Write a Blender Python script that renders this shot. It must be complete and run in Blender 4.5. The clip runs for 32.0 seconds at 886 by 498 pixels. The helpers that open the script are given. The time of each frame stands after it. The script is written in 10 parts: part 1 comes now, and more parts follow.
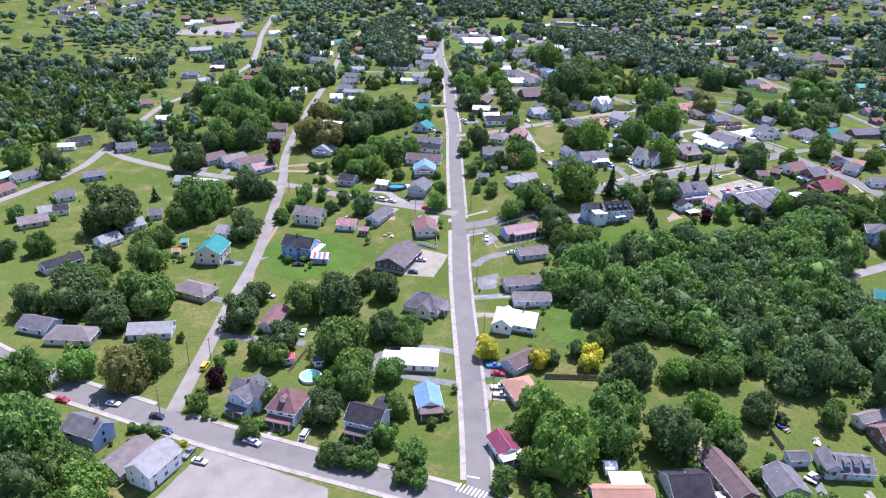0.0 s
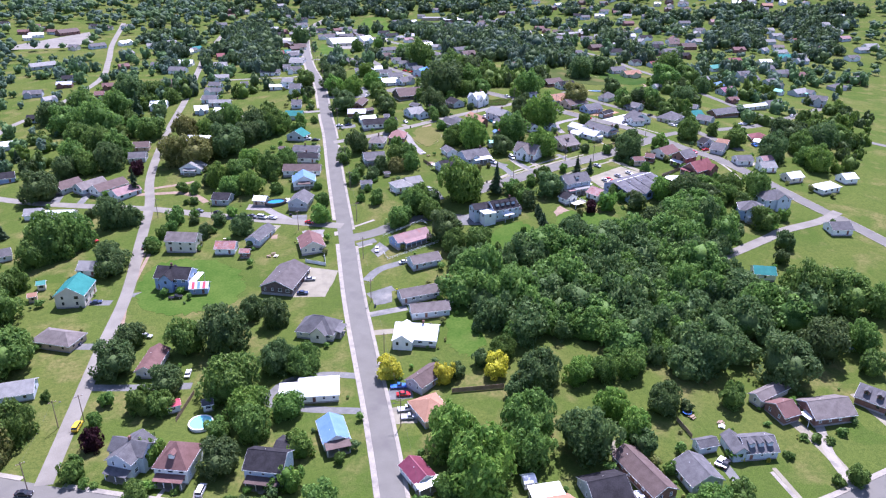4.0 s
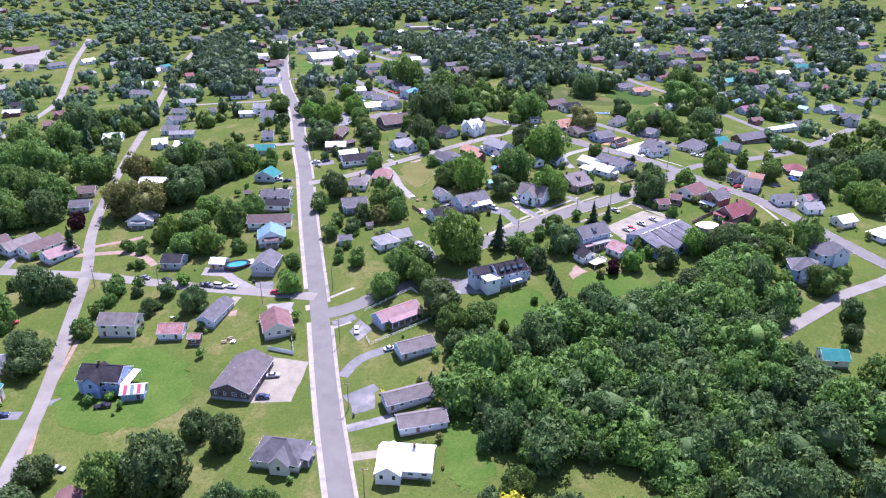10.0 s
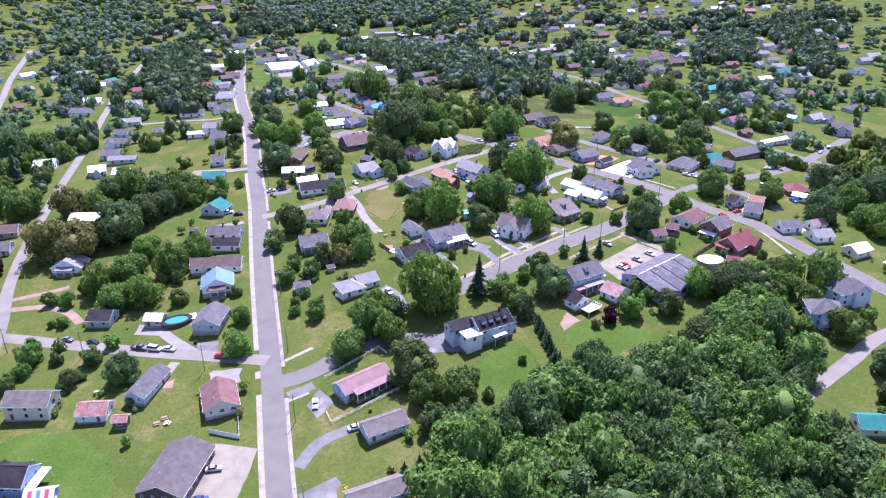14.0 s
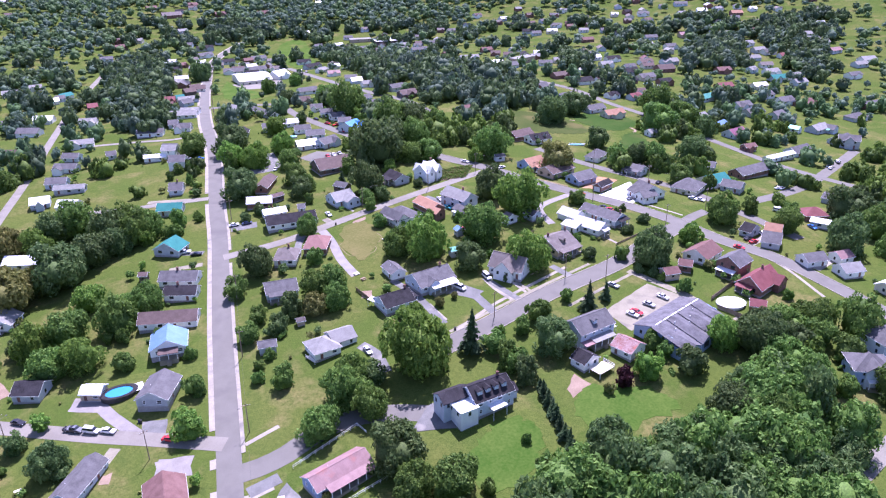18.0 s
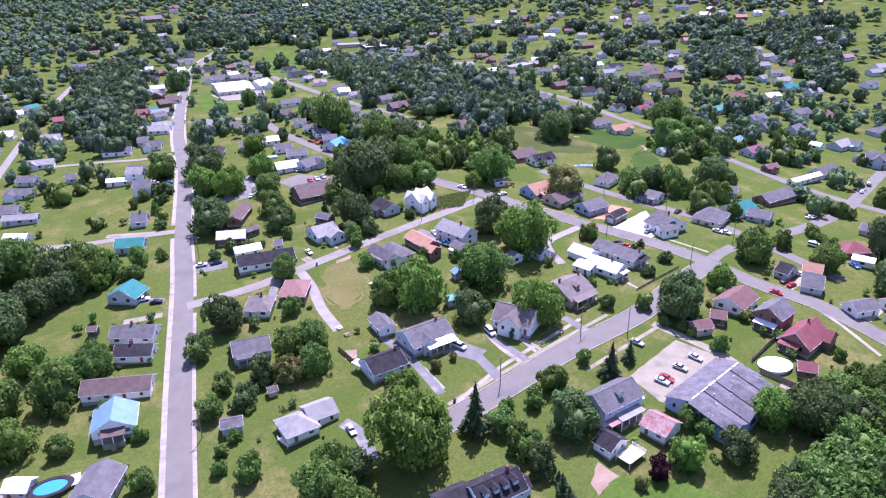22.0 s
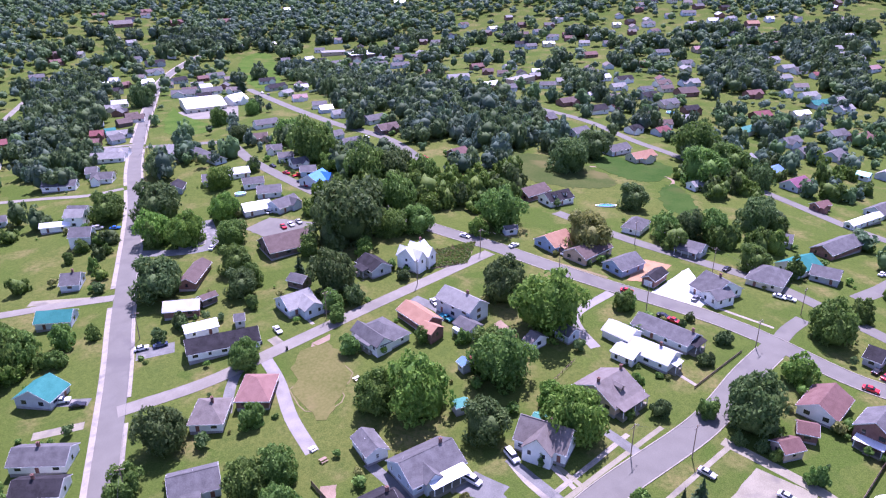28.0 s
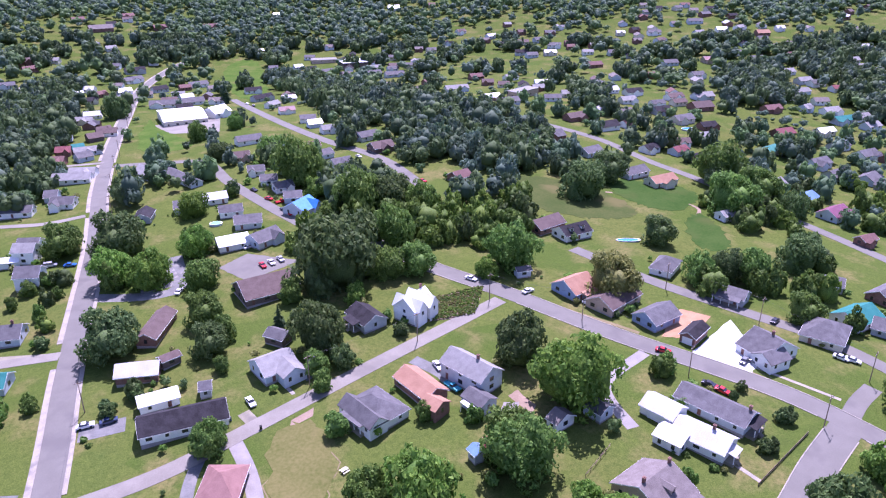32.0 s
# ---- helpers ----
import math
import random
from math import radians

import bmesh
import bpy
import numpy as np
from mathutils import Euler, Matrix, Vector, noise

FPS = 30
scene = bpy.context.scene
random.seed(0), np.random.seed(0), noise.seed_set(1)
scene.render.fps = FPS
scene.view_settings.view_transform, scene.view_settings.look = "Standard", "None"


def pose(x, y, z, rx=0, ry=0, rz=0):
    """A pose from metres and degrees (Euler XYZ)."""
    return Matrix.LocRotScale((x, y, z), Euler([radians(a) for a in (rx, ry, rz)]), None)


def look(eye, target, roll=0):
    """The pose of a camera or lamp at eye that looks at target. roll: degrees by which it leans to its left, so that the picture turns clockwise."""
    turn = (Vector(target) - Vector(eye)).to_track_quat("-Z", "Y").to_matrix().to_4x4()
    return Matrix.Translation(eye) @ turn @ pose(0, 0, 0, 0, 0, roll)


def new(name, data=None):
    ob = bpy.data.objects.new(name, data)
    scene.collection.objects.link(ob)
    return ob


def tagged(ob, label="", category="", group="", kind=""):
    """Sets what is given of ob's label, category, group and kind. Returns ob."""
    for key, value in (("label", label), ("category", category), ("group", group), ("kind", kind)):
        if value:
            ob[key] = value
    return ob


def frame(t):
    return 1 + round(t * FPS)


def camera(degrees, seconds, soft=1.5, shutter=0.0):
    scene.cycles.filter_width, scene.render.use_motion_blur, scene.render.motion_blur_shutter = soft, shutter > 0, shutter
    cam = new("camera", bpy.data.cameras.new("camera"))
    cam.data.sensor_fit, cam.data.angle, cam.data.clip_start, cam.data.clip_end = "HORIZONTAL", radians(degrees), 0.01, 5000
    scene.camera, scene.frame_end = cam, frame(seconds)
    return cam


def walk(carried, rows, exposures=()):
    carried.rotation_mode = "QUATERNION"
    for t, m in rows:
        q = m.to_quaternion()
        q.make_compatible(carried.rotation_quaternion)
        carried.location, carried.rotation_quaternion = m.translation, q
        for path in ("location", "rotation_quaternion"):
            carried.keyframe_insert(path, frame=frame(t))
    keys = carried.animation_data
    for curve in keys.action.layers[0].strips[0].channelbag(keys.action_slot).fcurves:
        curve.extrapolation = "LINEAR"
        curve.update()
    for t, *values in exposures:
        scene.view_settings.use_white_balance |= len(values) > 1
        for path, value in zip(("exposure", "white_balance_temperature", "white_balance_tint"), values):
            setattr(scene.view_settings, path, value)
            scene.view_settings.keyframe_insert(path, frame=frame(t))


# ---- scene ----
# A town of detached houses on rolling ground. Metres; the main street runs along +y, x points east of it.
cam = camera(62.7, 32.0, soft=1.2)
PATH = [
    (0, (3.52, -310.33, 137.13), (1.17, -219.19, 96.04), 1.88),
    (0.5, (2.6, -310.91, 137.18), (5.94, -219.77, 96.17), 1.57),
    (1, (2.02, -310.93, 137.17), (7.09, -219.86, 96.18), 1.36),
    (1.5, (1.71, -310.29, 137.15), (7.92, -219.29, 96.15), 1.23),
    (2, (1.56, -308.95, 137.19), (8.91, -218.06, 96.15), 1.11),
    (2.5, (1.5, -306.93, 137.33), (10.33, -216.2, 96.23), 0.98),
    (3, (1.5, -304.22, 137.59), (13.04, -213.83, 96.41), 0.81),
    (3.5, (1.58, -300.84, 137.88), (14.92, -210.73, 96.62), 0.65),
    (5.5, (3.19, -281.9, 138.44), (16.13, -191.76, 97.13), 0.43),
    (6, (3.9, -276.44, 138.59), (16.96, -186.26, 97.39), 0.30),
    (6.5, (4.67, -270.83, 138.76), (17.98, -180.66, 97.63), 0.21),
    (7, (5.5, -265.17, 138.97), (18.8, -174.97, 97.89), 0.16),
    (7.5, (6.4, -259.49, 139.18), (19.63, -169.27, 98.14), 0.13),
    (8, (7.34, -253.83, 139.34), (20.48, -163.58, 98.33), 0.11),
    (8.5, (8.26, -248.19, 139.46), (21.6, -157.97, 98.45), 0.05),
    (9, (9.14, -242.65, 139.57), (22.75, -152.47, 98.55), -0.01),
    (9.5, (9.98, -237.22, 139.68), (23.85, -147.09, 98.64), -0.07),
    (10, (10.82, -231.84, 139.76), (25.15, -141.8, 98.7), -0.11),
    (10.5, (11.69, -226.47, 139.74), (26.48, -136.48, 98.7), -0.15),
    (11, (12.57, -221.07, 139.64), (27.88, -131.17, 98.61), -0.20),
    (11.5, (13.44, -215.7, 139.52), (29.44, -125.91, 98.51), -0.22),
    (12, (14.31, -210.36, 139.43), (31.13, -120.72, 98.42), -0.24),
    (12.5, (15.23, -205.09, 139.38), (32.61, -115.56, 98.37), -0.29),
    (13, (16.18, -199.87, 139.34), (33.83, -110.38, 98.36), -0.35),
    (13.5, (17.07, -194.68, 139.31), (35.02, -105.23, 98.36), -0.39),
    (14, (17.92, -189.51, 139.3), (36.08, -100.09, 98.39), -0.45),
    (14.5, (18.73, -184.39, 139.32), (37.16, -95.01, 98.41), -0.53),
    (16.5, (21.96, -164.6, 139.41), (41.94, -75.54, 98.57), -0.65),
    (17, (22.8, -159.56, 139.49), (43.02, -70.56, 98.63), -0.75),
    (17.5, (23.62, -154.48, 139.59), (44.12, -65.55, 98.71), -0.80),
    (18, (24.38, -149.32, 139.69), (45.21, -60.47, 98.8), -0.81),
    (18.5, (25.1, -144.09, 139.8), (46.27, -55.33, 98.9), -0.78),
    (19, (25.86, -138.82, 139.9), (47.36, -50.14, 98.99), -0.73),
    (19.5, (26.75, -133.57, 139.96), (48.48, -44.94, 99.05), -0.69),
    (20, (27.85, -128.36, 139.94), (49.74, -39.79, 99.02), -0.68),
    (20.5, (29.09, -123.23, 139.85), (50.92, -34.64, 98.92), -0.71),
    (21, (30.38, -118.15, 139.7), (52.08, -29.52, 98.78), -0.74),
    (21.5, (31.59, -113.17, 139.57), (53.44, -24.57, 98.67), -0.74),
    (22, (32.73, -108.33, 139.52), (54.66, -19.74, 98.64), -0.72),
    (22.5, (33.8, -103.54, 139.56), (55.79, -14.96, 98.69), -0.69),
    (23, (34.8, -98.66, 139.69), (56.87, -10.12, 98.78), -0.67),
    (23.5, (35.73, -93.59, 139.84), (57.87, -5.09, 98.89), -0.64),
    (24, (36.62, -88.33, 139.97), (58.92, 0.11, 98.97), -0.57),
    (24.5, (37.5, -82.95, 140.04), (59.96, 5.43, 99.0), -0.52),
    (25, (38.39, -77.55, 140.03), (60.99, 10.79, 98.97), -0.48),
    (25.5, (39.29, -72.17, 139.94), (62.11, 16.14, 98.94), -0.46),
    (27.5, (42.93, -50.92, 138.75), (66.33, 37.28, 97.85), -0.46),
    (28, (43.85, -45.53, 138.41), (67.38, 42.64, 97.53), -0.48),
    (28.5, (44.79, -40.22, 138.03), (68.49, 47.93, 97.18), -0.44),
    (29, (45.72, -35.01, 137.62), (69.54, 53.14, 96.83), -0.40),
    (29.5, (46.65, -29.9, 137.21), (70.6, 58.25, 96.51), -0.36),
    (30, (47.57, -24.87, 136.8), (71.64, 63.29, 96.19), -0.30),
    (30.5, (48.48, -19.89, 136.37), (72.73, 68.26, 95.86), -0.23),
    (31, (49.38, -14.97, 135.97), (73.74, 73.2, 95.55), -0.16),
    (31.5, (50.16, -10.09, 135.71), (74.7, 78.07, 95.39), -0.10),
    (32, (50.7, -5.16, 135.76), (75.37, 82.95, 95.42), -0.00),
]
walk(cam, [(t, look(eye, target, roll)) for t, eye, target, roll in PATH], [(0, 0.95, 5460, 36), (10, 1.06, 5410, 43), (20, 1.06, 5410, 51), (32, 0.99, 5390, 57)])

# ---- light ----
SUN_EL, SUN_AZ = radians(62), radians(24)
sky_world = bpy.data.worlds.new("sky")
scene.world = sky_world
sky_world.use_nodes = True
wn = sky_world.node_tree.nodes
sky_tex = wn.new("ShaderNodeTexSky")
sky_tex.sky_type, sky_tex.sun_disc = "NISHITA", False
sky_tex.sun_elevation, sky_tex.sun_rotation = SUN_EL, SUN_AZ
wn["Background"].inputs["Strength"].default_value = 0.105
sky_world.node_tree.links.new(sky_tex.outputs[0], wn["Background"].inputs["Color"])
sun_data = bpy.data.lights.new("sun", "SUN")
sun_data.energy, sun_data.angle, sun_data.color = 5.0, radians(0.53), (1.0, 0.95, 0.87)
sun_ob = new("sun", sun_data)
sun_dir = Vector((math.sin(SUN_AZ) * math.cos(SUN_EL), math.cos(SUN_AZ) * math.cos(SUN_EL), math.sin(SUN_EL)))
sun_ob.matrix_world = look(sun_dir * 900, (0, 0, 0))

# ---- the lie of the land ----
BUMPS_X, BUMPS_Y, BUMP_S = (-300, -150, 0, 150, 300), (-150, 0, 150, 300, 500, 750), 150.0
LAND = (-5.49, -0.67, 1.84, 3.20, -1.32, -5.38, -2.94, -0.84, -3.84, -2.26, 5.48, 3.99, -0.25, -0.06, 5.33, 10.05, 2.07, 0.76, 3.11, 5.82, 5.76, -0.24, -0.08, 1.06, 3.63, 8.17, 8.43, -0.18, -0.88, -4.90, -9.32, -5.71)
HILLS = ((-620, 1150, 45, 330), (-250, 1500, 40, 420), (330, 1500, 45, 420), (860, 1150, 80, 380), (760, 620, 14, 220), (-760, 560, 22, 260))


def ground(x, y):
    """Height of the ground, for numbers or arrays."""
    z = LAND[0] + LAND[1] * np.tanh((y - 120) / 200)
    n = 2
    for by in BUMPS_Y:
        for bx in BUMPS_X:
            z = z + LAND[n] * np.exp(-((x - bx) ** 2 + (y - by) ** 2) / (2 * BUMP_S**2))
            n += 1
    for hx, hy, amp, s in HILLS:
        z = z + amp * np.exp(-((x - hx) ** 2 + (y - hy) ** 2) / (2 * s * s))
    return z


def gz(x, y):
    return float(ground(float(x), float(y)))


# ---- materials ----
def nodes_of(name, rough=0.8, metal=0.0, spec=0.3):
    m = bpy.data.materials.new(name)
    m.use_nodes = True
    b = m.node_tree.nodes["Principled BSDF"]
    b.inputs["Roughness"].default_value, b.inputs["Metallic"].default_value = rough, metal
    b.inputs["Specular IOR Level"].default_value = spec
    return m, m.node_tree.nodes, m.node_tree.links, b


def rgb(c):
    return (c[0], c[1], c[2], 1.0)


def noise_node(nodes, links, scale, detail=4.0, coord="Position", stretch=None):
    tex = nodes.new("ShaderNodeTexNoise")
    tex.inputs["Scale"].default_value, tex.inputs["Detail"].default_value = scale, detail
    if coord == "Position":
        out = nodes.new("ShaderNodeNewGeometry").outputs["Position"]
    else:
        out = nodes.new("ShaderNodeTexCoord").outputs["Object"]
    if stretch:
        mp = nodes.new("ShaderNodeMapping")
        mp.inputs["Scale"].default_value = stretch
        links.new(out, mp.inputs["Vector"])
        out = mp.outputs["Vector"]
    links.new(out, tex.inputs["Vector"])
    return tex


def mix_node(nodes, links, fac, a, b, kind="MIX"):
    mx = nodes.new("ShaderNodeMix")
    mx.data_type, mx.blend_type = "RGBA", kind
    for value, socket in ((fac, mx.inputs[0]), (a, mx.inputs[6]), (b, mx.inputs[7])):
        if isinstance(value, (int, float)):
            socket.default_value = value
        elif isinstance(value, tuple):
            socket.default_value = rgb(value)
        else:
            links.new(value, socket)
    return mx.outputs[2]


def ramp_node(nodes, links, value, lo, hi):
    r = nodes.new("ShaderNodeMapRange")
    r.inputs["From Min"].default_value, r.inputs["From Max"].default_value = lo, hi
    links.new(value, r.inputs["Value"])
    return r.outputs["Result"]


def surface(name, dark, light, scale=0.4, fine=6.0, rough=0.85, metal=0.0, bump=0.15, spread=0.0, spec=0.3, rows=0.0, rows_depth=0.3, stain=None, island=False):
    """A surface with broad blotches, fine grain and, where wanted, rows (courses, seams) across it and stains."""
    m, nodes, links, b = nodes_of(name, rough, metal, spec)
    broad = noise_node(nodes, links, scale, 3.0)
    grain = noise_node(nodes, links, fine, 3.0)
    add = nodes.new("ShaderNodeMath")
    add.operation = "ADD"
    half = nodes.new("ShaderNodeMath")
    half.operation, half.inputs[1].default_value = "MULTIPLY", 0.5
    links.new(broad.outputs["Fac"], add.inputs[0])
    links.new(grain.outputs["Fac"], add.inputs[1])
    links.new(add.outputs[0], half.inputs[0])
    fac = ramp_node(nodes, links, half.outputs[0], 0.36, 0.64)
    col = mix_node(nodes, links, fac, dark, light)
    if stain:
        patch = noise_node(nodes, links, scale * 0.6, 5.0)
        col = mix_node(nodes, links, ramp_node(nodes, links, patch.outputs["Fac"], 0.56, 0.7), col, stain)
    if spread:
        rnd = nodes.new("ShaderNodeNewGeometry").outputs["Random Per Island"] if island else nodes.new("ShaderNodeObjectInfo").outputs["Random"]
        hsv = nodes.new("ShaderNodeHueSaturation")
        rr = ramp_node(nodes, links, rnd, 0, 1)
        rr.node.inputs["To Min"].default_value, rr.node.inputs["To Max"].default_value = 1 - spread, 1 + spread
        links.new(rr, hsv.inputs["Value"])
        links.new(col, hsv.inputs["Color"])
        col = hsv.outputs[0]
    links.new(col, b.inputs["Base Color"])
    height = grain.outputs["Fac"]
    if rows:
        wave = nodes.new("ShaderNodeTexWave")
        wave.bands_direction, wave.wave_profile = ("Y" if rows > 1 else "X"), "SAW"
        wave.inputs["Scale"].default_value = rows
        links.new(nodes.new("ShaderNodeTexCoord").outputs["Object"], wave.inputs["Vector"])
        col2 = mix_node(nodes, links, ramp_node(nodes, links, wave.outputs["Fac"], 0.8, 1.0), col, tuple(0.7 * v for v in dark))
        links.new(mix_node(nodes, links, rows_depth, col, col2), b.inputs["Base Color"])
    if bump:
        bp = nodes.new("ShaderNodeBump")
        bp.inputs["Strength"].default_value, bp.inputs["Distance"].default_value = bump, 0.05
        links.new(height, bp.inputs["Height"])
        links.new(bp.outputs[0], b.inputs["Normal"])
    return m


def leaves(name, dark, light, sprigs=True):
    """Foliage: a colour for each clump, mottled by its sprigs, and light through the leaves."""
    m, nodes, links, b = nodes_of(name, 0.65, 0.0, 0.14)
    geo, info = nodes.new("ShaderNodeNewGeometry"), nodes.new("ShaderNodeObjectInfo")
    col = mix_node(nodes, links, geo.outputs["Random Per Island"], dark, light)
    hsv = nodes.new("ShaderNodeHueSaturation")
    rr = ramp_node(nodes, links, info.outputs["Random"], 0, 1)
    rr.node.inputs["To Min"].default_value, rr.node.inputs["To Max"].default_value = 0.8, 1.2
    hh = ramp_node(nodes, links, info.outputs["Random"], 0, 1)
    hh.node.inputs["To Min"].default_value, hh.node.inputs["To Max"].default_value = 0.487, 0.509
    links.new(rr, hsv.inputs["Value"])
    links.new(hh, hsv.inputs["Hue"])
    links.new(col, hsv.inputs["Color"])
    big = noise_node(nodes, links, 0.09, 2.0)
    col2 = mix_node(nodes, links, ramp_node(nodes, links, big.outputs["Fac"], 0.38, 0.62), hsv.outputs[0], (1.1, 1.08, 0.97), "MULTIPLY")
    if sprigs:
        sprig = noise_node(nodes, links, 2.6, 3.0)
        col2 = mix_node(nodes, links, ramp_node(nodes, links, sprig.outputs["Fac"], 0.36, 0.64), mix_node(nodes, links, 1.0, col2, (0.76, 0.76, 0.74), "MULTIPLY"), mix_node(nodes, links, 1.0, col2, (1.32, 1.28, 1.15), "MULTIPLY"))
    links.new(col2, b.inputs["Base Color"])
    tr = nodes.new("ShaderNodeBsdfTranslucent")
    links.new(col2, tr.inputs["Color"])
    ms = nodes.new("ShaderNodeMixShader")
    ms.inputs[0].default_value = 0.4
    links.new(b.outputs[0], ms.inputs[1])
    links.new(tr.outputs[0], ms.inputs[2])
    links.new(ms.outputs[0], nodes["Material Output"].inputs["Surface"])
    return m


def lawn():
    """Mown grass: from lot to lot greener or drier, mottled, with mowing and worn patches."""
    m, nodes, links, b = nodes_of("grass", 0.95, 0.0, 0.02)
    pos = nodes.new("ShaderNodeNewGeometry").outputs["Position"]
    lots = nodes.new("ShaderNodeTexVoronoi")
    lots.distance = "CHEBYCHEV"
    lots.inputs["Scale"].default_value = 0.034
    links.new(pos, lots.inputs["Vector"])
    sep = nodes.new("ShaderNodeSeparateColor")
    links.new(lots.outputs["Color"], sep.inputs[0])
    col = mix_node(nodes, links, sep.outputs[0], (0.042, 0.092, 0.010), (0.103, 0.132, 0.026))
    mid = noise_node(nodes, links, 0.028, 5.0)
    col = mix_node(nodes, links, ramp_node(nodes, links, mid.outputs["Fac"], 0.47, 0.66), col, (0.124, 0.134, 0.033))
    dry = noise_node(nodes, links, 0.07, 8.0)
    col = mix_node(nodes, links, ramp_node(nodes, links, dry.outputs["Fac"], 0.515, 0.67), col, (0.230, 0.182, 0.077))
    shade = noise_node(nodes, links, 0.21, 5.0)
    col = mix_node(nodes, links, ramp_node(nodes, links, shade.outputs["Fac"], 0.55, 0.8), col, (0.041, 0.078, 0.015))
    tuft = noise_node(nodes, links, 0.8, 6.0)
    col = mix_node(nodes, links, ramp_node(nodes, links, tuft.outputs["Fac"], 0.4, 0.8), col, (0.037, 0.066, 0.012))
    fine = noise_node(nodes, links, 3.0, 5.0)
    col = mix_node(nodes, links, 0.5, col, mix_node(nodes, links, ramp_node(nodes, links, fine.outputs["Fac"], 0.3, 0.7), (0.033, 0.061, 0.010), (0.133, 0.164, 0.040)))
    links.new(col, b.inputs["Base Color"])
    bp = nodes.new("ShaderNodeBump")
    bp.inputs["Strength"].default_value, bp.inputs["Distance"].default_value = 0.5, 0.12
    links.new(fine.outputs["Fac"], bp.inputs["Height"])
    links.new(bp.outputs[0], b.inputs["Normal"])
    return m


GRASS = lawn()
ASPHALT = surface("asphalt", (0.131, 0.128, 0.106), (0.160, 0.157, 0.131), 0.2, 5.0, 0.9, stain=(0.123, 0.119, 0.103))
ASPHALT_OLD = surface("worn_asphalt", (0.166, 0.157, 0.126), (0.237, 0.226, 0.183), 0.15, 4.0, 0.92, stain=(0.157, 0.149, 0.123))
DRIVE = surface("drive_asphalt", (0.108, 0.112, 0.102), (0.181, 0.186, 0.170), 0.3, 4.0, 0.9, stain=(0.252, 0.243, 0.207))
CONCRETE = surface("concrete", (0.195, 0.182, 0.125), (0.279, 0.263, 0.185), 0.25, 4.0, 0.9, stain=(0.155, 0.145, 0.115))
NEW_CONCRETE = surface("new_concrete", (0.500, 0.512, 0.475), (0.600, 0.617, 0.575), 0.2, 4.0, 0.8)
DIRT = surface("dirt", (0.2, 0.145, 0.098), (0.3, 0.228, 0.16), 0.3, 4.0, 0.95)
MEADOW = surface("dry_meadow", (0.09, 0.104, 0.027), (0.15, 0.142, 0.05), 0.09, 1.2, 0.95, spec=0.02, stain=(0.205, 0.165, 0.076))
TALL_GRASS = surface("tall_grass", (0.028, 0.068, 0.012), (0.052, 0.092, 0.02), 0.09, 1.2, 0.95, spec=0.02, stain=(0.06, 0.085, 0.022))
HAYFIELD = surface("hayfield", (0.042, 0.07, 0.017), (0.077, 0.093, 0.028), 0.08, 1.2, 0.95, spec=0.02, stain=(0.11, 0.108, 0.04))
LUSH = surface("lush_lawn", (0.042, 0.096, 0.013), (0.086, 0.134, 0.025), 0.09, 1.2, 0.95, spec=0.02, stain=(0.115, 0.132, 0.036))
ORANGE = surface("orange_earth", (0.3, 0.17, 0.085), (0.4, 0.245, 0.135), 0.3, 4.0, 0.95)
TRACK = surface("worn_track", (0.15, 0.125, 0.058), (0.215, 0.178, 0.09), 0.3, 3.0, 0.95)
GRAVEL = surface("gravel", (0.190, 0.180, 0.160), (0.280, 0.268, 0.240), 0.3, 5.0, 0.95, stain=(0.220, 0.209, 0.190))
WALKWAY = surface("footway_concrete", (0.237, 0.218, 0.172), (0.339, 0.319, 0.256), 0.4, 3.0, 0.9, stain=(0.186, 0.175, 0.149))
WHITE_LINE = surface("road_paint", (0.6, 0.6, 0.58), (0.75, 0.75, 0.72), 1.0, 6.0, 0.8)

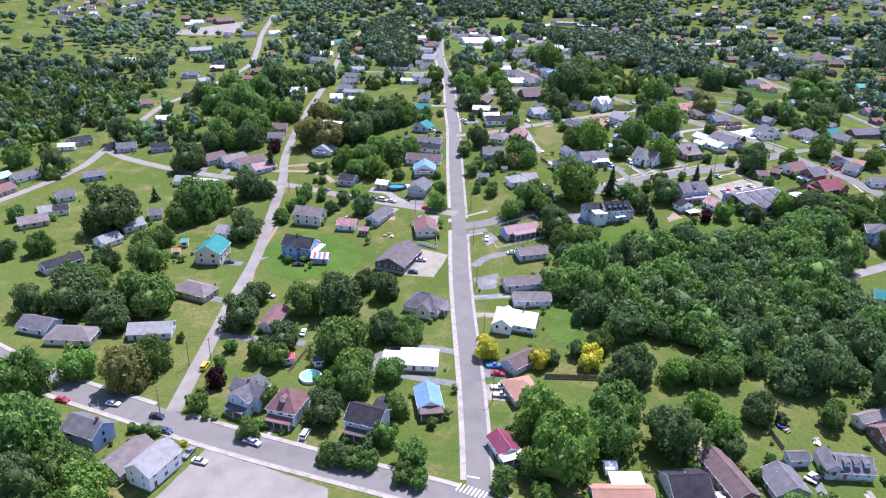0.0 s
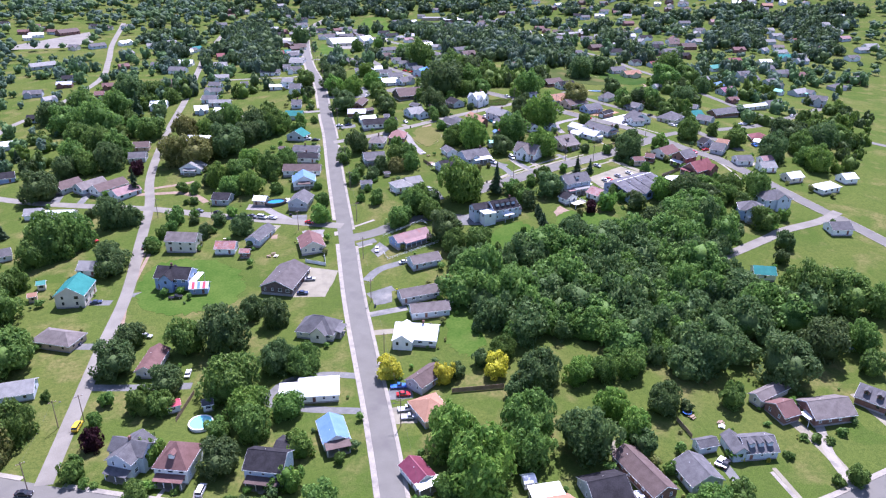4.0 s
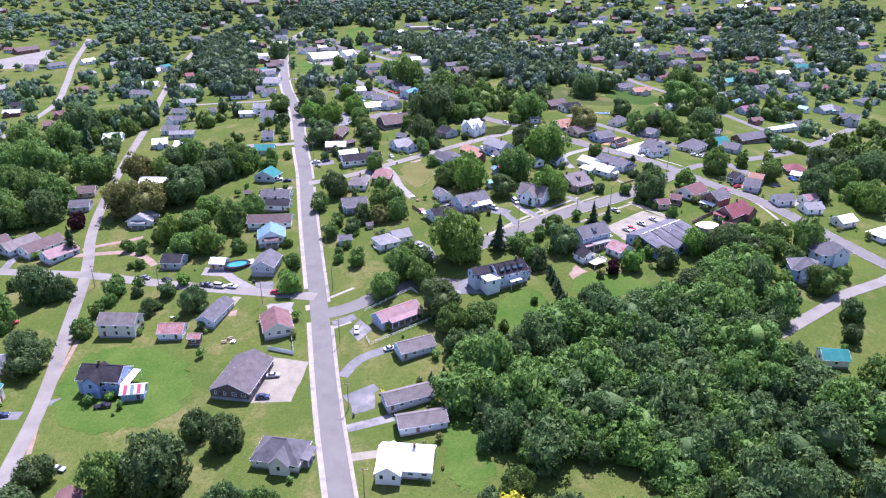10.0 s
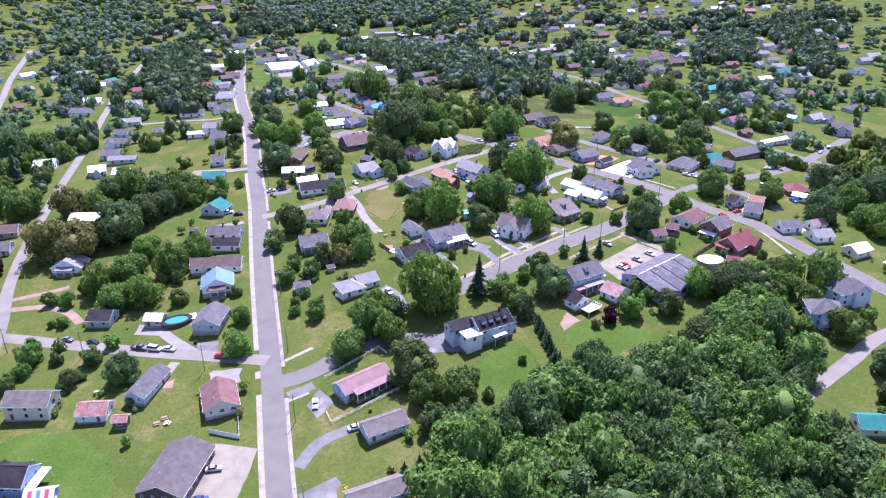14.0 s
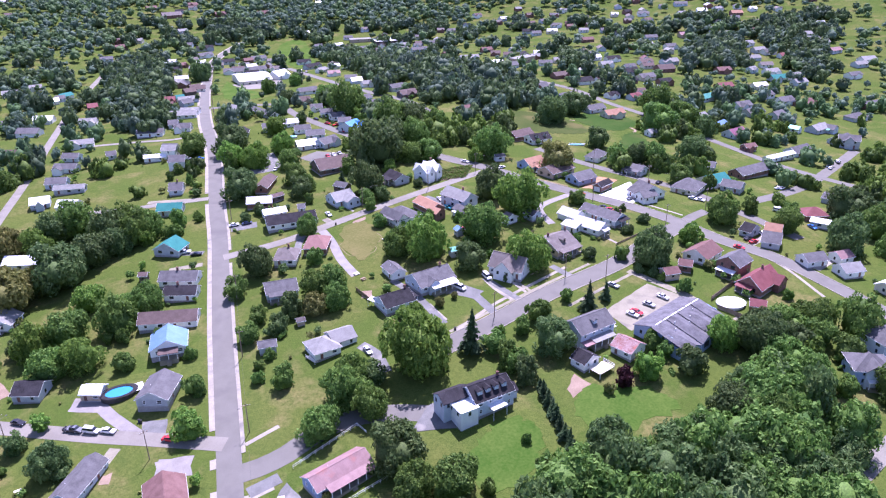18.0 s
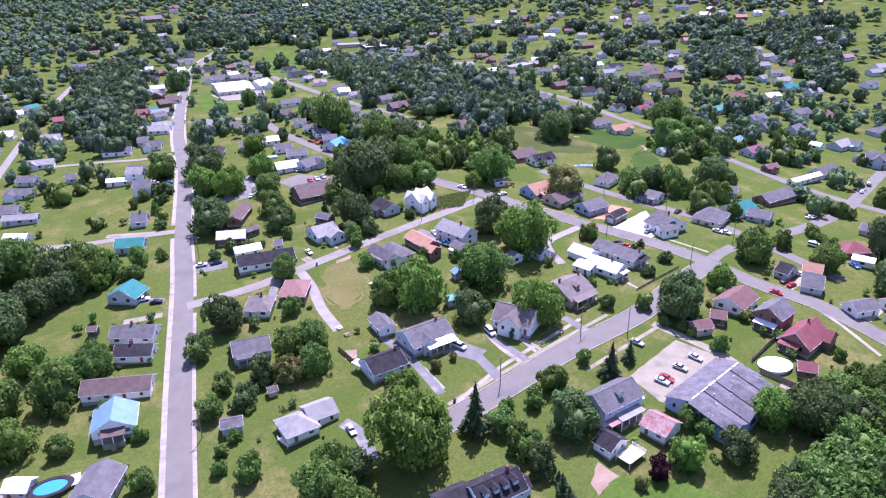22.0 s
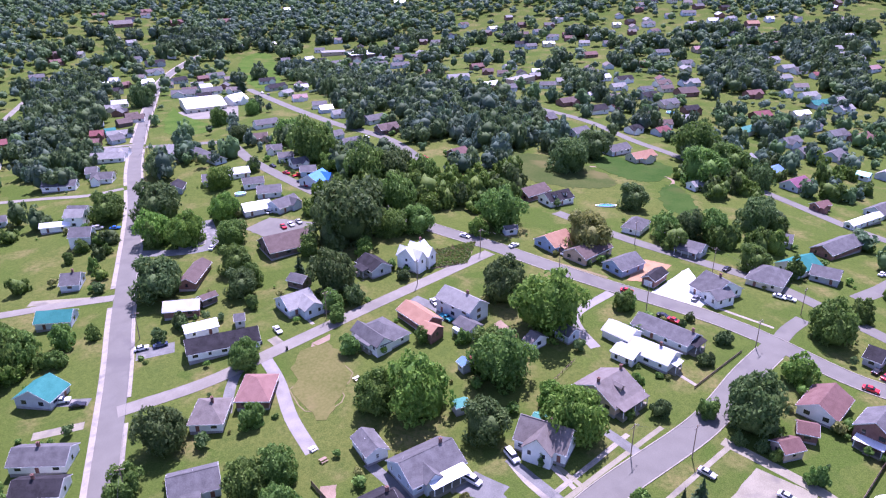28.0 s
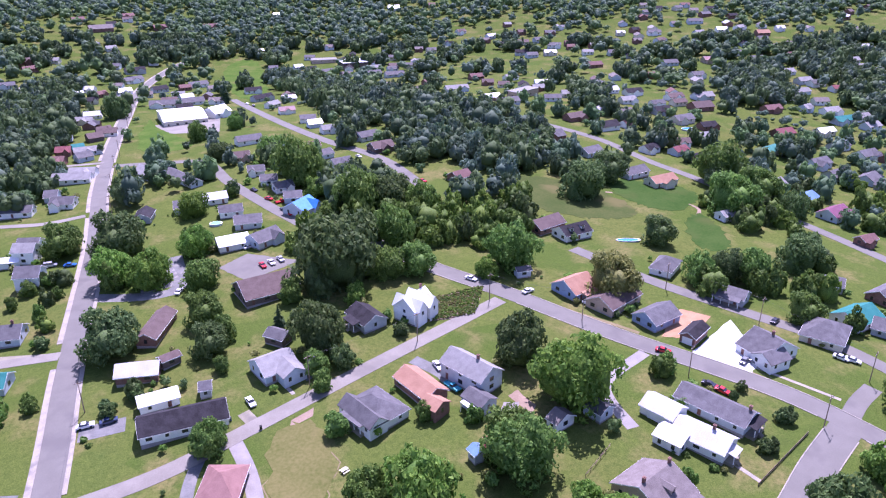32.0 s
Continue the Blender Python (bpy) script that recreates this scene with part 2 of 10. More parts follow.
ROOFS = {
    "grey": surface("grey_shingle", (0.075, 0.074, 0.074), (0.145, 0.144, 0.141), 0.5, 5.0, 0.85, spread=0.12, rows=1.1),
    "dark": surface("dark_shingle", (0.02, 0.019, 0.02), (0.048, 0.046, 0.049), 0.5, 5.0, 0.9, spread=0.15, spec=0.12, rows=1.1),
    "light": surface("pale_shingle", (0.180, 0.180, 0.165), (0.280, 0.282, 0.259), 0.5, 5.0, 0.85, spread=0.1, rows=1.1),
    "brown": surface("brown_shingle", (0.085, 0.060, 0.050), (0.140, 0.104, 0.090), 0.5, 5.0, 0.85, spread=0.12, rows=1.1),
    "redbrown": surface("red_brown_shingle", (0.12, 0.062, 0.052), (0.19, 0.11, 0.095), 0.5, 5.0, 0.85, spread=0.1, rows=1.1),
    "red": surface("faded_red_shingle", (0.153, 0.045, 0.045), (0.216, 0.077, 0.075), 0.5, 5.0, 0.8, spread=0.1, rows=1.1),
    "pink": surface("weathered_pink_roof", (0.2, 0.12, 0.115), (0.3, 0.195, 0.185), 0.4, 5.0, 0.7, rows=0.6, stain=(0.3, 0.14, 0.12)),
    "tan": surface("tan_shingle", (0.27, 0.145, 0.088), (0.37, 0.215, 0.135), 0.4, 5.0, 0.85, spread=0.08, rows=1.1),
    "taupe": surface("taupe_shingle", (0.115, 0.099, 0.087), (0.195, 0.176, 0.156), 0.5, 5.0, 0.85, spread=0.1, rows=1.1),
    "maroon": surface("maroon_metal_roof", (0.14, 0.03, 0.05), (0.22, 0.06, 0.085), 0.4, 4.0, 0.45, 0.2, rows=0.55),
    "purple": surface("magenta_metal_roof", (0.2, 0.075, 0.11), (0.28, 0.115, 0.16), 0.4, 4.0, 0.45, 0.2, rows=0.55),
    "teal": surface("teal_metal_roof", (0.022, 0.15, 0.13), (0.04, 0.215, 0.185), 0.4, 4.0, 0.75, 0.0, spec=0.1, rows=0.55),
    "clay": surface("faded_clay_shingle", (0.19, 0.1, 0.085), (0.27, 0.155, 0.13), 0.5, 5.0, 0.85, spread=0.1, rows=1.1),
    "green": surface("green_metal_roof", (0.05, 0.22, 0.17), (0.09, 0.32, 0.25), 0.4, 4.0, 0.45, 0.2, rows=0.55),
    "blue": surface("blue_metal_roof", (0.13, 0.24, 0.4), (0.19, 0.32, 0.5), 0.4, 4.0, 0.4, 0.2, rows=0.55),
    "brightblue": surface("bright_blue_roof", (0.04, 0.2, 0.62), (0.08, 0.3, 0.75), 0.4, 4.0, 0.5, 0.0, rows=0.55),
    "umber": surface("grey_brown_shingle", (0.075, 0.065, 0.060), (0.135, 0.120, 0.112), 0.5, 5.0, 0.85, rows=1.1),
    "striped": surface("pale_awning_roof", (0.5, 0.5, 0.52), (0.62, 0.62, 0.64), 0.5, 5.0, 0.7),
    "zinc": surface("pale_zinc_roof", (0.360, 0.371, 0.385), (0.480, 0.491, 0.500), 0.3, 4.0, 0.6, 0.1, rows=0.55),
    "cherry": surface("bright_red_metal_roof", (0.42, 0.05, 0.075), (0.55, 0.1, 0.13), 0.4, 4.0, 0.5, 0.1, rows=0.55),
    "white": surface("white_metal_roof", (0.690, 0.709, 0.690), (0.828, 0.853, 0.828), 0.3, 4.0, 0.45, 0.1, rows=0.55),
    "metal": surface("bare_metal_roof", (0.082, 0.081, 0.084), (0.168, 0.169, 0.173), 0.35, 2.0, 0.85, 0.0, spec=0.15, rows=0.55, stain=(0.066, 0.066, 0.066)),
    "rust": surface("rusty_metal_roof", (0.2, 0.06, 0.04), (0.36, 0.28, 0.27), 0.5, 3.0, 0.7, 0.1, rows=0.55, stain=(0.34, 0.1, 0.06)),
}
WALLS = {
    "white": surface("white_siding", (0.742, 0.764, 0.710), (0.869, 0.880, 0.837), 0.5, 5.0, 0.7, spread=0.06),
    "cream": surface("cream_siding", (0.600, 0.554, 0.430), (0.720, 0.679, 0.540), 0.5, 5.0, 0.75, spread=0.06),
    "blue": surface("blue_siding", (0.23, 0.32, 0.48), (0.32, 0.42, 0.58), 0.5, 5.0, 0.7, spread=0.06),
    "paleblue": surface("pale_blue_siding", (0.460, 0.522, 0.570), (0.580, 0.648, 0.680), 0.5, 5.0, 0.7),
    "grey": surface("grey_siding", (0.360, 0.387, 0.400), (0.500, 0.533, 0.540), 0.5, 5.0, 0.75, spread=0.08),
    "brick": surface("red_brick", (0.16, 0.08, 0.06), (0.28, 0.16, 0.125), 0.8, 9.0, 0.9, spread=0.08),
    "brown": surface("brown_brick", (0.1, 0.075, 0.065), (0.17, 0.13, 0.115), 0.8, 9.0, 0.9),
    "tan": surface("tan_siding", (0.42, 0.32, 0.23), (0.56, 0.44, 0.33), 0.5, 5.0, 0.8, spread=0.06),
}
TRIM = surface("white_trim", (0.756, 0.790, 0.745), (0.882, 0.880, 0.871), 1.0, 6.0, 0.6)
BLOCK = surface("foundation_block", (0.26, 0.25, 0.24), (0.4, 0.38, 0.36), 0.8, 5.0, 0.95)
GLASS = nodes_of("window_glass", 0.06, 0.0, 0.6)[0]
GLASS.node_tree.nodes["Principled BSDF"].inputs["Base Color"].default_value = (0.025, 0.03, 0.035, 1)
WOOD = surface("weathered_wood", (0.2, 0.14, 0.095), (0.34, 0.25, 0.18), 0.8, 6.0, 0.9, spread=0.12)
BARK = surface("bark", (0.07, 0.05, 0.035), (0.15, 0.11, 0.08), 1.2, 8.0, 0.95)
DARK_METAL = surface("dark_metal", (0.05, 0.05, 0.055), (0.1, 0.1, 0.105), 1.0, 8.0, 0.5, 0.6)
DOOR_PAINT = surface("door_paint", (0.16, 0.07, 0.05), (0.24, 0.12, 0.09), 1.0, 5.0, 0.6, spread=0.3)
FOLIAGE = {
    "green": leaves("green_leaves", (0.062, 0.138, 0.03), (0.172, 0.29, 0.07)),
    "dark": leaves("dark_leaves", (0.05, 0.104, 0.034), (0.136, 0.208, 0.076)),
    "bright": leaves("bright_leaves", (0.074, 0.174, 0.03), (0.2, 0.335, 0.066)),
    "olive": leaves("olive_leaves", (0.112, 0.142, 0.041), (0.25, 0.265, 0.09)),
    "yellow": leaves("yellow_leaves", (0.36, 0.38, 0.03), (0.62, 0.6, 0.07)),
    "plum": leaves("plum_leaves", (0.022, 0.008, 0.012), (0.06, 0.022, 0.03)),
    # distance haze over the far trees is put into this leaf colour
    "hazed": leaves("hazed_far_leaves", (0.085, 0.145, 0.098), (0.16, 0.235, 0.16), False),
    # the two hill kinds: paler and bluer than the near greens, no sprigs
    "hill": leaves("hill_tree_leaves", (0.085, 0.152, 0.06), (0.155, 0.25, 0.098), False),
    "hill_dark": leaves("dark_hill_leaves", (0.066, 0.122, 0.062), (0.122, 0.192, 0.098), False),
    "conifer": leaves("conifer_needles", (0.032, 0.069, 0.031), (0.08, 0.138, 0.062)),
}

# ---- building helpers ----
def box(bm, x0, y0, z0, x1, y1, z1):
    v = [bm.verts.new((x, y, z)) for z in (z0, z1) for x, y in ((x0, y0), (x1, y0), (x1, y1), (x0, y1))]
    for q in ((3, 2, 1, 0), (4, 5, 6, 7), (0, 1, 5, 4), (1, 2, 6, 5), (2, 3, 7, 6), (3, 0, 4, 7)):
        bm.faces.new([v[i] for i in q])
    return v


def prism(bm, pts, thick):
    """A slab whose upper face has the given corners, of that thickness downwards."""
    up = [bm.verts.new(p) for p in pts]
    dn = [bm.verts.new((p[0], p[1], p[2] - thick)) for p in pts]
    bm.faces.new(up)
    bm.faces.new(dn[::-1])
    n = len(pts)
    for i in range(n):
        bm.faces.new((up[i], dn[i], dn[(i + 1) % n], up[(i + 1) % n]))


def tube(bm, p, q, r0, r1, sides=7, cap=True):
    p, q = Vector(p), Vector(q)
    d = (q - p).normalized()
    a = d.orthogonal().normalized()
    b = d.cross(a)
    rings = []
    for c, r in ((p, r0), (q, r1)):
        rings.append([bm.verts.new(c + r * (math.cos(2 * math.pi * i / sides) * a + math.sin(2 * math.pi * i / sides) * b)) for i in range(sides)])
    for i in range(sides):
        j = (i + 1) % sides
        bm.faces.new((rings[0][i], rings[0][j], rings[1][j], rings[1][i]))
    if cap:
        bm.faces.new(rings[0][::-1])
        bm.faces.new(rings[1])


def mesh_of(name, bm, material):
    me = bpy.data.meshes.new(name)
    bm.normal_update()
    bm.to_mesh(me)
    bm.free()
    me.materials.append(material)
    return me


def part(name, bm, material, parent=None, label=""):
    """Links a bmesh, or a mesh, as one object under a thing or a part."""
    me = bm if isinstance(bm, bpy.types.Mesh) else mesh_of(name, bm, material)
    ob = new(name, me)
    ob.parent = parent
    if label:
        ob["label"] = label
    return ob


def painted(ob, material):
    """Gives a shared mesh its own material on this object."""
    ob.material_slots[0].link = "OBJECT"
    ob.material_slots[0].material = material
    return ob


def thing(name, x, y, z, rz, label, category, group=""):
    ob = new(name)
    ob.empty_display_size = 0.5
    ob.location, ob.rotation_euler = (x, y, z), (0, 0, radians(rz))
    return tagged(ob, label, category, group)


def from_arrays(name, verts, faces, material):
    """A mesh from arrays of corners and of triangles or quads."""
    me = bpy.data.meshes.new(name)
    n, k = faces.shape
    me.vertices.add(len(verts))
    me.vertices.foreach_set("co", np.ascontiguousarray(verts, dtype=np.float32).ravel())
    me.loops.add(n * k)
    me.loops.foreach_set("vertex_index", np.ascontiguousarray(faces, dtype=np.int32).ravel())
    me.polygons.add(n)
    me.polygons.foreach_set("loop_start", np.arange(0, n * k, k, dtype=np.int32))
    me.update(calc_edges=True)
    me.materials.append(material)
    return me


# ---- ground ----
def graded(lo, hi, near_lo, near_hi, step):
    """Lines of a grid: even within the near stretch, wider and wider outside it."""
    mid = list(np.arange(near_lo, near_hi + 1e-6, step))
    for sign, edge, far in ((-1, near_lo, lo), (1, near_hi, hi)):
        d, at = step, edge
        while abs(at - far) > d * 1.2 and abs(at) < 6000:
            d *= 1.25
            at += sign * d
            mid.append(at)
        mid.append(far)
    return np.unique(np.array(mid, float))


gx_lines, gy_lines = graded(-4800, 4800, -420, 560, 7.0), graded(-3000, 4900, -240, 900, 7.0)
gx_all, gy_all = np.meshgrid(gx_lines, gy_lines)
g_verts = np.stack([gx_all.ravel(), gy_all.ravel(), ground(gx_all.ravel(), gy_all.ravel())], 1)
nx, ny = len(gx_lines), len(gy_lines)
ii, jj = np.meshgrid(np.arange(nx - 1), np.arange(ny - 1))
g0 = (jj * nx + ii).ravel()
ground_me = from_arrays("ground", g_verts, np.stack([g0, g0 + 1, g0 + nx + 1, g0 + nx], 1), GRASS)
ground_me.polygons.foreach_set("use_smooth", np.ones(len(ground_me.polygons), dtype=bool))
tagged(new("ground", ground_me), "rolling mown lawns, green with drier patches", "lawn", kind="structure")

# ---- streets ----
def curve_points(pts, step=4.0):
    """A smooth line through the given points, cut into even steps."""
    p = [Vector((a, b)) for a, b in pts]
    p = [2 * p[0] - p[1]] + p + [2 * p[-1] - p[-2]]
    out = []
    for i in range(1, len(p) - 2):
        a, b, c, d = p[i - 1 : i + 3]
        n = max(2, int((c - b).length / step))
        for k in range(n):
            t = k / n
            out.append(0.5 * (2 * b + (c - a) * t + (2 * a - 5 * b + 4 * c - d) * t * t + (3 * b - a - 3 * c + d) * t**3))
    out.append(p[-2])
    return out


def ribbon(line, off0, off1, lift, across=3, low=0.25):
    """A bmesh laid along a line between two offsets to its right, on the ground, with sides that go down into it."""
    bm = bmesh.new()
    rows = []
    for i, p in enumerate(line):
        d = (line[min(i + 1, len(line) - 1)] - line[max(i - 1, 0)]).normalized()
        side = Vector((d.y, -d.x))
        row = []
        for k in range(across + 1):
            q = p + side * (off0 + (off1 - off0) * k / across)
            row.append((q.x, q.y, gz(q.x, q.y) + lift))
        rows.append([bm.verts.new((row[0][0], row[0][1], row[0][2] - low))] + [bm.verts.new(r) for r in row] + [bm.verts.new((row[-1][0], row[-1][1], row[-1][2] - low))])
    for a, b in zip(rows, rows[1:]):
        for k in range(len(a) - 1):
            bm.faces.new((a[k], a[k + 1], b[k + 1], b[k]))
    return bm


STREETS = []


def near_street(q, skip=None, spare=1.0):
    for name, line, half in STREETS:
        if name != skip:
            for p in line[::1]:
                if (p - q).length < half + spare:
                    return True
    return False


def street(name, pts, width, material, label, kerbs=True, walk_left=0.0, walk_right=0.0):
    n = len(STREETS)
    line = curve_points(pts)
    STREETS.append((name, line, width / 2))
    ob = part(name, ribbon(line, -width / 2, width / 2, 0.05 + 0.004 * n), material)
    tagged(ob, label, "road", kind="structure")
    return (name, line, width, kerbs, walk_left, walk_right, n)


def runs(line, name, off):
    """The stretches of a line's edge that no other street opens into."""
    out, cur = [], []
    for i, p in enumerate(line):
        d = (line[min(i + 1, len(line) - 1)] - line[max(i - 1, 0)]).normalized()
        q = p + Vector((d.y, -d.x)) * off
        if near_street(q, name, 1.6):
            if len(cur) > 1:
                out.append(cur)
            cur = []
        else:
            cur.append(p)
    if len(cur) > 1:
        out.append(cur)
    return out


def edge_street(name, line, width, kerbs, walk_left, walk_right, n):
    """Kerbs, and footways where the street has them."""
    for sign, footway in ((-1, walk_left), (1, walk_right)):
        e = width / 2
        for run in runs(line, name, sign * (e + 0.3)):
            if kerbs:
                a, b = sorted((sign * e, sign * (e + 0.28)))
                tagged(part("kerb", ribbon(run, a, b, 0.17 + 0.0006 * n, 1), WALKWAY), "pale concrete kerb along the street", "kerb", kind="structure")
            if footway:
                a, b = sorted((sign * (e + 0.29), sign * (e + 0.29 + footway)))
                tagged(part("pavement", ribbon(run, a, b, 0.14 + 0.0006 * n, 2), WALKWAY), "pale worn concrete footway beside the kerb", "footway", kind="structure")


PAVED = []


def drive(pts, width=3.0, material=None, name="driveway", label="grey asphalt driveway", lift=0.03):
    n = len(bpy.data.objects) % 11
    PAVED.extend((p.x, p.y) for p in curve_points(pts, 3.0))
    ob = part(name, ribbon(curve_points(pts, 3.0), -width / 2, width / 2, lift + 0.0009 * n, 2), material or DRIVE)
    return tagged(ob, label, "driveway", kind="structure")


def lot(pts, material, label, name="parking_lot", lift=0.035, category="paving"):
    """A four-cornered area of paving or planting laid over the ground, with slightly uneven edges."""
    a, b, c, d = (Vector(p) for p in pts)
    n = len(bpy.data.objects) % 9
    bm = bmesh.new()
    k = max(3, min(24, int(max((b - a).length, (c - b).length) / 2.5)))
    lift += 0.05 if category == "grass" else 0.0
    grid = []
    rnd = random.Random(int(a.x * 7 + a.y * 13))
    for i in range(k + 1):
        row = []
        for j in range(k + 1):
            u, v = i / k, j / k
            if category == "grass":
                # drawn in towards a rounded outline
                e, f = 2 * u - 1, 2 * v - 1
                u, v = 0.5 + 0.5 * e * math.sqrt(1 - 0.42 * f * f), 0.5 + 0.5 * f * math.sqrt(1 - 0.42 * e * e)
            q = (a * (1 - u) + b * u) * (1 - v) + (d * (1 - u) + c * u) * v
            if category != "grass":
                PAVED.append((q.x, q.y))
            if i in (0, k) or j in (0, k):
                q = q + Vector((rnd.uniform(-1, 1), rnd.uniform(-1, 1))) * (1.6 if category == "grass" else 0.25)
            row.append(bm.verts.new((q.x, q.y, gz(q.x, q.y) + lift + 0.0011 * n)))
        grid.append(row)
    for i in range(k):
        for j in range(k):
            bm.faces.new((grid[i][j], grid[i + 1][j], grid[i + 1][j + 1], grid[i][j + 1]))
    bmesh.ops.recalc_face_normals(bm, faces=bm.faces)
    edge = [e for e in bm.edges if e.is_boundary]
    ext = bmesh.ops.extrude_edge_only(bm, edges=edge)
    for v in ext["geom"]:
        if isinstance(v, bmesh.types.BMVert):
            v.co.z -= 0.3
    ob = part(name, bm, material)
    return tagged(ob, label, category, kind="structure")

# ---- houses ----
WORDS = {"clay": "faded clay-red shingle", "grey": "grey shingle", "dark": "dark grey shingle", "light": "pale grey shingle", "brown": "brown shingle", "redbrown": "red-brown shingle", "red": "faded red", "pink": "weathered pink", "tan": "orange-tan", "taupe": "taupe shingle", "maroon": "maroon metal", "purple": "magenta metal", "teal": "teal metal", "green": "green metal", "blue": "light blue metal", "brightblue": "bright blue", "zinc": "pale zinc", "umber": "grey-brown shingle", "striped": "white and red striped", "cherry": "bright red metal", "white": "white metal", "metal": "bare grey metal", "rust": "rusty metal"}
WALL_WORDS = {"white": "white clapboard", "cream": "cream siding", "blue": "blue siding", "paleblue": "pale blue siding", "grey": "grey siding", "brick": "red brick", "brown": "brown brick", "tan": "tan siding"}
WINDOW_MESHES = {}


def window_meshes(w, h):
    key = (round(w, 1), round(h, 1))
    if key not in WINDOW_MESHES:
        w, h = key
        fr = bmesh.new()
        for a in ((-w / 2, -0.05, 0, -w / 2 + 0.09, 0.1, h), (w / 2 - 0.09, -0.05, 0, w / 2, 0.1, h), (-w / 2 + 0.09, -0.05, h - 0.09, w / 2 - 0.09, 0.1, h), (-w / 2 - 0.06, -0.1, -0.06, w / 2 + 0.06, 0.1, 0.05), (-w / 2 + 0.09, -0.03, h / 2 - 0.03, w / 2 - 0.09, 0.06, h / 2 + 0.03)):
            box(fr, *a)
        pn = bmesh.new()
        box(pn, -w / 2 + 0.05, 0.06, 0.03, w / 2 - 0.05, 0.09, h - 0.05)
        dr = bmesh.new()
        box(dr, -w / 2, -0.02, 0, w / 2, 0.06, h)
        box(dr, -w / 2 + 0.15, -0.035, h * 0.55, w / 2 - 0.15, -0.02, h - 0.2)
        far = bmesh.new()
        box(far, -w / 2, -0.04, 0, w / 2, 0.02, h)
        WINDOW_MESHES[key] = (mesh_of("window_frame", fr, TRIM), mesh_of("pane", pn, GLASS), mesh_of("door", dr, DOOR_PAINT), mesh_of("window", far, GLASS))
    return WINDOW_MESHES[key]


def wall_side(bm, side, L, D, z0, z1, holes, thick=0.2):
    """One wall with openings through it. Holes: along, up, width, height; along is from the wall's middle."""
    rows = sorted({z0, z1, *(h[1] for h in holes), *(h[1] + h[3] for h in holes)})
    half = (L if side in "sn" else D - 2 * thick) / 2

    def block(u0, u1, a, b):
        if u1 - u0 < 0.01 or b - a < 0.01:
            return
        if side == "s":
            box(bm, u0, -D / 2, a, u1, -D / 2 + thick, b)
        elif side == "n":
            box(bm, u0, D / 2 - thick, a, u1, D / 2, b)
        elif side == "e":
            box(bm, L / 2 - thick, u0, a, L / 2, u1, b)
        else:
            box(bm, -L / 2, u0, a, -L / 2 + thick, u1, b)

    for a, b in zip(rows, rows[1:]):
        at = -half
        for u, v, w, h in sorted(hh for hh in holes if hh[1] < (a + b) / 2 < hh[1] + hh[3]):
            block(at, u - w / 2, a, b)
            at = u + w / 2
        block(at, half, a, b)


def gable_roof(house, L, D, z, rise, mat, over=0.45, name="roof_slope"):
    e = over
    for s in (-1, 1):
        drop = rise * e / (D / 2)
        bm = bmesh.new()
        pts = [(-L / 2 - 0.35, s * (D / 2 + e), z - drop), (L / 2 + 0.35, s * (D / 2 + e), z - drop), (L / 2 + 0.35, s * 0.0, z + rise), (-L / 2 - 0.35, s * 0.0, z + rise)]
        prism(bm, pts if s < 0 else pts[::-1], -0.16)
        part(name, bm, mat, house)


def gable_end(bm, s, L, D, z1, rise):
    a, b = sorted((s * L / 2, s * (L / 2 - 0.2)))
    f0 = [bm.verts.new(p) for p in ((a, -D / 2, z1 + 0.002), (a, D / 2, z1 + 0.002), (a, 0, z1 + rise - 0.02))]
    f1 = [bm.verts.new(p) for p in ((b, -D / 2, z1 + 0.002), (b, D / 2, z1 + 0.002), (b, 0, z1 + rise - 0.02))]
    bm.faces.new(f0[::-1])
    bm.faces.new(f1)
    for i in range(3):
        j = (i + 1) % 3
        bm.faces.new((f0[i], f0[j], f1[j], f1[i]))


def eave_board(house, L, D, z, rise, roof, over=0.45):
    """The white board and gutter that runs round the edge of the roof, in one piece."""
    bm = bmesh.new()
    drop = rise * over / (D / 2)
    l, d = L / 2 + (0.4 if roof == "gable" else over + 0.05), D / 2 + over + 0.05
    if roof == "gable":
        loop = [(-l, -d, z - drop), (l, -d, z - drop), (l, 0, z + rise), (l, d, z - drop), (-l, d, z - drop), (-l, 0, z + rise)]
    else:
        loop = [(-l, -d, z - drop), (l, -d, z - drop), (l, d, z - drop), (-l, d, z - drop)]
    rings = []
    for x, y, zz in loop:
        ix, iy = x * (1 - 0.1 / l), y * (1 - 0.1 / d)
        rings.append([bm.verts.new(p) for p in ((x, y, zz + 0.11), (x, y, zz - 0.14), (ix, iy, zz - 0.14), (ix, iy, zz + 0.11))])
    for a, b in zip(rings, rings[1:] + rings[:1]):
        for i in range(4):
            j = (i + 1) % 4
            bm.faces.new((a[i], a[j], b[j], b[i]))
    bmesh.ops.recalc_face_normals(bm, faces=bm.faces)
    part("eave_board", bm, TRIM, house, "white eave board and gutter")


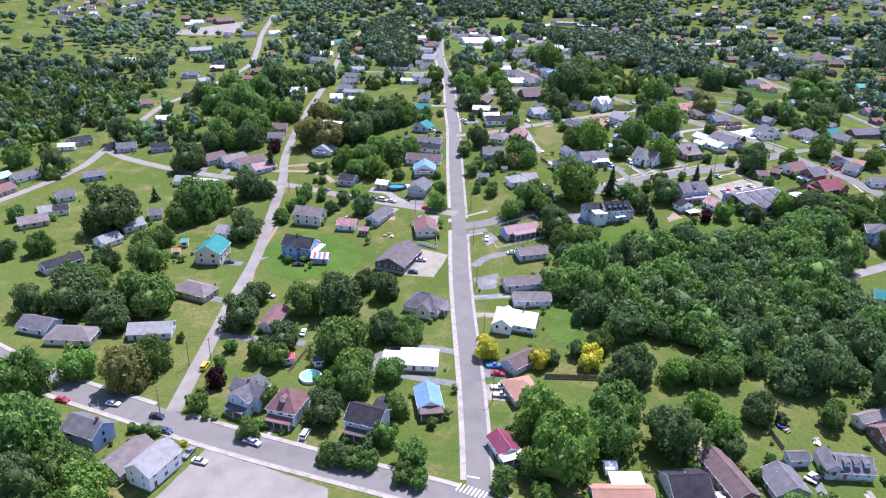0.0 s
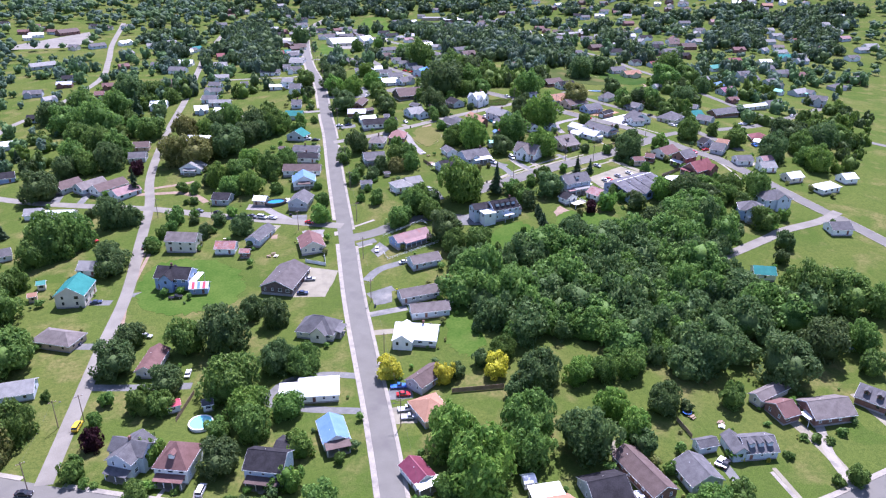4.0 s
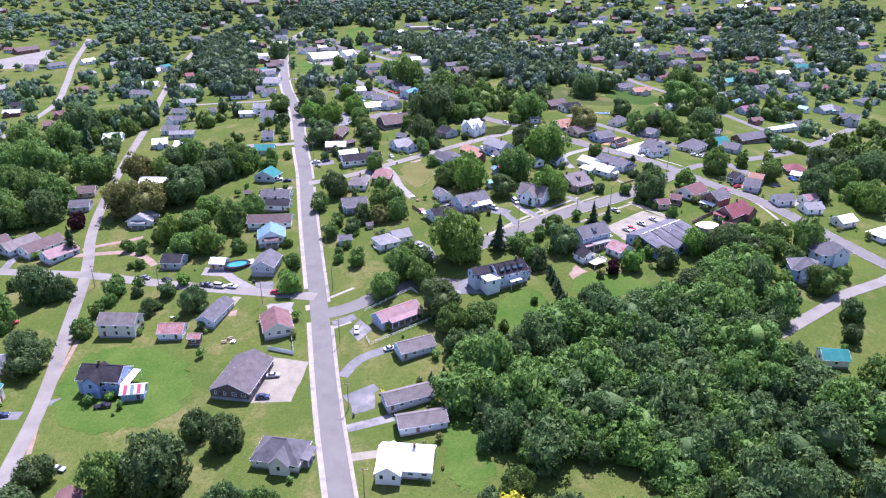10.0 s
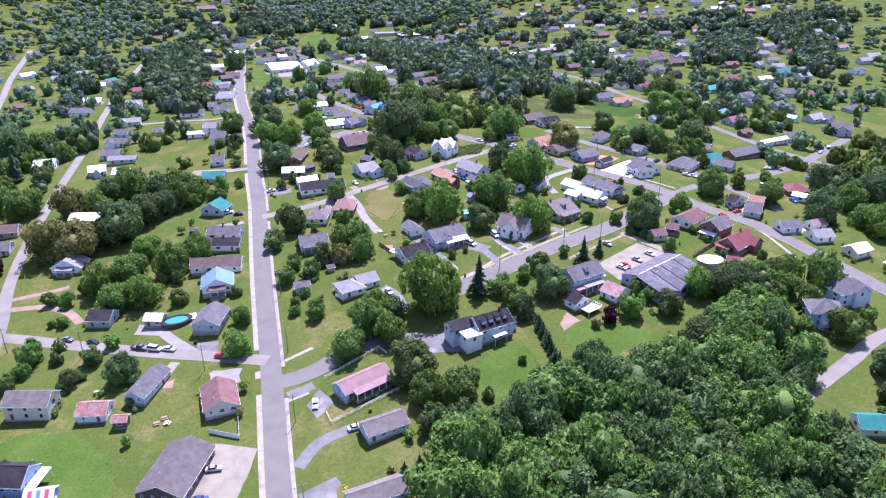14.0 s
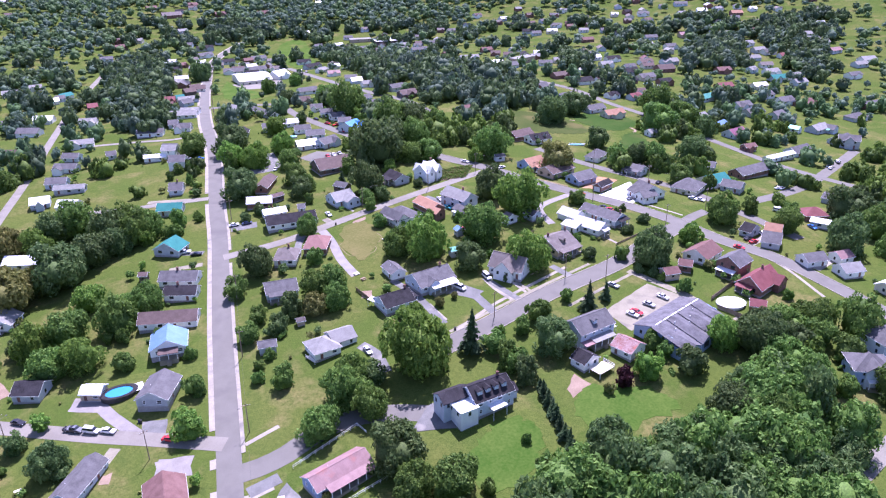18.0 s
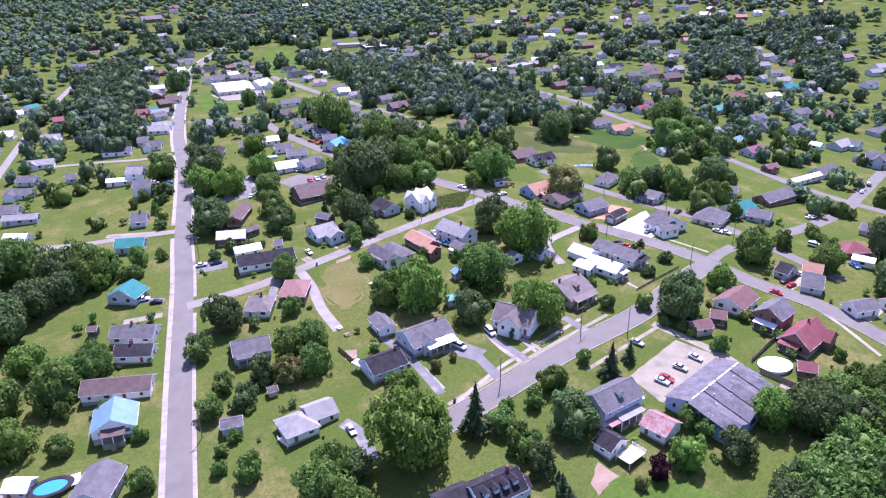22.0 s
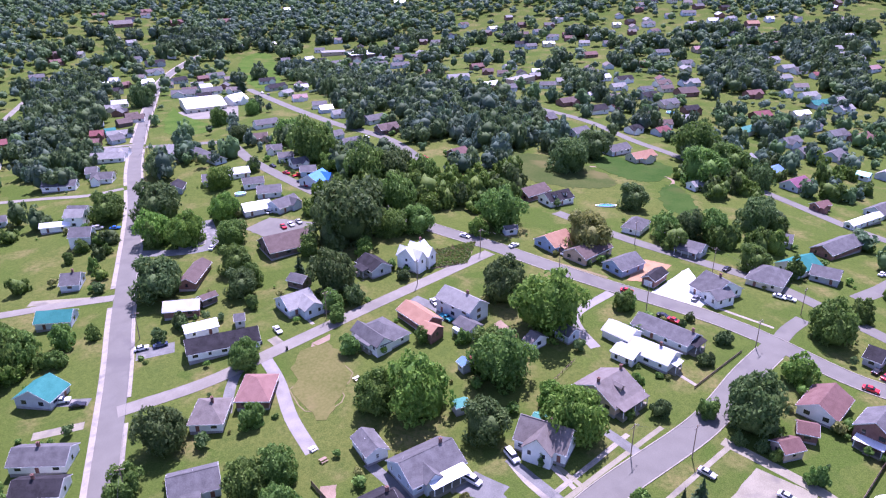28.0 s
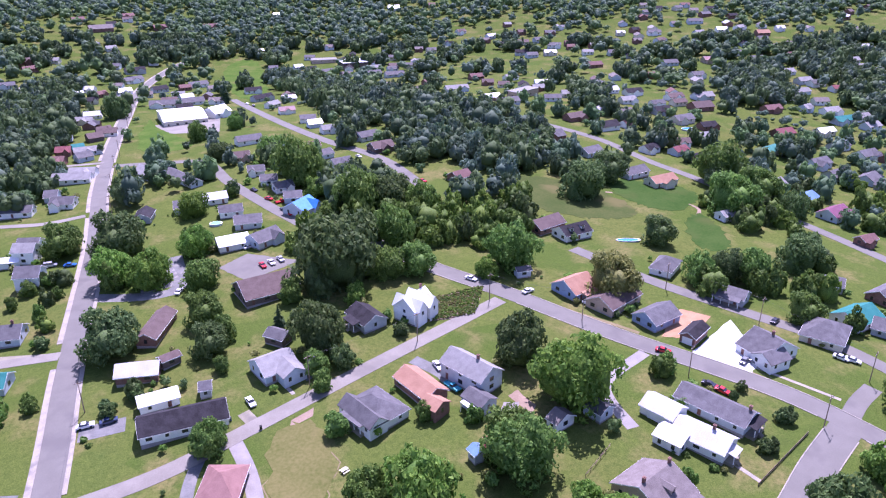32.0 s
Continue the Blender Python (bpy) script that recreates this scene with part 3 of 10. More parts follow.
def sheet(bm, p00, p10, p11, p01, nx, ny, thick, wave):
    """A sheet metal slope between four corners, a little uneven."""
    def at(u, v):
        p = Vector(p00).lerp(p10, u).lerp(Vector(p01).lerp(p11, u), v)
        return p + Vector((0, 0, wave * (noise.noise(p * 0.45) + 0.5 * noise.noise(p * 1.3)) * min(1, 4 * v * (1 - v) + 0.3)))
    up = [[bm.verts.new(at(i / nx, j / ny)) for j in range(ny + 1)] for i in range(nx + 1)]
    dn = [[bm.verts.new(v.co - Vector((0, 0, thick))) for v in r] for r in up]
    for i in range(nx):
        for j in range(ny):
            bm.faces.new((up[i][j], up[i + 1][j], up[i + 1][j + 1], up[i][j + 1]))
            bm.faces.new((dn[i][j], dn[i][j + 1], dn[i + 1][j + 1], dn[i + 1][j]))
    for i in range(nx):
        for j in (0, ny):
            bm.faces.new((up[i][j], up[i + 1][j], dn[i + 1][j], dn[i][j]))
    for j in range(ny):
        for i in (0, nx):
            bm.faces.new((up[i][j], up[i][j + 1], dn[i][j + 1], dn[i][j]))
    bmesh.ops.recalc_face_normals(bm, faces=bm.faces)


def metal_hall(x, y, z, rz):
    """A long hall: one plain slope to the lot, and four gabled bays out of the other side, with slots between them."""
    h = thing("hall", x, y, z, rz, "large metal-clad hall with a grey sheet roof and four gabled bays", "house")
    long, left, deep, ridge, eave, low = 28.4, 7.6, 14.2, 6.1, 3.9, -2.6
    bm = bmesh.new()
    box(bm, 0.2, -7.2, low, long - 0.2, left - 0.3, 2.9)
    pts = [(-7.2, 4.6), (left - 0.3, 3.8), (0, ridge - 0.15)]
    for x0, x1 in ((0.2, 0.4), (long - 0.4, long - 0.2)):
        ends = [[bm.verts.new((q, v, w)) for v, w in [(-7.2, 2.9), (left - 0.3, 2.9), pts[1], pts[2], pts[0]]] for q in (x0, x1)]
        bm.faces.new(ends[0][::-1])
        bm.faces.new(ends[1])
        for i in range(5):
            bm.faces.new((ends[0][i], ends[0][(i + 1) % 5], ends[1][(i + 1) % 5], ends[1][i]))
    box(bm, 0.4, left - 0.5, 2.9, long - 0.4, left - 0.3, 3.75)
    part("wall", bm, WALLS["blue"], h, "blue painted cladding")
    bm = bmesh.new()
    sheet(bm, (-0.5, 0, ridge), (long + 0.3, 0, ridge), (long + 0.3, left, eave), (-0.5, left, eave), 44, 12, 0.12, 0.16)
    part("roof_slope", bm, ROOFS["metal"], h, "grey sheet metal roof slope with soft dents")
    for x0, x1 in ((-1.3, 6.75), (7.25, 13.55), (14.05, 22.1), (22.6, long)):
        xc = (x0 + x1) / 2
        bay = new("bay")
        bay.parent = h
        bm = bmesh.new()
        y0 = -deep + 0.35
        box(bm, x0 + 0.3, y0, low, x1 - 0.3, -7.0, 2.5)
        f = [[bm.verts.new(q) for q in ((x0 + 0.3, v, 2.5), (x1 - 0.3, v, 2.5), (xc, v, 3.95))] for v in (y0, y0 + 0.2)]
        bm.faces.new(f[0])
        bm.faces.new(f[1][::-1])
        for i in range(3):
            bm.faces.new((f[0][i], f[0][(i + 1) % 3], f[1][(i + 1) % 3], f[1][i]))
        part("bay_wall", bm, WALLS["blue"], bay)
        for edge in (x0, x1):
            bm = bmesh.new()
            q = [(edge, 0.0, ridge - 0.02), (xc, 0.0, ridge), (xc, -deep, 4.15), (edge, -deep, 2.45)]
            sheet(bm, *q, 6, 24, 0.12, 0.14)
            part("bay_roof", bm, ROOFS["metal"], bay)
        bm = bmesh.new()
        for k in range(4):
            box(bm, -1.5, -0.05, k * 0.55 + 0.01, 1.5, 0.02, (k + 1) * 0.55 - 0.02)
        g = part("bay_door", bm, DARK_METAL, bay, "dark panelled door")
        g.location = (xc, y0, 0.1)
    for k in range(6):
        bm = bmesh.new()
        u0 = 1.0 + k * 4.6
        prism(bm, [(u0, -0.22, ridge + 0.14), (u0 + 3.8, -0.22, ridge + 0.14), (u0 + 3.8, 0.22, ridge + 0.14), (u0, 0.22, ridge + 0.14)], 0.1)
        part("ridge_cap", bm, TRIM, h)
    for u, v in ((8, -3.0), (15.5, -4.2), (20, -2.4), (4.5, -5.5), (12, -6.0)):
        bm = bmesh.new()
        tube(bm, (0, 0, -0.4), (0, 0, 0.45), 0.16, 0.16, 8)
        part("roof_vent", bm, TRIM, h).location = (u, v, ridge + v * 0.15)
    for v in (1.6, 4.6):
        o = part("window", window_meshes(0.9, 1.3)[3], None, h)
        o.location, o.rotation_euler = (0.2, v, 1.4), (0, 0, -math.pi / 2)
    return h


def hip_roof(house, L, D, z, rise, mat, over=0.45):
    l, d = L / 2 + over, D / 2 + over
    z0, r = z - rise * over / (D / 2), max(0.15, L / 2 - D / 2 * 0.95)
    for pts in (((-l, -d, z0), (l, -d, z0), (r, 0, z + rise), (-r, 0, z + rise)), ((l, -d, z0), (l, d, z0), (r, 0, z + rise)), ((l, d, z0), (-l, d, z0), (-r, 0, z + rise), (r, 0, z + rise)), ((-l, d, z0), (-l, -d, z0), (-r, 0, z + rise))):
        bm = bmesh.new()
        prism(bm, pts, -0.16)
        part("roof_slope", bm, mat, house)


def chimney(house, x, y, z, h=1.3, mat=None):
    bm = bmesh.new()
    box(bm, x - 0.35, y - 0.3, z - 1.4, x + 0.35, y + 0.3, z + h)
    box(bm, x - 0.42, y - 0.37, z + h, x + 0.42, y + 0.37, z + h + 0.12)
    box(bm, x - 0.18, y - 0.14, z + h + 0.12, x + 0.18, y + 0.14, z + h + 0.3)
    part("chimney", bm, mat or WALLS["brick"], house, "brick chimney")


def porch(house, side, L, D, z0, at, wide, deep, mat, post_mat=None):
    """A raised porch with its floor, posts, lean-to roof and steps on one side of a house."""
    p = new("porch")
    p.parent = house
    p.rotation_euler = (0, 0, {"s": 0, "e": math.pi / 2, "n": math.pi, "w": -math.pi / 2}[side])
    y = -(D if side in "sn" else L) / 2
    x0, x1 = at - wide / 2, at + wide / 2
    bm = bmesh.new()
    box(bm, x0, y - deep, -0.8, x1, y - 0.004, z0 - 0.12)
    part("porch_floor", bm, CONCRETE, p)
    bm = bmesh.new()
    top = z0 + 2.5
    prism(bm, [(x0 - 0.25, y - deep - 0.3, top - 0.25), (x1 + 0.25, y - deep - 0.3, top - 0.25), (x1 + 0.25, y - 0.004, top + 0.3), (x0 - 0.25, y - 0.004, top + 0.3)], -0.14)
    part("porch_roof", bm, mat, p)
    n = max(2, int(wide / 2.6) + 1)
    bm = bmesh.new()
    box(bm, -0.09, -0.09, z0 - 0.12, 0.09, 0.09, top - 0.24)
    me = mesh_of("porch_post", bm, post_mat or TRIM)
    for i in range(n):
        part("porch_post", me, None, p).location = (x0 + 0.2 + (wide - 0.4) * i / (n - 1), y - deep + 0.15, 0)
    bm = bmesh.new()
    for k in range(3):
        box(bm, at - 0.7, y - deep - 0.3 * (k + 1), -0.8, at + 0.7, y - deep - 0.3 * k, z0 - 0.12 - 0.17 * (k + 1))
    part("steps", bm, CONCRETE, p)


FAR_LINE = 530.0
FAR_HOUSES = {"verts": [], "faces": [], "slots": [], "materials": [], "spots": []}


def far_house(x, y, z, rz, L, D, z1, rise, wc, rc, low):
    """A house far off, joined with its neighbours: walls with gables, roof with eaves, a few windows."""
    c, s = math.cos(radians(rz)), math.sin(radians(rz))

    def put(bm, material):
        if material not in FAR_HOUSES["materials"]:
            FAR_HOUSES["materials"].append(material)
        slot, n = FAR_HOUSES["materials"].index(material), len(FAR_HOUSES["verts"])
        bm.verts.index_update()
        FAR_HOUSES["verts"].extend((x + c * v.co.x - s * v.co.y, y + s * v.co.x + c * v.co.y, z + v.co.z) for v in bm.verts)
        for f in bm.faces:
            FAR_HOUSES["faces"].append([n + v.index for v in f.verts])
            FAR_HOUSES["slots"].append(slot)
        bm.free()

    walls, roof, panes = bmesh.new(), bmesh.new(), bmesh.new()
    box(walls, -L / 2, -D / 2, low, L / 2, D / 2, z1)
    for t in (-1, 1):
        gable_end(walls, t, L, D, z1, rise)
        drop, a, b = rise * 0.9 / D, -L / 2 - 0.35, L / 2 + 0.35
        pts = [(a, t * (D / 2 + 0.45), z1 - drop), (b, t * (D / 2 + 0.45), z1 - drop), (b, 0, z1 + rise), (a, 0, z1 + rise)]
        prism(roof, pts if t < 0 else pts[::-1], -0.16)
    if int(x * 3 + y) % 2:
        cross_gable(walls, roof, (int(x) % 3 - 1) * L * 0.24, L * 0.4, D, 1.6 + int(y) % 3 * 0.6, low, z1, rise * 0.86)
    for k in range(3):
        u = (k - 1) * L * 0.3
        box(panes, u - 0.5, -D / 2 - 0.04, z1 - 1.7, u + 0.5, -D / 2 + 0.02, z1 - 0.5)
    put(walls, WALLS[wc])
    put(roof, ROOFS[rc])
    put(panes, GLASS)
    FAR_HOUSES["spots"].append((x, y))


def cross_gable(walls, slopes, at, wide, D, deep, z0, z1, rise):
    """A short wing out of a long side under its own gable; the ridge runs into the main roof."""
    y0 = -D / 2 - deep
    box(walls, at - wide / 2, y0, z0, at + wide / 2, -D / 2 + 0.1, z1)
    f0 = [walls.verts.new(p) for p in ((at - wide / 2, y0, z1), (at + wide / 2, y0, z1), (at, y0, z1 + rise - 0.02))]
    f1 = [walls.verts.new((v.co.x, y0 + 0.2, v.co.z)) for v in f0]
    walls.faces.new(f0)
    walls.faces.new(f1[::-1])
    drop = rise * 0.7 / wide
    for t in (-1, 1):
        pts = [(at + t * (wide / 2 + 0.35), y0 - 0.3, z1 - drop), (at + t * (wide / 2 + 0.35), -D * 0.1, z1 - drop), (at, -D * 0.1, z1 + rise), (at, y0 - 0.3, z1 + rise)]
        prism(slopes, pts if t > 0 else pts[::-1], -0.16)


def house(x, y, rz, L, D, roof="gable", rc="grey", wc="white", floors=1, rise=None, near=1, chim=(), porches=(), dormers=0, base=0.4, tall=2.55, label="", name="house", garage="", vents=1, doors="sn", seed=None, joined=False):
    """A detached house whose ridge runs along its own x. near 2: openings through the walls; 1: plain; 0: far off."""
    cs = [gz(x + math.cos(radians(rz)) * a - math.sin(radians(rz)) * b, y + math.sin(radians(rz)) * a + math.cos(radians(rz)) * b) for a in (-L / 2, L / 2) for b in (-D / 2, D / 2)]
    z = sum(cs) / 4
    rnd = random.Random(seed if seed is not None else int(x * 31 + y * 17))
    rise = rise if rise is not None else (0.28 if roof == "gable" else 0.26) * D
    rise = rise if floors < 2 else rise * 1.15
    if near == 0 and (joined or y > FAR_LINE) and not label and roof == "gable" and name == "house":
        return far_house(x, y, z, rz, L, D, base + tall * floors, rise, wc, rc, min(cs) - z - 0.5)
    text = label or f"{'two' if floors > 1 else 'one'}-storey {WALL_WORDS[wc]} house with a {WORDS[rc]} roof"
    h = thing(name, x, y, z, rz, text, "shed" if "shed" in name else "garage" if "garage" in name else "house", "houses of the town" if name == "house" else "")
    z0, z1 = base, base + tall * floors
    wall_mat, roof_mat = WALLS[wc], ROOFS[rc]
    low = min(cs) - z - 0.5
    if near:
        bm = bmesh.new()
        box(bm, -L / 2 + 0.06, -D / 2 + 0.06, low, L / 2 - 0.06, D / 2 - 0.06, z0 - 0.004)
        part("foundation", bm, BLOCK, h)
    shell = bmesh.new()
    for side in "snew":
        span = L if side in "sn" else D - 0.4
        holes = []
        count = max(1, int(span / (3.1 if near == 2 else 4.3))) if near else max(1, int(span / 5.5))
        if span < 3 and "shed" in name:
            count = 0
        door_at = rnd.randrange(count) if near and side in doors and count > 1 else -1
        wide = garage == side
        facing = math.sin(radians(rz) + {"s": -math.pi / 2, "e": 0, "n": math.pi / 2, "w": math.pi}[side])
        if facing > 0.45 and near < 2 or facing > 0.8 or not near and facing > -0.4:
            count = 0
        for f in range(floors):
            for k in range(count):
                u = (k + 0.5) / count * span - span / 2
                if rnd.random() < 0.12 and not near:
                    continue
                if wide and f == 0:
                    if k == 0:
                        holes.append((0.0, z0 - 0.35, min(4.8, span - 1.2), 2.35, "garage"))
                elif k == door_at and f == 0:
                    holes.append((u, z0, 1.0, 2.05, "door"))
                else:
                    holes.append((u, z0 + 0.85 + tall * f, rnd.choice((0.9, 0.9, 1.6)) if span / count > 2.4 else 0.9, 1.3, "window"))
        if near == 2:
            bm = bmesh.new()
            wall_side(bm, side, L, D, z0, z1, [hh[:4] for hh in holes if hh[4] != "garage"])
            bmesh.ops.remove_doubles(bm, verts=bm.verts, dist=0.002)
            part("wall", bm, wall_mat, h)
        turn = {"s": 0, "e": math.pi / 2, "n": math.pi, "w": -math.pi / 2}[side]
        out = (D if side in "sn" else L) / 2
        for u, v, w, hh, what in holes:
            if what == "garage":
                gd = bmesh.new()
                for k in range(4):
                    box(gd, -w / 2, -0.05, k * hh / 4 + 0.01, w / 2, 0.02, (k + 1) * hh / 4 - 0.02)
                o = part("garage_door", gd, TRIM, h, "white panelled garage door")
            else:
                fm, pm, dm, wm = window_meshes(w, hh)
                o = part("door" if what == "door" else "window", dm if what == "door" else (fm if near == 2 else wm), None, h)
                if what == "window" and near == 2:
                    part("pane", pm, None, o)
            s = -1 if side in "nw" else 1
            o.location = {"s": (u, -out, v), "n": (u, out, v), "e": (out, u, v), "w": (-out, u, v)}[side]
            o.rotation_euler = (0, 0, turn)
    crossed = roof == "gable" and near < 2 and y > 200 and not label and not porches and not dormers and name == "house" and 8.0 < L < 22 and int(x * 3 + y) % 5 > 1
    if crossed:
        slopes = bmesh.new()
        cross_gable(shell, slopes, (int(x) % 3 - 1) * L * 0.24, L * 0.4, D, 1.6 + int(y) % 3 * 0.6, low, z1, rise * 0.86)
        part("cross_gable", slopes, roof_mat, h)
    if near < 2:
        box(shell, -L / 2, -D / 2, z0 if near else low, L / 2, D / 2, z1)
        if not near and roof == "gable":
            for s in (-1, 1):
                gable_end(shell, s, L, D, z1, rise)
        part("wall", shell, wall_mat, h)
    else:
        shell.free()
    if roof == "flat":
        bm = bmesh.new()
        box(bm, -L / 2 - 0.3, -D / 2 - 0.3, z1 + 0.004, L / 2 + 0.3, D / 2 + 0.3, z1 + 0.3)
        part("roof", bm, roof_mat, h)
    elif roof == "hip":
        hip_roof(h, L, D, z1, rise, roof_mat)
    else:
        if near:
            gable_roof(h, L, D, z1, rise, roof_mat)
        else:
            bm = bmesh.new()
            e, drop = 0.45, rise * 0.9 / D
            a, b = -L / 2 - 0.35, L / 2 + 0.35
            for s in (-1, 1):
                pts = [(a, s * (D / 2 + e), z1 - drop), (b, s * (D / 2 + e), z1 - drop), (b, 0, z1 + rise), (a, 0, z1 + rise)]
                prism(bm, pts if s < 0 else pts[::-1], -0.16)
            part("roof", bm, roof_mat, h)
        for s in (-1, 1) if near else ():
            bm = bmesh.new()
            gable_end(bm, s, L, D, z1, rise)
            part("gable", bm, wall_mat, h)
    if near and roof in ("gable", "hip"):
        eave_board(h, L, D, z1, rise, roof)
    if near == 2:
        bm = bmesh.new()
        r = L / 2 + 0.3 if roof != "hip" else max(0.1, L / 2 - D / 2 * 0.95)
        if roof != "flat":
            prism(bm, [(-r, -0.16, z1 + rise + 0.17), (r, -0.16, z1 + rise + 0.17), (r, 0.16, z1 + rise + 0.17), (-r, 0.16, z1 + rise + 0.17)], 0.08)
            part("ridge_cap", bm, roof_mat, h)
        else:
            bm.free()
        for k in range(vents):
            bm = bmesh.new()
            tube(bm, (0, 0, 0), (0, 0, 0.9), 0.09, 0.09, 6)
            v = part("roof_vent", bm, TRIM, h)
            v.location = (rnd.uniform(-0.35, 0.35) * L, 0.18 * D, z1 + rise * 0.5 - 0.25)
    if rc == "striped":
        for k, tint in enumerate(("cherry", "blue", "cherry")):
            x0 = (k - 1) * L * 0.3 - 0.55
            pts = [(x0, -D / 2 - 0.4, z1 - 0.8 * rise / D + 0.17), (x0 + 1.1, -D / 2 - 0.4, z1 - 0.8 * rise / D + 0.17), (x0 + 1.1, -0.2, z1 + rise * (1 - 0.4 / D) + 0.17), (x0, -0.2, z1 + rise * (1 - 0.4 / D) + 0.17)]
            bm = bmesh.new()
            prism(bm, pts, -0.03)
            part("roof_stripe", bm, ROOFS[tint], h, "coloured roof stripe")
    for c in chim:
        chimney(h, c * L / 2, 0.3, z1 + rise)
    for k in range(dormers):
        dx = ((k + 0.5) / dormers - 0.5) * L * 0.85
        dm = new("dormer")
        dm.parent = h
        dm.location = (dx, -D * 0.3, z1 + rise * 0.4)
        bm = bmesh.new()
        box(bm, -0.8, -0.4, -0.5, 0.8, D * 0.24, 1.15)
        part("dormer_wall", bm, wall_mat, dm)
        for s in (-1, 1):
            bm = bmesh.new()
            q = [(s * 1.05, -0.7, 1.05), (s * 1.05, D * 0.27, 1.05), (0, D * 0.27, 1.75), (0, -0.7, 1.75)]
            prism(bm, q if s > 0 else q[::-1], -0.1)
            part("dormer_roof", bm, roof_mat, dm)
        w = part("window", window_meshes(0.9, 1.0)[0 if near == 2 else 3], None, dm)
        w.location = (0, -0.41, 0.05)
    for side, at, wide, deep, mat in porches:
        porch(h, side, L, D, z0, at, wide, deep, ROOFS[mat])
    return h


def wing(h, lx, ly, L, D, turn, z1=3.2, rise=1.8, wc="white", rc="grey", roof="gable", low=-1.5):
    """A wing of a house: its own walls and roof, set against the main block."""
    w = new("wing")
    w.parent = h
    w.location, w.rotation_euler = (lx, ly, 0), (0, 0, radians(turn))
    if roof == "canopy":
        bm = bmesh.new()
        prism(bm, [(-L / 2, -D / 2, z1), (L / 2, -D / 2, z1), (L / 2, D / 2, z1 + 0.25), (-L / 2, D / 2, z1 + 0.25)], 0.14)
        part("canopy_roof", bm, ROOFS[rc], w)
        for px in (-L / 2 + 0.15, L / 2 - 0.15):
            for py in (-D / 2 + 0.15, D / 2 - 0.15):
                bm = bmesh.new()
                box(bm, px - 0.06, py - 0.06, low, px + 0.06, py + 0.06, z1 - 0.1)
                part("post", bm, TRIM, w)
        return w
    bm = bmesh.new()
    for side in "snew":
        wall_side(bm, side, L, D, low, z1, [])
    part("wing_wall", bm, WALLS[wc], w)
    if roof == "gable":
        gable_roof(w, L, D, z1, rise, ROOFS[rc], 0.4)
        for s in (-1, 1):
            bm = bmesh.new()
            a = [bm.verts.new((s * (L / 2 - 0.1), yy, zz)) for yy, zz in ((-D / 2, z1 + 0.002), (D / 2, z1 + 0.002), (0, z1 + rise))]
            b = [bm.verts.new((s * L / 2, yy, zz)) for yy, zz in ((-D / 2, z1 + 0.002), (D / 2, z1 + 0.002), (0, z1 + rise))]
            bm.faces.new(a)
            bm.faces.new(b[::-1])
            for i in range(3):
                bm.faces.new((a[i], a[(i + 1) % 3], b[(i + 1) % 3], b[i]))
            part("wing_gable", bm, WALLS[wc], w)
    else:
        bm = bmesh.new()
        box(bm, -L / 2 - 0.3, -D / 2 - 0.3, z1 + 0.004, L / 2 + 0.3, D / 2 + 0.3, z1 + 0.25)
        part("wing_roof", bm, ROOFS[rc], w)
    fm = window_meshes(0.9, 1.3)[3]
    for side, turn2 in (("s", 0), ("e", math.pi / 2), ("w", -math.pi / 2)):
        span = L if side == "s" else D
        n = max(1, int(span / 3))
        for k in range(n):
            u = (k + 0.5) / n * span - span / 2
            o = part("window", fm, None, w)
            o.location = {"s": (u, -D / 2, z1 - 1.8), "e": (L / 2, u, z1 - 1.8), "w": (-L / 2, u, z1 - 1.8)}[side]
            o.rotation_euler = (0, 0, turn2)
    return w


# ---- trees ----
def sphere_points(n, rnd):
    v = rnd.normal(size=(n, 3))
    return v / np.linalg.norm(v, axis=1)[:, None]


def ico(level):
    bm = bmesh.new()
    bmesh.ops.create_icosphere(bm, subdivisions=level, radius=1.0)
    v = np.array([p.co[:] for p in bm.verts])
    f = np.array([[q.index for q in p.verts] for p in bm.faces])
    bm.free()
    return v, f


ICO1, ICO2 = ico(1), ico(2)


def leaf_clumps(at, out, size, rnd, n, tri, loose=0.45):
    """Small bent leaf clumps that face outwards, more or less."""
    count = len(at)
    out = out + rnd.normal(size=(count, 3)) * loose
    out /= np.linalg.norm(out, axis=1)[:, None]
    side = np.cross(out, rnd.normal(size=(count, 3)))
    side /= np.linalg.norm(side, axis=1)[:, None]
    up = np.cross(out, side)
    s = (size * rnd.uniform(0.55, 1.3, count))[:, None]
    if tri:
        v = np.stack([at - side * s, at + side * s * 0.9 - up * s * 0.5, at + up * s * 1.2 + out * s * 0.3], 1)
        q = np.arange(count)[:, None] * 3 + n
        return v.reshape(-1, 3), q + (0, 1, 2)
    v = np.stack([at - side * s, at - up * s * 0.8 + out * s * 0.4, at + side * s, at + up * s * 0.8 + out * s * 0.4], 1)
    q = np.arange(count)[:, None] * 4 + n
    return v.reshape(-1, 3), np.concatenate([q + (0, 1, 2), q + (0, 2, 3)])


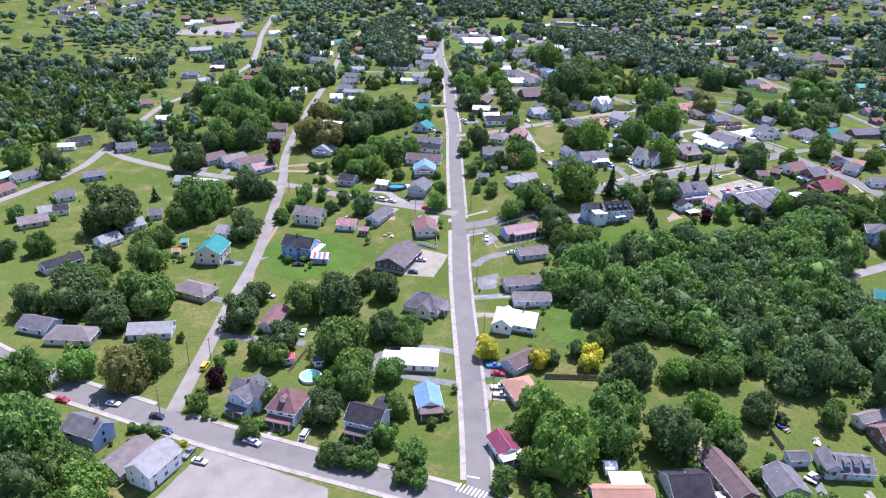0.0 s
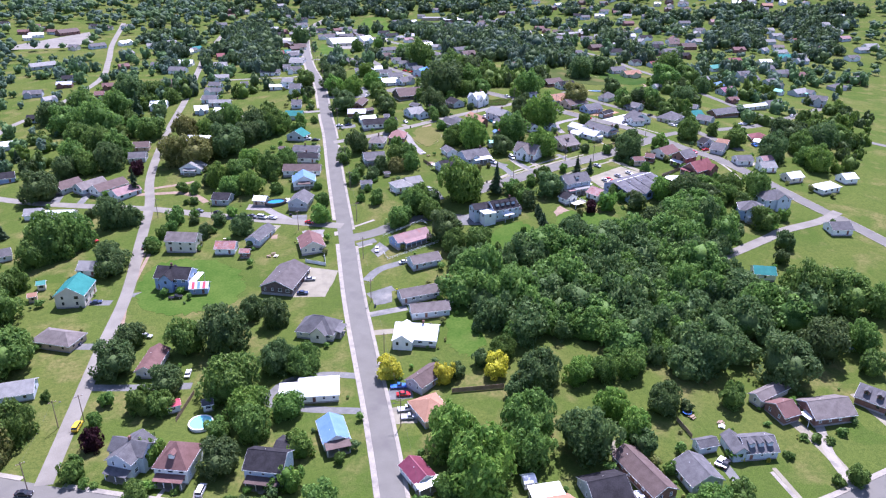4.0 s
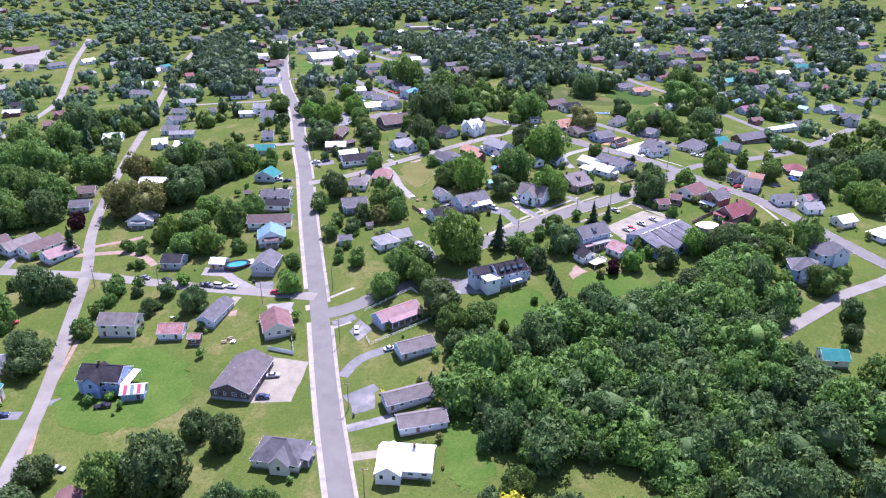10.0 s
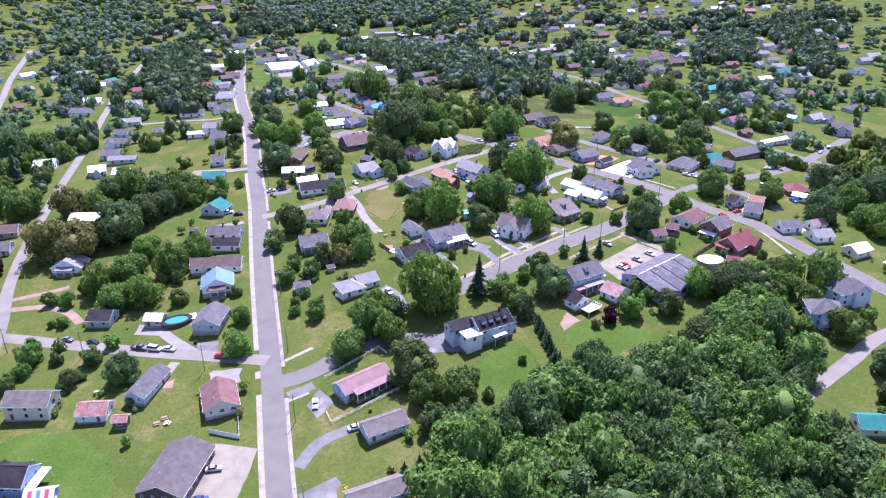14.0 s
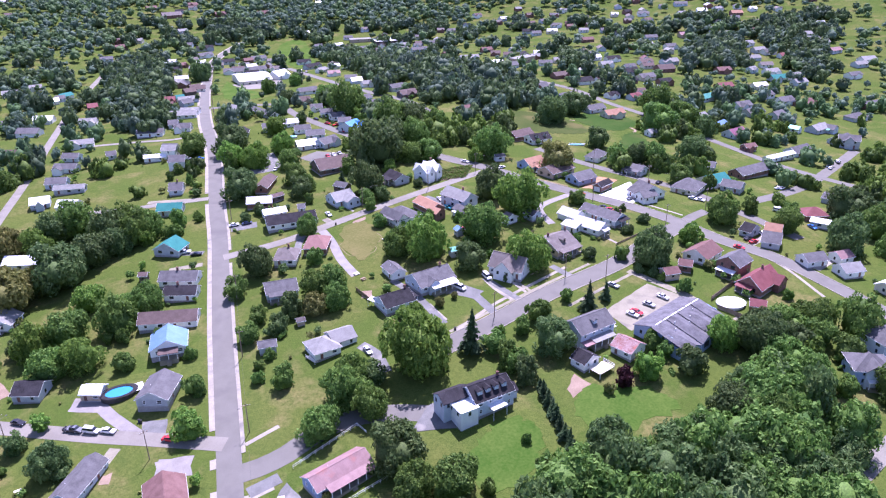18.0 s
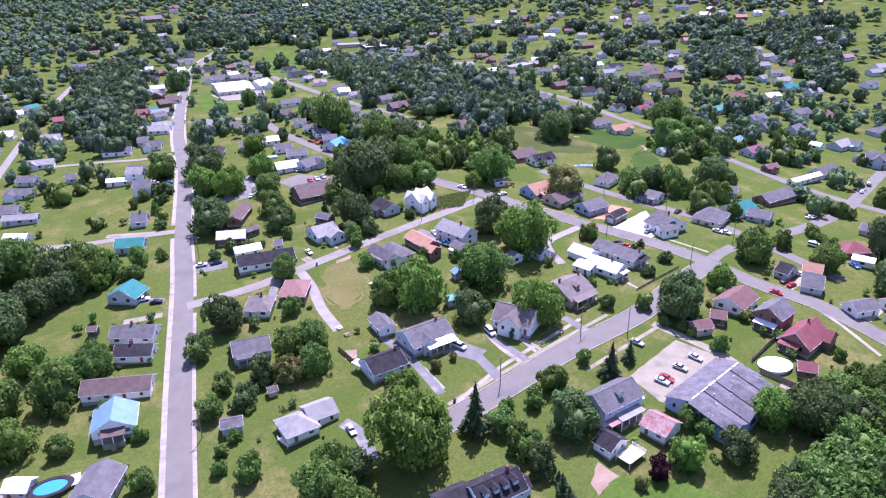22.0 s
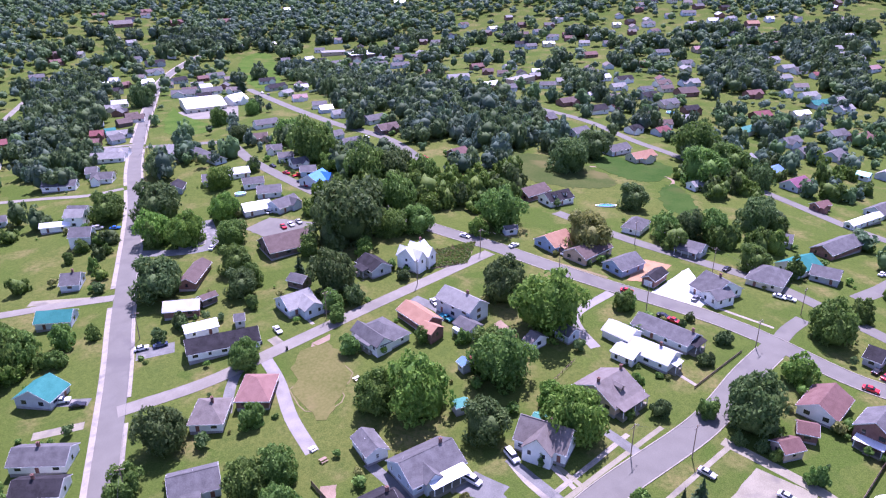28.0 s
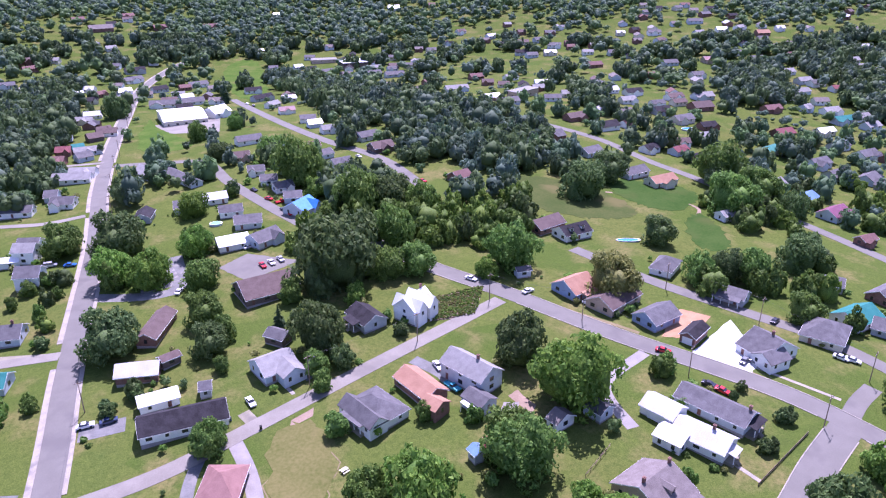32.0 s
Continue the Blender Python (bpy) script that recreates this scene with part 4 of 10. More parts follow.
def crown_arrays(seed, lobes=9, clumps=520, size=0.15, flat=0.85, core=ICO2, tri=True):
    """A crown of unit radius about the origin: uneven lobes set with many small leaf clumps."""
    rnd = np.random.default_rng(seed)
    c = sphere_points(lobes, rnd) * rnd.uniform(0.32, 0.66, (lobes, 1)) * (1, 1, flat)
    c[:, :2] *= rnd.uniform(0.8, 1.15, 2)
    c[:, 2] += 0.05
    r = rnd.uniform(0.25, 0.5, lobes)
    c[0], r[0] = (0, 0, 0.05), 0.66
    vs, fs, n = [], [], 0
    for i in range(lobes):
        v, f = core
        bumpy = 1 + 0.12 * np.sin(v @ rnd.normal(size=3) * 5 + rnd.uniform(0, 6)) + rnd.uniform(-0.16, 0.16, len(v))
        vs.append(c[i] + v * (r[i] * 0.88 * bumpy)[:, None] * (1, 1, flat))
        fs.append(f + n)
        n += len(v)
    which = rnd.choice(lobes, clumps, p=r**2 / (r**2).sum())
    out = sphere_points(clumps, rnd)
    out[:, 2] = np.where(rnd.random(clumps) < 0.55, np.abs(out[:, 2]), out[:, 2])
    at = c[which] + out * (r[which] * rnd.uniform(0.78, 1.16, clumps))[:, None] * (1, 1, flat)
    v, f = leaf_clumps(at, out, size, rnd, n, tri)
    return np.concatenate(vs + [v]), np.concatenate(fs + [f])


def conifer_arrays(seed, clumps=1500):
    """A ragged tapering crown, from 0 up to 1, of drooping boughs in uneven whorls round a thin core."""
    rnd = np.random.default_rng(seed)
    v, f = ICO2
    core = v.copy()
    h = (core[:, 2] + 1) / 2
    core[:, :2] *= (0.16 * (1.05 - h) + 0.01)[:, None]
    core[:, :2] *= rnd.uniform(0.7, 1.25, (len(v), 1))
    core[:, 2] = h
    boughs = 110
    bt = np.sort(1 - np.sqrt(rnd.random(boughs)))
    ba = rnd.uniform(0, 2 * math.pi, boughs)
    reach = 0.33 * (1.03 - bt) ** 0.85 * rnd.uniform(0.55, 1.12, boughs)
    own = rnd.choice(boughs, clumps, p=reach / reach.sum())
    u = rnd.uniform(0.3, 1.0, clumps)
    a = ba[own] + rnd.normal(size=clumps) * 0.16 / (0.4 + u)
    rad = reach[own] * u
    t = bt[own] + 0.035 * (1 - u * u) + rnd.normal(size=clumps) * 0.012
    out = np.stack([np.cos(a), np.sin(a), np.full(clumps, -0.35)], 1)
    side = np.stack([-np.sin(a), np.cos(a), rnd.normal(size=clumps) * 0.3], 1)
    at = np.stack([np.cos(a) * rad, np.sin(a) * rad, np.clip(t, 0, 1)], 1)
    s = (0.036 * (1.2 - bt[own]) * rnd.uniform(0.6, 1.35, clumps))[:, None]
    quad = np.stack([at - side * s, at + out * s * 1.5, at + side * s, at - out * s * 0.6 + (0, 0, 0.015)], 1)
    q = np.arange(clumps)[:, None] * 4 + len(v)
    return np.concatenate([core, quad.reshape(-1, 3)]), np.concatenate([f, q + (0, 1, 2), q + (0, 2, 3)])


def bough_crown(seed, boughs=40, clumps=3000, size=0.06, flat=0.85, body=4, loose=0.45):
    """A crown of unit radius: a few broad bodies, set all over with small rounded boughs of leaf clumps, with gaps between them."""
    rnd = np.random.default_rng(seed)
    c = sphere_points(body, rnd) * rnd.uniform(0.22, 0.42, (body, 1)) * (1, 1, flat)
    c[:, :2] *= rnd.uniform(0.85, 1.15, 2)
    r = rnd.uniform(0.4, 0.54, body)
    c[0], r[0] = (0, 0, 0.04), 0.56
    vs, fs, n = [], [], 0
    for i in range(body):
        v, f = ICO1
        vs.append(c[i] + v * (r[i] * 0.86 * rnd.uniform(0.85, 1.1, len(v)))[:, None] * (1, 1, flat))
        fs.append(f + n)
        n += len(v)
    own = rnd.choice(body, boughs, p=r**2 / (r**2).sum())
    d = sphere_points(boughs, rnd)
    d[:, 2] = np.where(rnd.random(boughs) < 0.6, np.abs(d[:, 2]), d[:, 2])
    br = rnd.uniform(0.13, 0.27, boughs)
    bc = c[own] + d * (r[own] * rnd.uniform(0.84, 1.04, boughs))[:, None] * (1, 1, flat)
    which = rnd.choice(boughs, clumps, p=br**2 / (br**2).sum())
    out = sphere_points(clumps, rnd) + d[which] * 0.55
    out[:, 2] += 0.2
    out /= np.linalg.norm(out, axis=1)[:, None]
    at = bc[which] + out * (br[which] * rnd.uniform(0.7, 1.1, clumps))[:, None] * (1, 1, 0.9)
    v, f = leaf_clumps(at, out, size, rnd, n, True, loose)
    v = np.concatenate(vs + [v])
    v[:, :2] -= v[n:, :2].mean(0)
    v[:, :2] /= np.percentile(np.hypot(v[n:, 0], v[n:, 1]), 94)
    v[:, 2] = (v[:, 2] - np.percentile(v[n:, 2], 50)) / (0.5 * (np.percentile(v[n:, 2], 98) - np.percentile(v[n:, 2], 2)))
    return v, np.concatenate(fs + [f])


CROWNS = [from_arrays("crown", *bough_crown(40 + k, 34 + 3 * (k % 6), 2400, 0.065, 0.85, 3 + k % 3), FOLIAGE["green"]) for k in range(16)]
BIG_CROWNS = [from_arrays("crown", *bough_crown(60 + k, 64 + 5 * (k % 4), 4300, 0.05, 0.85, 5 + k % 3), FOLIAGE["green"]) for k in range(7)]
SMALL_CROWNS = [from_arrays("crown", *bough_crown(140 + k, 26 + 3 * (k % 3), 1300, 0.088, 0.85, 3 + k % 2), FOLIAGE["green"]) for k in range(8)]
CONES = [from_arrays("crown", *conifer_arrays(80 + k), FOLIAGE["conifer"]) for k in range(3)]
BUSHES = [from_arrays("foliage", *bough_crown(120 + k, 14, 420, 0.12), FOLIAGE["green"]) for k in range(4)]


def trunk_mesh(seed):
    """A tapered trunk of unit height with limbs that reach into the crown."""
    rnd = random.Random(seed)
    bm = bmesh.new()
    tube(bm, (0, 0, -0.06), (0.02, 0.01, 0.42), 0.045, 0.03, 8)
    for k in range(5):
        a = k * 1.257 + rnd.uniform(-0.3, 0.3)
        z = rnd.uniform(0.26, 0.42)
        tube(bm, (0.012, 0.006, z), (0.2 * math.cos(a), 0.2 * math.sin(a), z + rnd.uniform(0.22, 0.36)), 0.018, 0.006, 6)
    tube(bm, (0.02, 0.01, 0.41), (0, 0, 0.8), 0.028, 0.008, 6)
    return mesh_of("trunk", bm, BARK)


TRUNKS = [trunk_mesh(k) for k in range(3)]
TREE_WORDS = {"green": "broad leafy tree, mid green", "dark": "broad dark green tree", "bright": "bright green leafy garden tree", "olive": "tree with olive-brown blossom over its crown", "yellow": "golden yellow leafy garden tree", "plum": "dark plum-leaved garden tree", "conifer": "tall dark green conifer tree"}
tree_count = 0


def tree(x, y, r, kind="green", h=None):
    """A tree: r is its crown's radius; the crown is 0.6 to 0.8 of its height."""
    global tree_count
    tree_count += 1
    k = (tree_count * 7 + int(abs(x))) % 16
    z = gz(x, y)
    if kind == "conifer":
        h = h or r * 3.6
        t = thing("conifer", x, y, z, k * 37, TREE_WORDS[kind], "tree", "conifers")
        part("trunk", TRUNKS[k % 3], None, t).scale = (h * 0.6, h * 0.6, h * 0.5)
        c = part("crown", CONES[k % 3], None, t)
        c.location, c.scale = (0, 0, h * 0.06), (r / 0.3, r / 0.3, h * 0.95)
        return t
    h = h or r * 2.0
    t = thing("tree", x, y, z, k * 53, TREE_WORDS[kind] + (", young and small" if r < 2.2 else ""), "tree", "broadleaf trees")
    part("trunk", TRUNKS[k % 3], None, t).scale = (h * 0.75, h * 0.75, h)
    c = part("crown", BIG_CROWNS[k % 7] if r > 4.6 else CROWNS[k] if r > 2.7 else SMALL_CROWNS[k % 8], None, t)
    ch = h * 0.54
    c.location, c.scale = (0, 0, h * 0.5), (r * 1.04, r * 1.04, ch * 0.94)
    if kind != "green":
        painted(c, FOLIAGE[kind])
    return t


def bush(x, y, r, kind="green"):
    global tree_count
    tree_count += 1
    b = part("shrub", BUSHES[tree_count % 4], None)
    b.location, b.scale, b.rotation_euler = (x, y, gz(x, y) + r * 0.55), (r, r, r * 0.8), (0, 0, tree_count * 1.3)
    if kind != "green":
        painted(b, FOLIAGE[kind])
    return tagged(b, {"green": "rounded green garden shrub", "dark": "dark green evergreen garden shrub", "bright": "bright green leafy garden shrub", "yellow": "golden yellow-green garden shrub", "plum": "dark plum-leaved garden shrub", "olive": "olive-brown rounded garden shrub"}[kind], "shrub", "shrubs")


FAR_SPOTS = []


def far_tree(x, y, r):
    """A far tree, or past a crown's usual size a clump of them."""
    rnd = random.Random(int(x * 7 + y * 13))
    count = 1 if r < 6.6 else round((r / 5.0) ** 2 * 1.15)
    for k in range(count):
        own = r if count == 1 else rnd.uniform(4.2, 7.0)
        a, d = k * 2.4 + rnd.uniform(-0.4, 0.4), 0.0 if count == 1 else (r - own * 0.7) * math.sqrt((k + 0.4) / count)
        FAR_SPOTS.append((x + d * math.cos(a), y + d * math.sin(a), own))


def woods(name, spots, label, clumps=70, size=0.2, lobes=5, variants=10, seed=5, kinds=("green", "dark", "bright", "green"), lift=0.0):
    """Many crowns joined, in a few leaf colours: spots are rows of x, y and radius."""
    rnd = np.random.default_rng(seed)
    protos = [bough_crown(200 + seed * 20 + k, max(12, clumps // 45), clumps, size, 0.85, 4, 0.45 if clumps > 400 else 0.2) if clumps > 200 else crown_arrays(200 + seed * 20 + k, lobes=lobes, clumps=clumps, size=size, core=ICO1) for k in range(variants)]
    vs, fs, ms, n = [], [], [], 0
    for x, y, r in spots:
        v, f = protos[rnd.integers(variants)]
        a = rnd.uniform(0, 6.28)
        rot = np.array([[math.cos(a), -math.sin(a), 0], [math.sin(a), math.cos(a), 0], [0, 0, 1]])
        tall = r * rnd.uniform(0.72, 1.1)
        vs.append((v @ rot.T) * (r * rnd.uniform(0.8, 1.05), r * rnd.uniform(0.8, 1.05), tall) + (x, y, float(ground(x, y)) + tall * 0.8 + lift))
        fs.append(f + n)
        ms.append(np.full(len(f), rnd.choice(len(kinds))))
        n += len(v)
    me = from_arrays(name, np.concatenate(vs), np.concatenate(fs), FOLIAGE[kinds[0]])
    for kind in kinds[1:]:
        me.materials.append(FOLIAGE[kind])
    me.polygons.foreach_set("material_index", np.concatenate(ms).astype(np.int32))
    return tagged(new(name, me), label, "woods", kind="stuff")


# ---- vehicles ----
def extruded(bm, profile, y0, y1, tuck=0.0, tuck_z=99.0):
    """A side profile carried across from y0 to y1; points above tuck_z are drawn in by tuck."""
    rows = []
    for s, y in ((1, y0), (-1, y1)):
        rows.append([bm.verts.new((px, y + (s * tuck if pz > tuck_z else 0), pz)) for px, pz in profile])
    n = len(profile)
    for i in range(n):
        j = (i + 1) % n
        bm.faces.new((rows[0][i], rows[1][i], rows[1][j], rows[0][j]))
    bm.faces.new(rows[0])
    bm.faces.new(rows[1][::-1])


def bevel_all(bm, width):
    bmesh.ops.bevel(bm, geom=bm.edges[:], offset=width, segments=2, profile=0.6, affect="EDGES")


PAINTS = {n: surface(n + "_car_paint", c, tuple(min(1, v * 1.15 + 0.01) for v in c), 0.5, 3.0, 0.25, 0.1, bump=0.0, spec=0.6) for n, c in {"white": (0.75, 0.75, 0.75), "silver": (0.4, 0.41, 0.43), "black": (0.02, 0.02, 0.025), "red": (0.5, 0.02, 0.025), "blue": (0.03, 0.14, 0.45), "teal": (0.03, 0.3, 0.36), "grey": (0.16, 0.17, 0.18), "yellow": (0.75, 0.5, 0.02), "navy": (0.04, 0.06, 0.12)}.items()}
RUBBER = surface("tyre_rubber", (0.015, 0.015, 0.015), (0.03, 0.03, 0.03), 2.0, 20.0, 0.9)
LAMP = surface("lamp_glass", (0.7, 0.7, 0.68), (0.8, 0.8, 0.78), 2.0, 8.0, 0.2)
TAIL = surface("tail_lamp", (0.3, 0.01, 0.01), (0.4, 0.02, 0.02), 2.0, 8.0, 0.3)
CAR_KITS = {}


def car_kit(kind):
    if kind in CAR_KITS:
        return CAR_KITS[kind]
    body, cabin, roof = bmesh.new(), bmesh.new(), bmesh.new()
    if kind == "truck":
        lower = ((-2.7, 0.35), (2.55, 0.35), (2.65, 0.75), (2.5, 1.0), (1.2, 1.12), (-0.35, 1.12), (-0.35, 0.8), (-2.55, 0.8), (-2.55, 1.1), (-2.7, 1.1))
        glass, top = ((1.1, 1.12), (0.55, 1.62), (-0.3, 1.66), (-0.35, 1.12)), ((0.55, 1.62), (0.45, 1.72), (-0.25, 1.74), (-0.3, 1.66))
        half, axles = 0.95, (1.65, -1.65)
    elif kind == "van":
        lower = ((-2.45, 0.35), (2.4, 0.35), (2.5, 0.7), (2.3, 1.0), (1.55, 1.15), (-2.45, 1.2), (-2.5, 0.7))
        glass, top = ((1.5, 1.15), (0.85, 1.85), (-2.3, 1.88), (-2.45, 1.2)), ((0.85, 1.85), (0.7, 1.98), (-2.2, 2.0), (-2.3, 1.88))
        half, axles = 0.95, (1.55, -1.5)
    else:
        lower = ((-2.25, 0.3), (2.2, 0.3), (2.3, 0.6), (2.15, 0.82), (1.0, 0.95), (-1.55, 1.0), (-2.25, 0.92), (-2.35, 0.6))
        glass, top = ((0.95, 0.95), (0.3, 1.4), (-0.95, 1.42), (-1.6, 1.0)), ((0.3, 1.4), (0.2, 1.47), (-0.85, 1.48), (-0.95, 1.42))
        half, axles = 0.88, (1.4, -1.35)
    extruded(body, lower, -half, half)
    bmesh.ops.recalc_face_normals(body, faces=body.faces)
    bevel_all(body, 0.06)
    extruded(cabin, glass, -half + 0.06, half - 0.06, 0.16, glass[0][1] + 0.1)
    extruded(roof, top, -half + 0.2, half - 0.2, 0.05, top[0][1] + 0.05)
    for b in (cabin, roof):
        bmesh.ops.recalc_face_normals(b, faces=b.faces)
    tyre, rim, lamp, tail = bmesh.new(), bmesh.new(), bmesh.new(), bmesh.new()
    tube(tyre, (0, -0.11, 0), (0, 0.11, 0), 0.33, 0.33, 14)
    tube(rim, (0, -0.12, 0), (0, 0.12, 0), 0.19, 0.19, 10)
    box(lamp, -0.04, -0.18, -0.08, 0.05, 0.18, 0.08)
    box(tail, -0.05, -0.16, -0.08, 0.04, 0.16, 0.08)
    CAR_KITS[kind] = dict(body=mesh_of("body", body, PAINTS["white"]), cabin=mesh_of("cabin_glass", cabin, GLASS), roof=mesh_of("roof", roof, PAINTS["white"]), tyre=mesh_of("wheel", tyre, RUBBER), rim=mesh_of("rim", rim, PAINTS["silver"]), lamp=mesh_of("headlight", lamp, LAMP), tail=mesh_of("tail_light", tail, TAIL), half=half, axles=axles, front=lower[2][0], back=lower[-1][0])
    return CAR_KITS[kind]


def car(x, y, rz, paint="white", kind="car", lift=0.09):
    kit = car_kit(kind)
    words = {"car": "saloon car", "truck": "pickup truck", "van": "van"}[kind]
    c = thing({"car": "car", "truck": "pickup_truck", "van": "van"}[kind], x, y, gz(x, y) + lift, rz, f"parked {paint} {words} on the paving", {"car": "car", "truck": "truck", "van": "van"}[kind], "parked vehicles")
    a, b = Vector((math.cos(radians(rz)), math.sin(radians(rz)))), Vector((-math.sin(radians(rz)), math.cos(radians(rz))))
    px = gz(*(Vector((x, y)) + 2 * a)) - gz(*(Vector((x, y)) - 2 * a))
    c.rotation_euler = (0, -math.atan2(px, 4), radians(rz))
    painted(part("body", kit["body"], None, c), PAINTS[paint])
    part("cabin_glass", kit["cabin"], None, c)
    painted(part("roof", kit["roof"], None, c), PAINTS[paint])
    for ax in kit["axles"]:
        for s in (-1, 1):
            w = part("wheel", kit["tyre"], None, c)
            w.location = (ax, s * (kit["half"] - 0.1), 0.33)
            if y < 110:
                part("rim", kit["rim"], None, w)
    for s in (-1, 1) if y < 110 else ():
        part("headlight", kit["lamp"], None, c).location = (kit["front"] - 0.03, s * (kit["half"] - 0.26), 0.68)
        part("tail_light", kit["tail"], None, c).location = (kit["back"] + 0.03, s * (kit["half"] - 0.26), 0.72)
    return c


# ---- street furniture ----
def pole_kit():
    p, arm, ins, lamp = bmesh.new(), bmesh.new(), bmesh.new(), bmesh.new()
    tube(p, (0, 0, -0.5), (0, 0, 10.2), 0.16, 0.1, 8)
    box(arm, -1.2, -0.06, 9.4, 1.2, 0.06, 9.54)
    for s in (-1.1, -0.5, 0.5, 1.1):
        tube(ins, (s, 0, 9.545), (s, 0, 9.75), 0.05, 0.03, 6)
    tube(lamp, (0, 0, 8.2), (1.9, 0, 8.7), 0.035, 0.03, 6)
    box(lamp, 1.8, -0.12, 8.62, 2.4, 0.12, 8.76)
    return mesh_of("pole", p, WOOD), mesh_of("crossarm", arm, WOOD), mesh_of("insulators", ins, TRIM), mesh_of("lamp_arm", lamp, ROOFS["metal"])


POLE_KIT = pole_kit()


def utility_pole(x, y, rz=0, lamp=False):
    t = thing("utility_pole", x, y, gz(x, y), rz, "wooden utility pole with crossarm" + (" and street lamp" if lamp else " beside the street"), "utility pole", "utility poles")
    part("pole", POLE_KIT[0], None, t)
    part("crossarm", POLE_KIT[1], None, t)
    part("insulators", POLE_KIT[2], None, t)
    if lamp:
        part("lamp_arm", POLE_KIT[3], None, t, "metal street lamp bracket")
    return t


def wire(points):
    """A sagging overhead wire from pole to pole."""
    cu = bpy.data.curves.new("overhead_wire", "CURVE")
    cu.dimensions, cu.bevel_depth, cu.bevel_resolution = "3D", 0.018, 0
    sp = cu.splines.new("POLY")
    pts = []
    for (x0, y0), (x1, y1) in zip(points, points[1:]):
        za, zb = gz(x0, y0) + 9.7, gz(x1, y1) + 9.7
        for k in range(9):
            t = k / 9
            pts.append((x0 + (x1 - x0) * t, y0 + (y1 - y0) * t, za + (zb - za) * t - 4 * 0.6 * t * (1 - t)))
    pts.append((points[-1][0], points[-1][1], gz(*points[-1]) + 9.7))
    sp.points.add(len(pts) - 1)
    for p, q in zip(sp.points, pts):
        p.co = (*q, 1)
    cu.materials.append(DARK_METAL)
    return tagged(new("overhead_wire", cu), "thin dark overhead power wire between poles", "wire", "overhead wires")


def fence(pts, h=1.2, material=None, label="weathered board fence", gap=2.4, boards=True):
    f = thing("fence", 0, 0, 0, 0, label, "fence", "fences")
    post = bmesh.new()
    box(post, -0.06, -0.06, -0.3, 0.06, 0.06, h + 0.08)
    pm = mesh_of("post", post, material or WOOD)
    for a, b in zip(pts, pts[1:]):
        a, b = Vector(a), Vector(b)
        n = max(1, int((b - a).length / gap))
        ang = math.atan2(b.y - a.y, b.x - a.x)
        for k in range(n):
            p, q = a + (b - a) * k / n, a + (b - a) * (k + 1) / n
            part("post", pm, None, f).location = (p.x, p.y, gz(p.x, p.y))
            bm = bmesh.new()
            zp, zq, d = gz(p.x, p.y), gz(q.x, q.y), (q - p).length
            for lo, hi in (((0.08, h),) if boards else ((h * 0.45, h * 0.55), (h * 0.85, h * 0.97))):
                v = [bm.verts.new((p.x + (q.x - p.x) * u + math.sin(ang) * o, p.y + (q.y - p.y) * u - math.cos(ang) * o, zp + (zq - zp) * u + w)) for o in (-0.02, 0.02) for w in (lo, hi) for u in (0.03, 0.97)]
                for qd in ((0, 1, 3, 2), (5, 4, 6, 7), (0, 4, 5, 1), (2, 3, 7, 6), (0, 2, 6, 4), (1, 5, 7, 3)):
                    bm.faces.new([v[i] for i in qd])
            part("panel" if boards else "rail", bm, material or WOOD, f)
    return f


WATER = nodes_of("pool_water", 0.08, 0.0, 0.5)[0]
WATER.node_tree.nodes["Principled BSDF"].inputs["Base Color"].default_value = (0.04, 0.26, 0.48, 1)
PALE_WATER = nodes_of("pale_pool_water", 0.12, 0.0, 0.5)[0]
PALE_WATER.node_tree.nodes["Principled BSDF"].inputs["Base Color"].default_value = (0.2, 0.62, 0.62, 1)


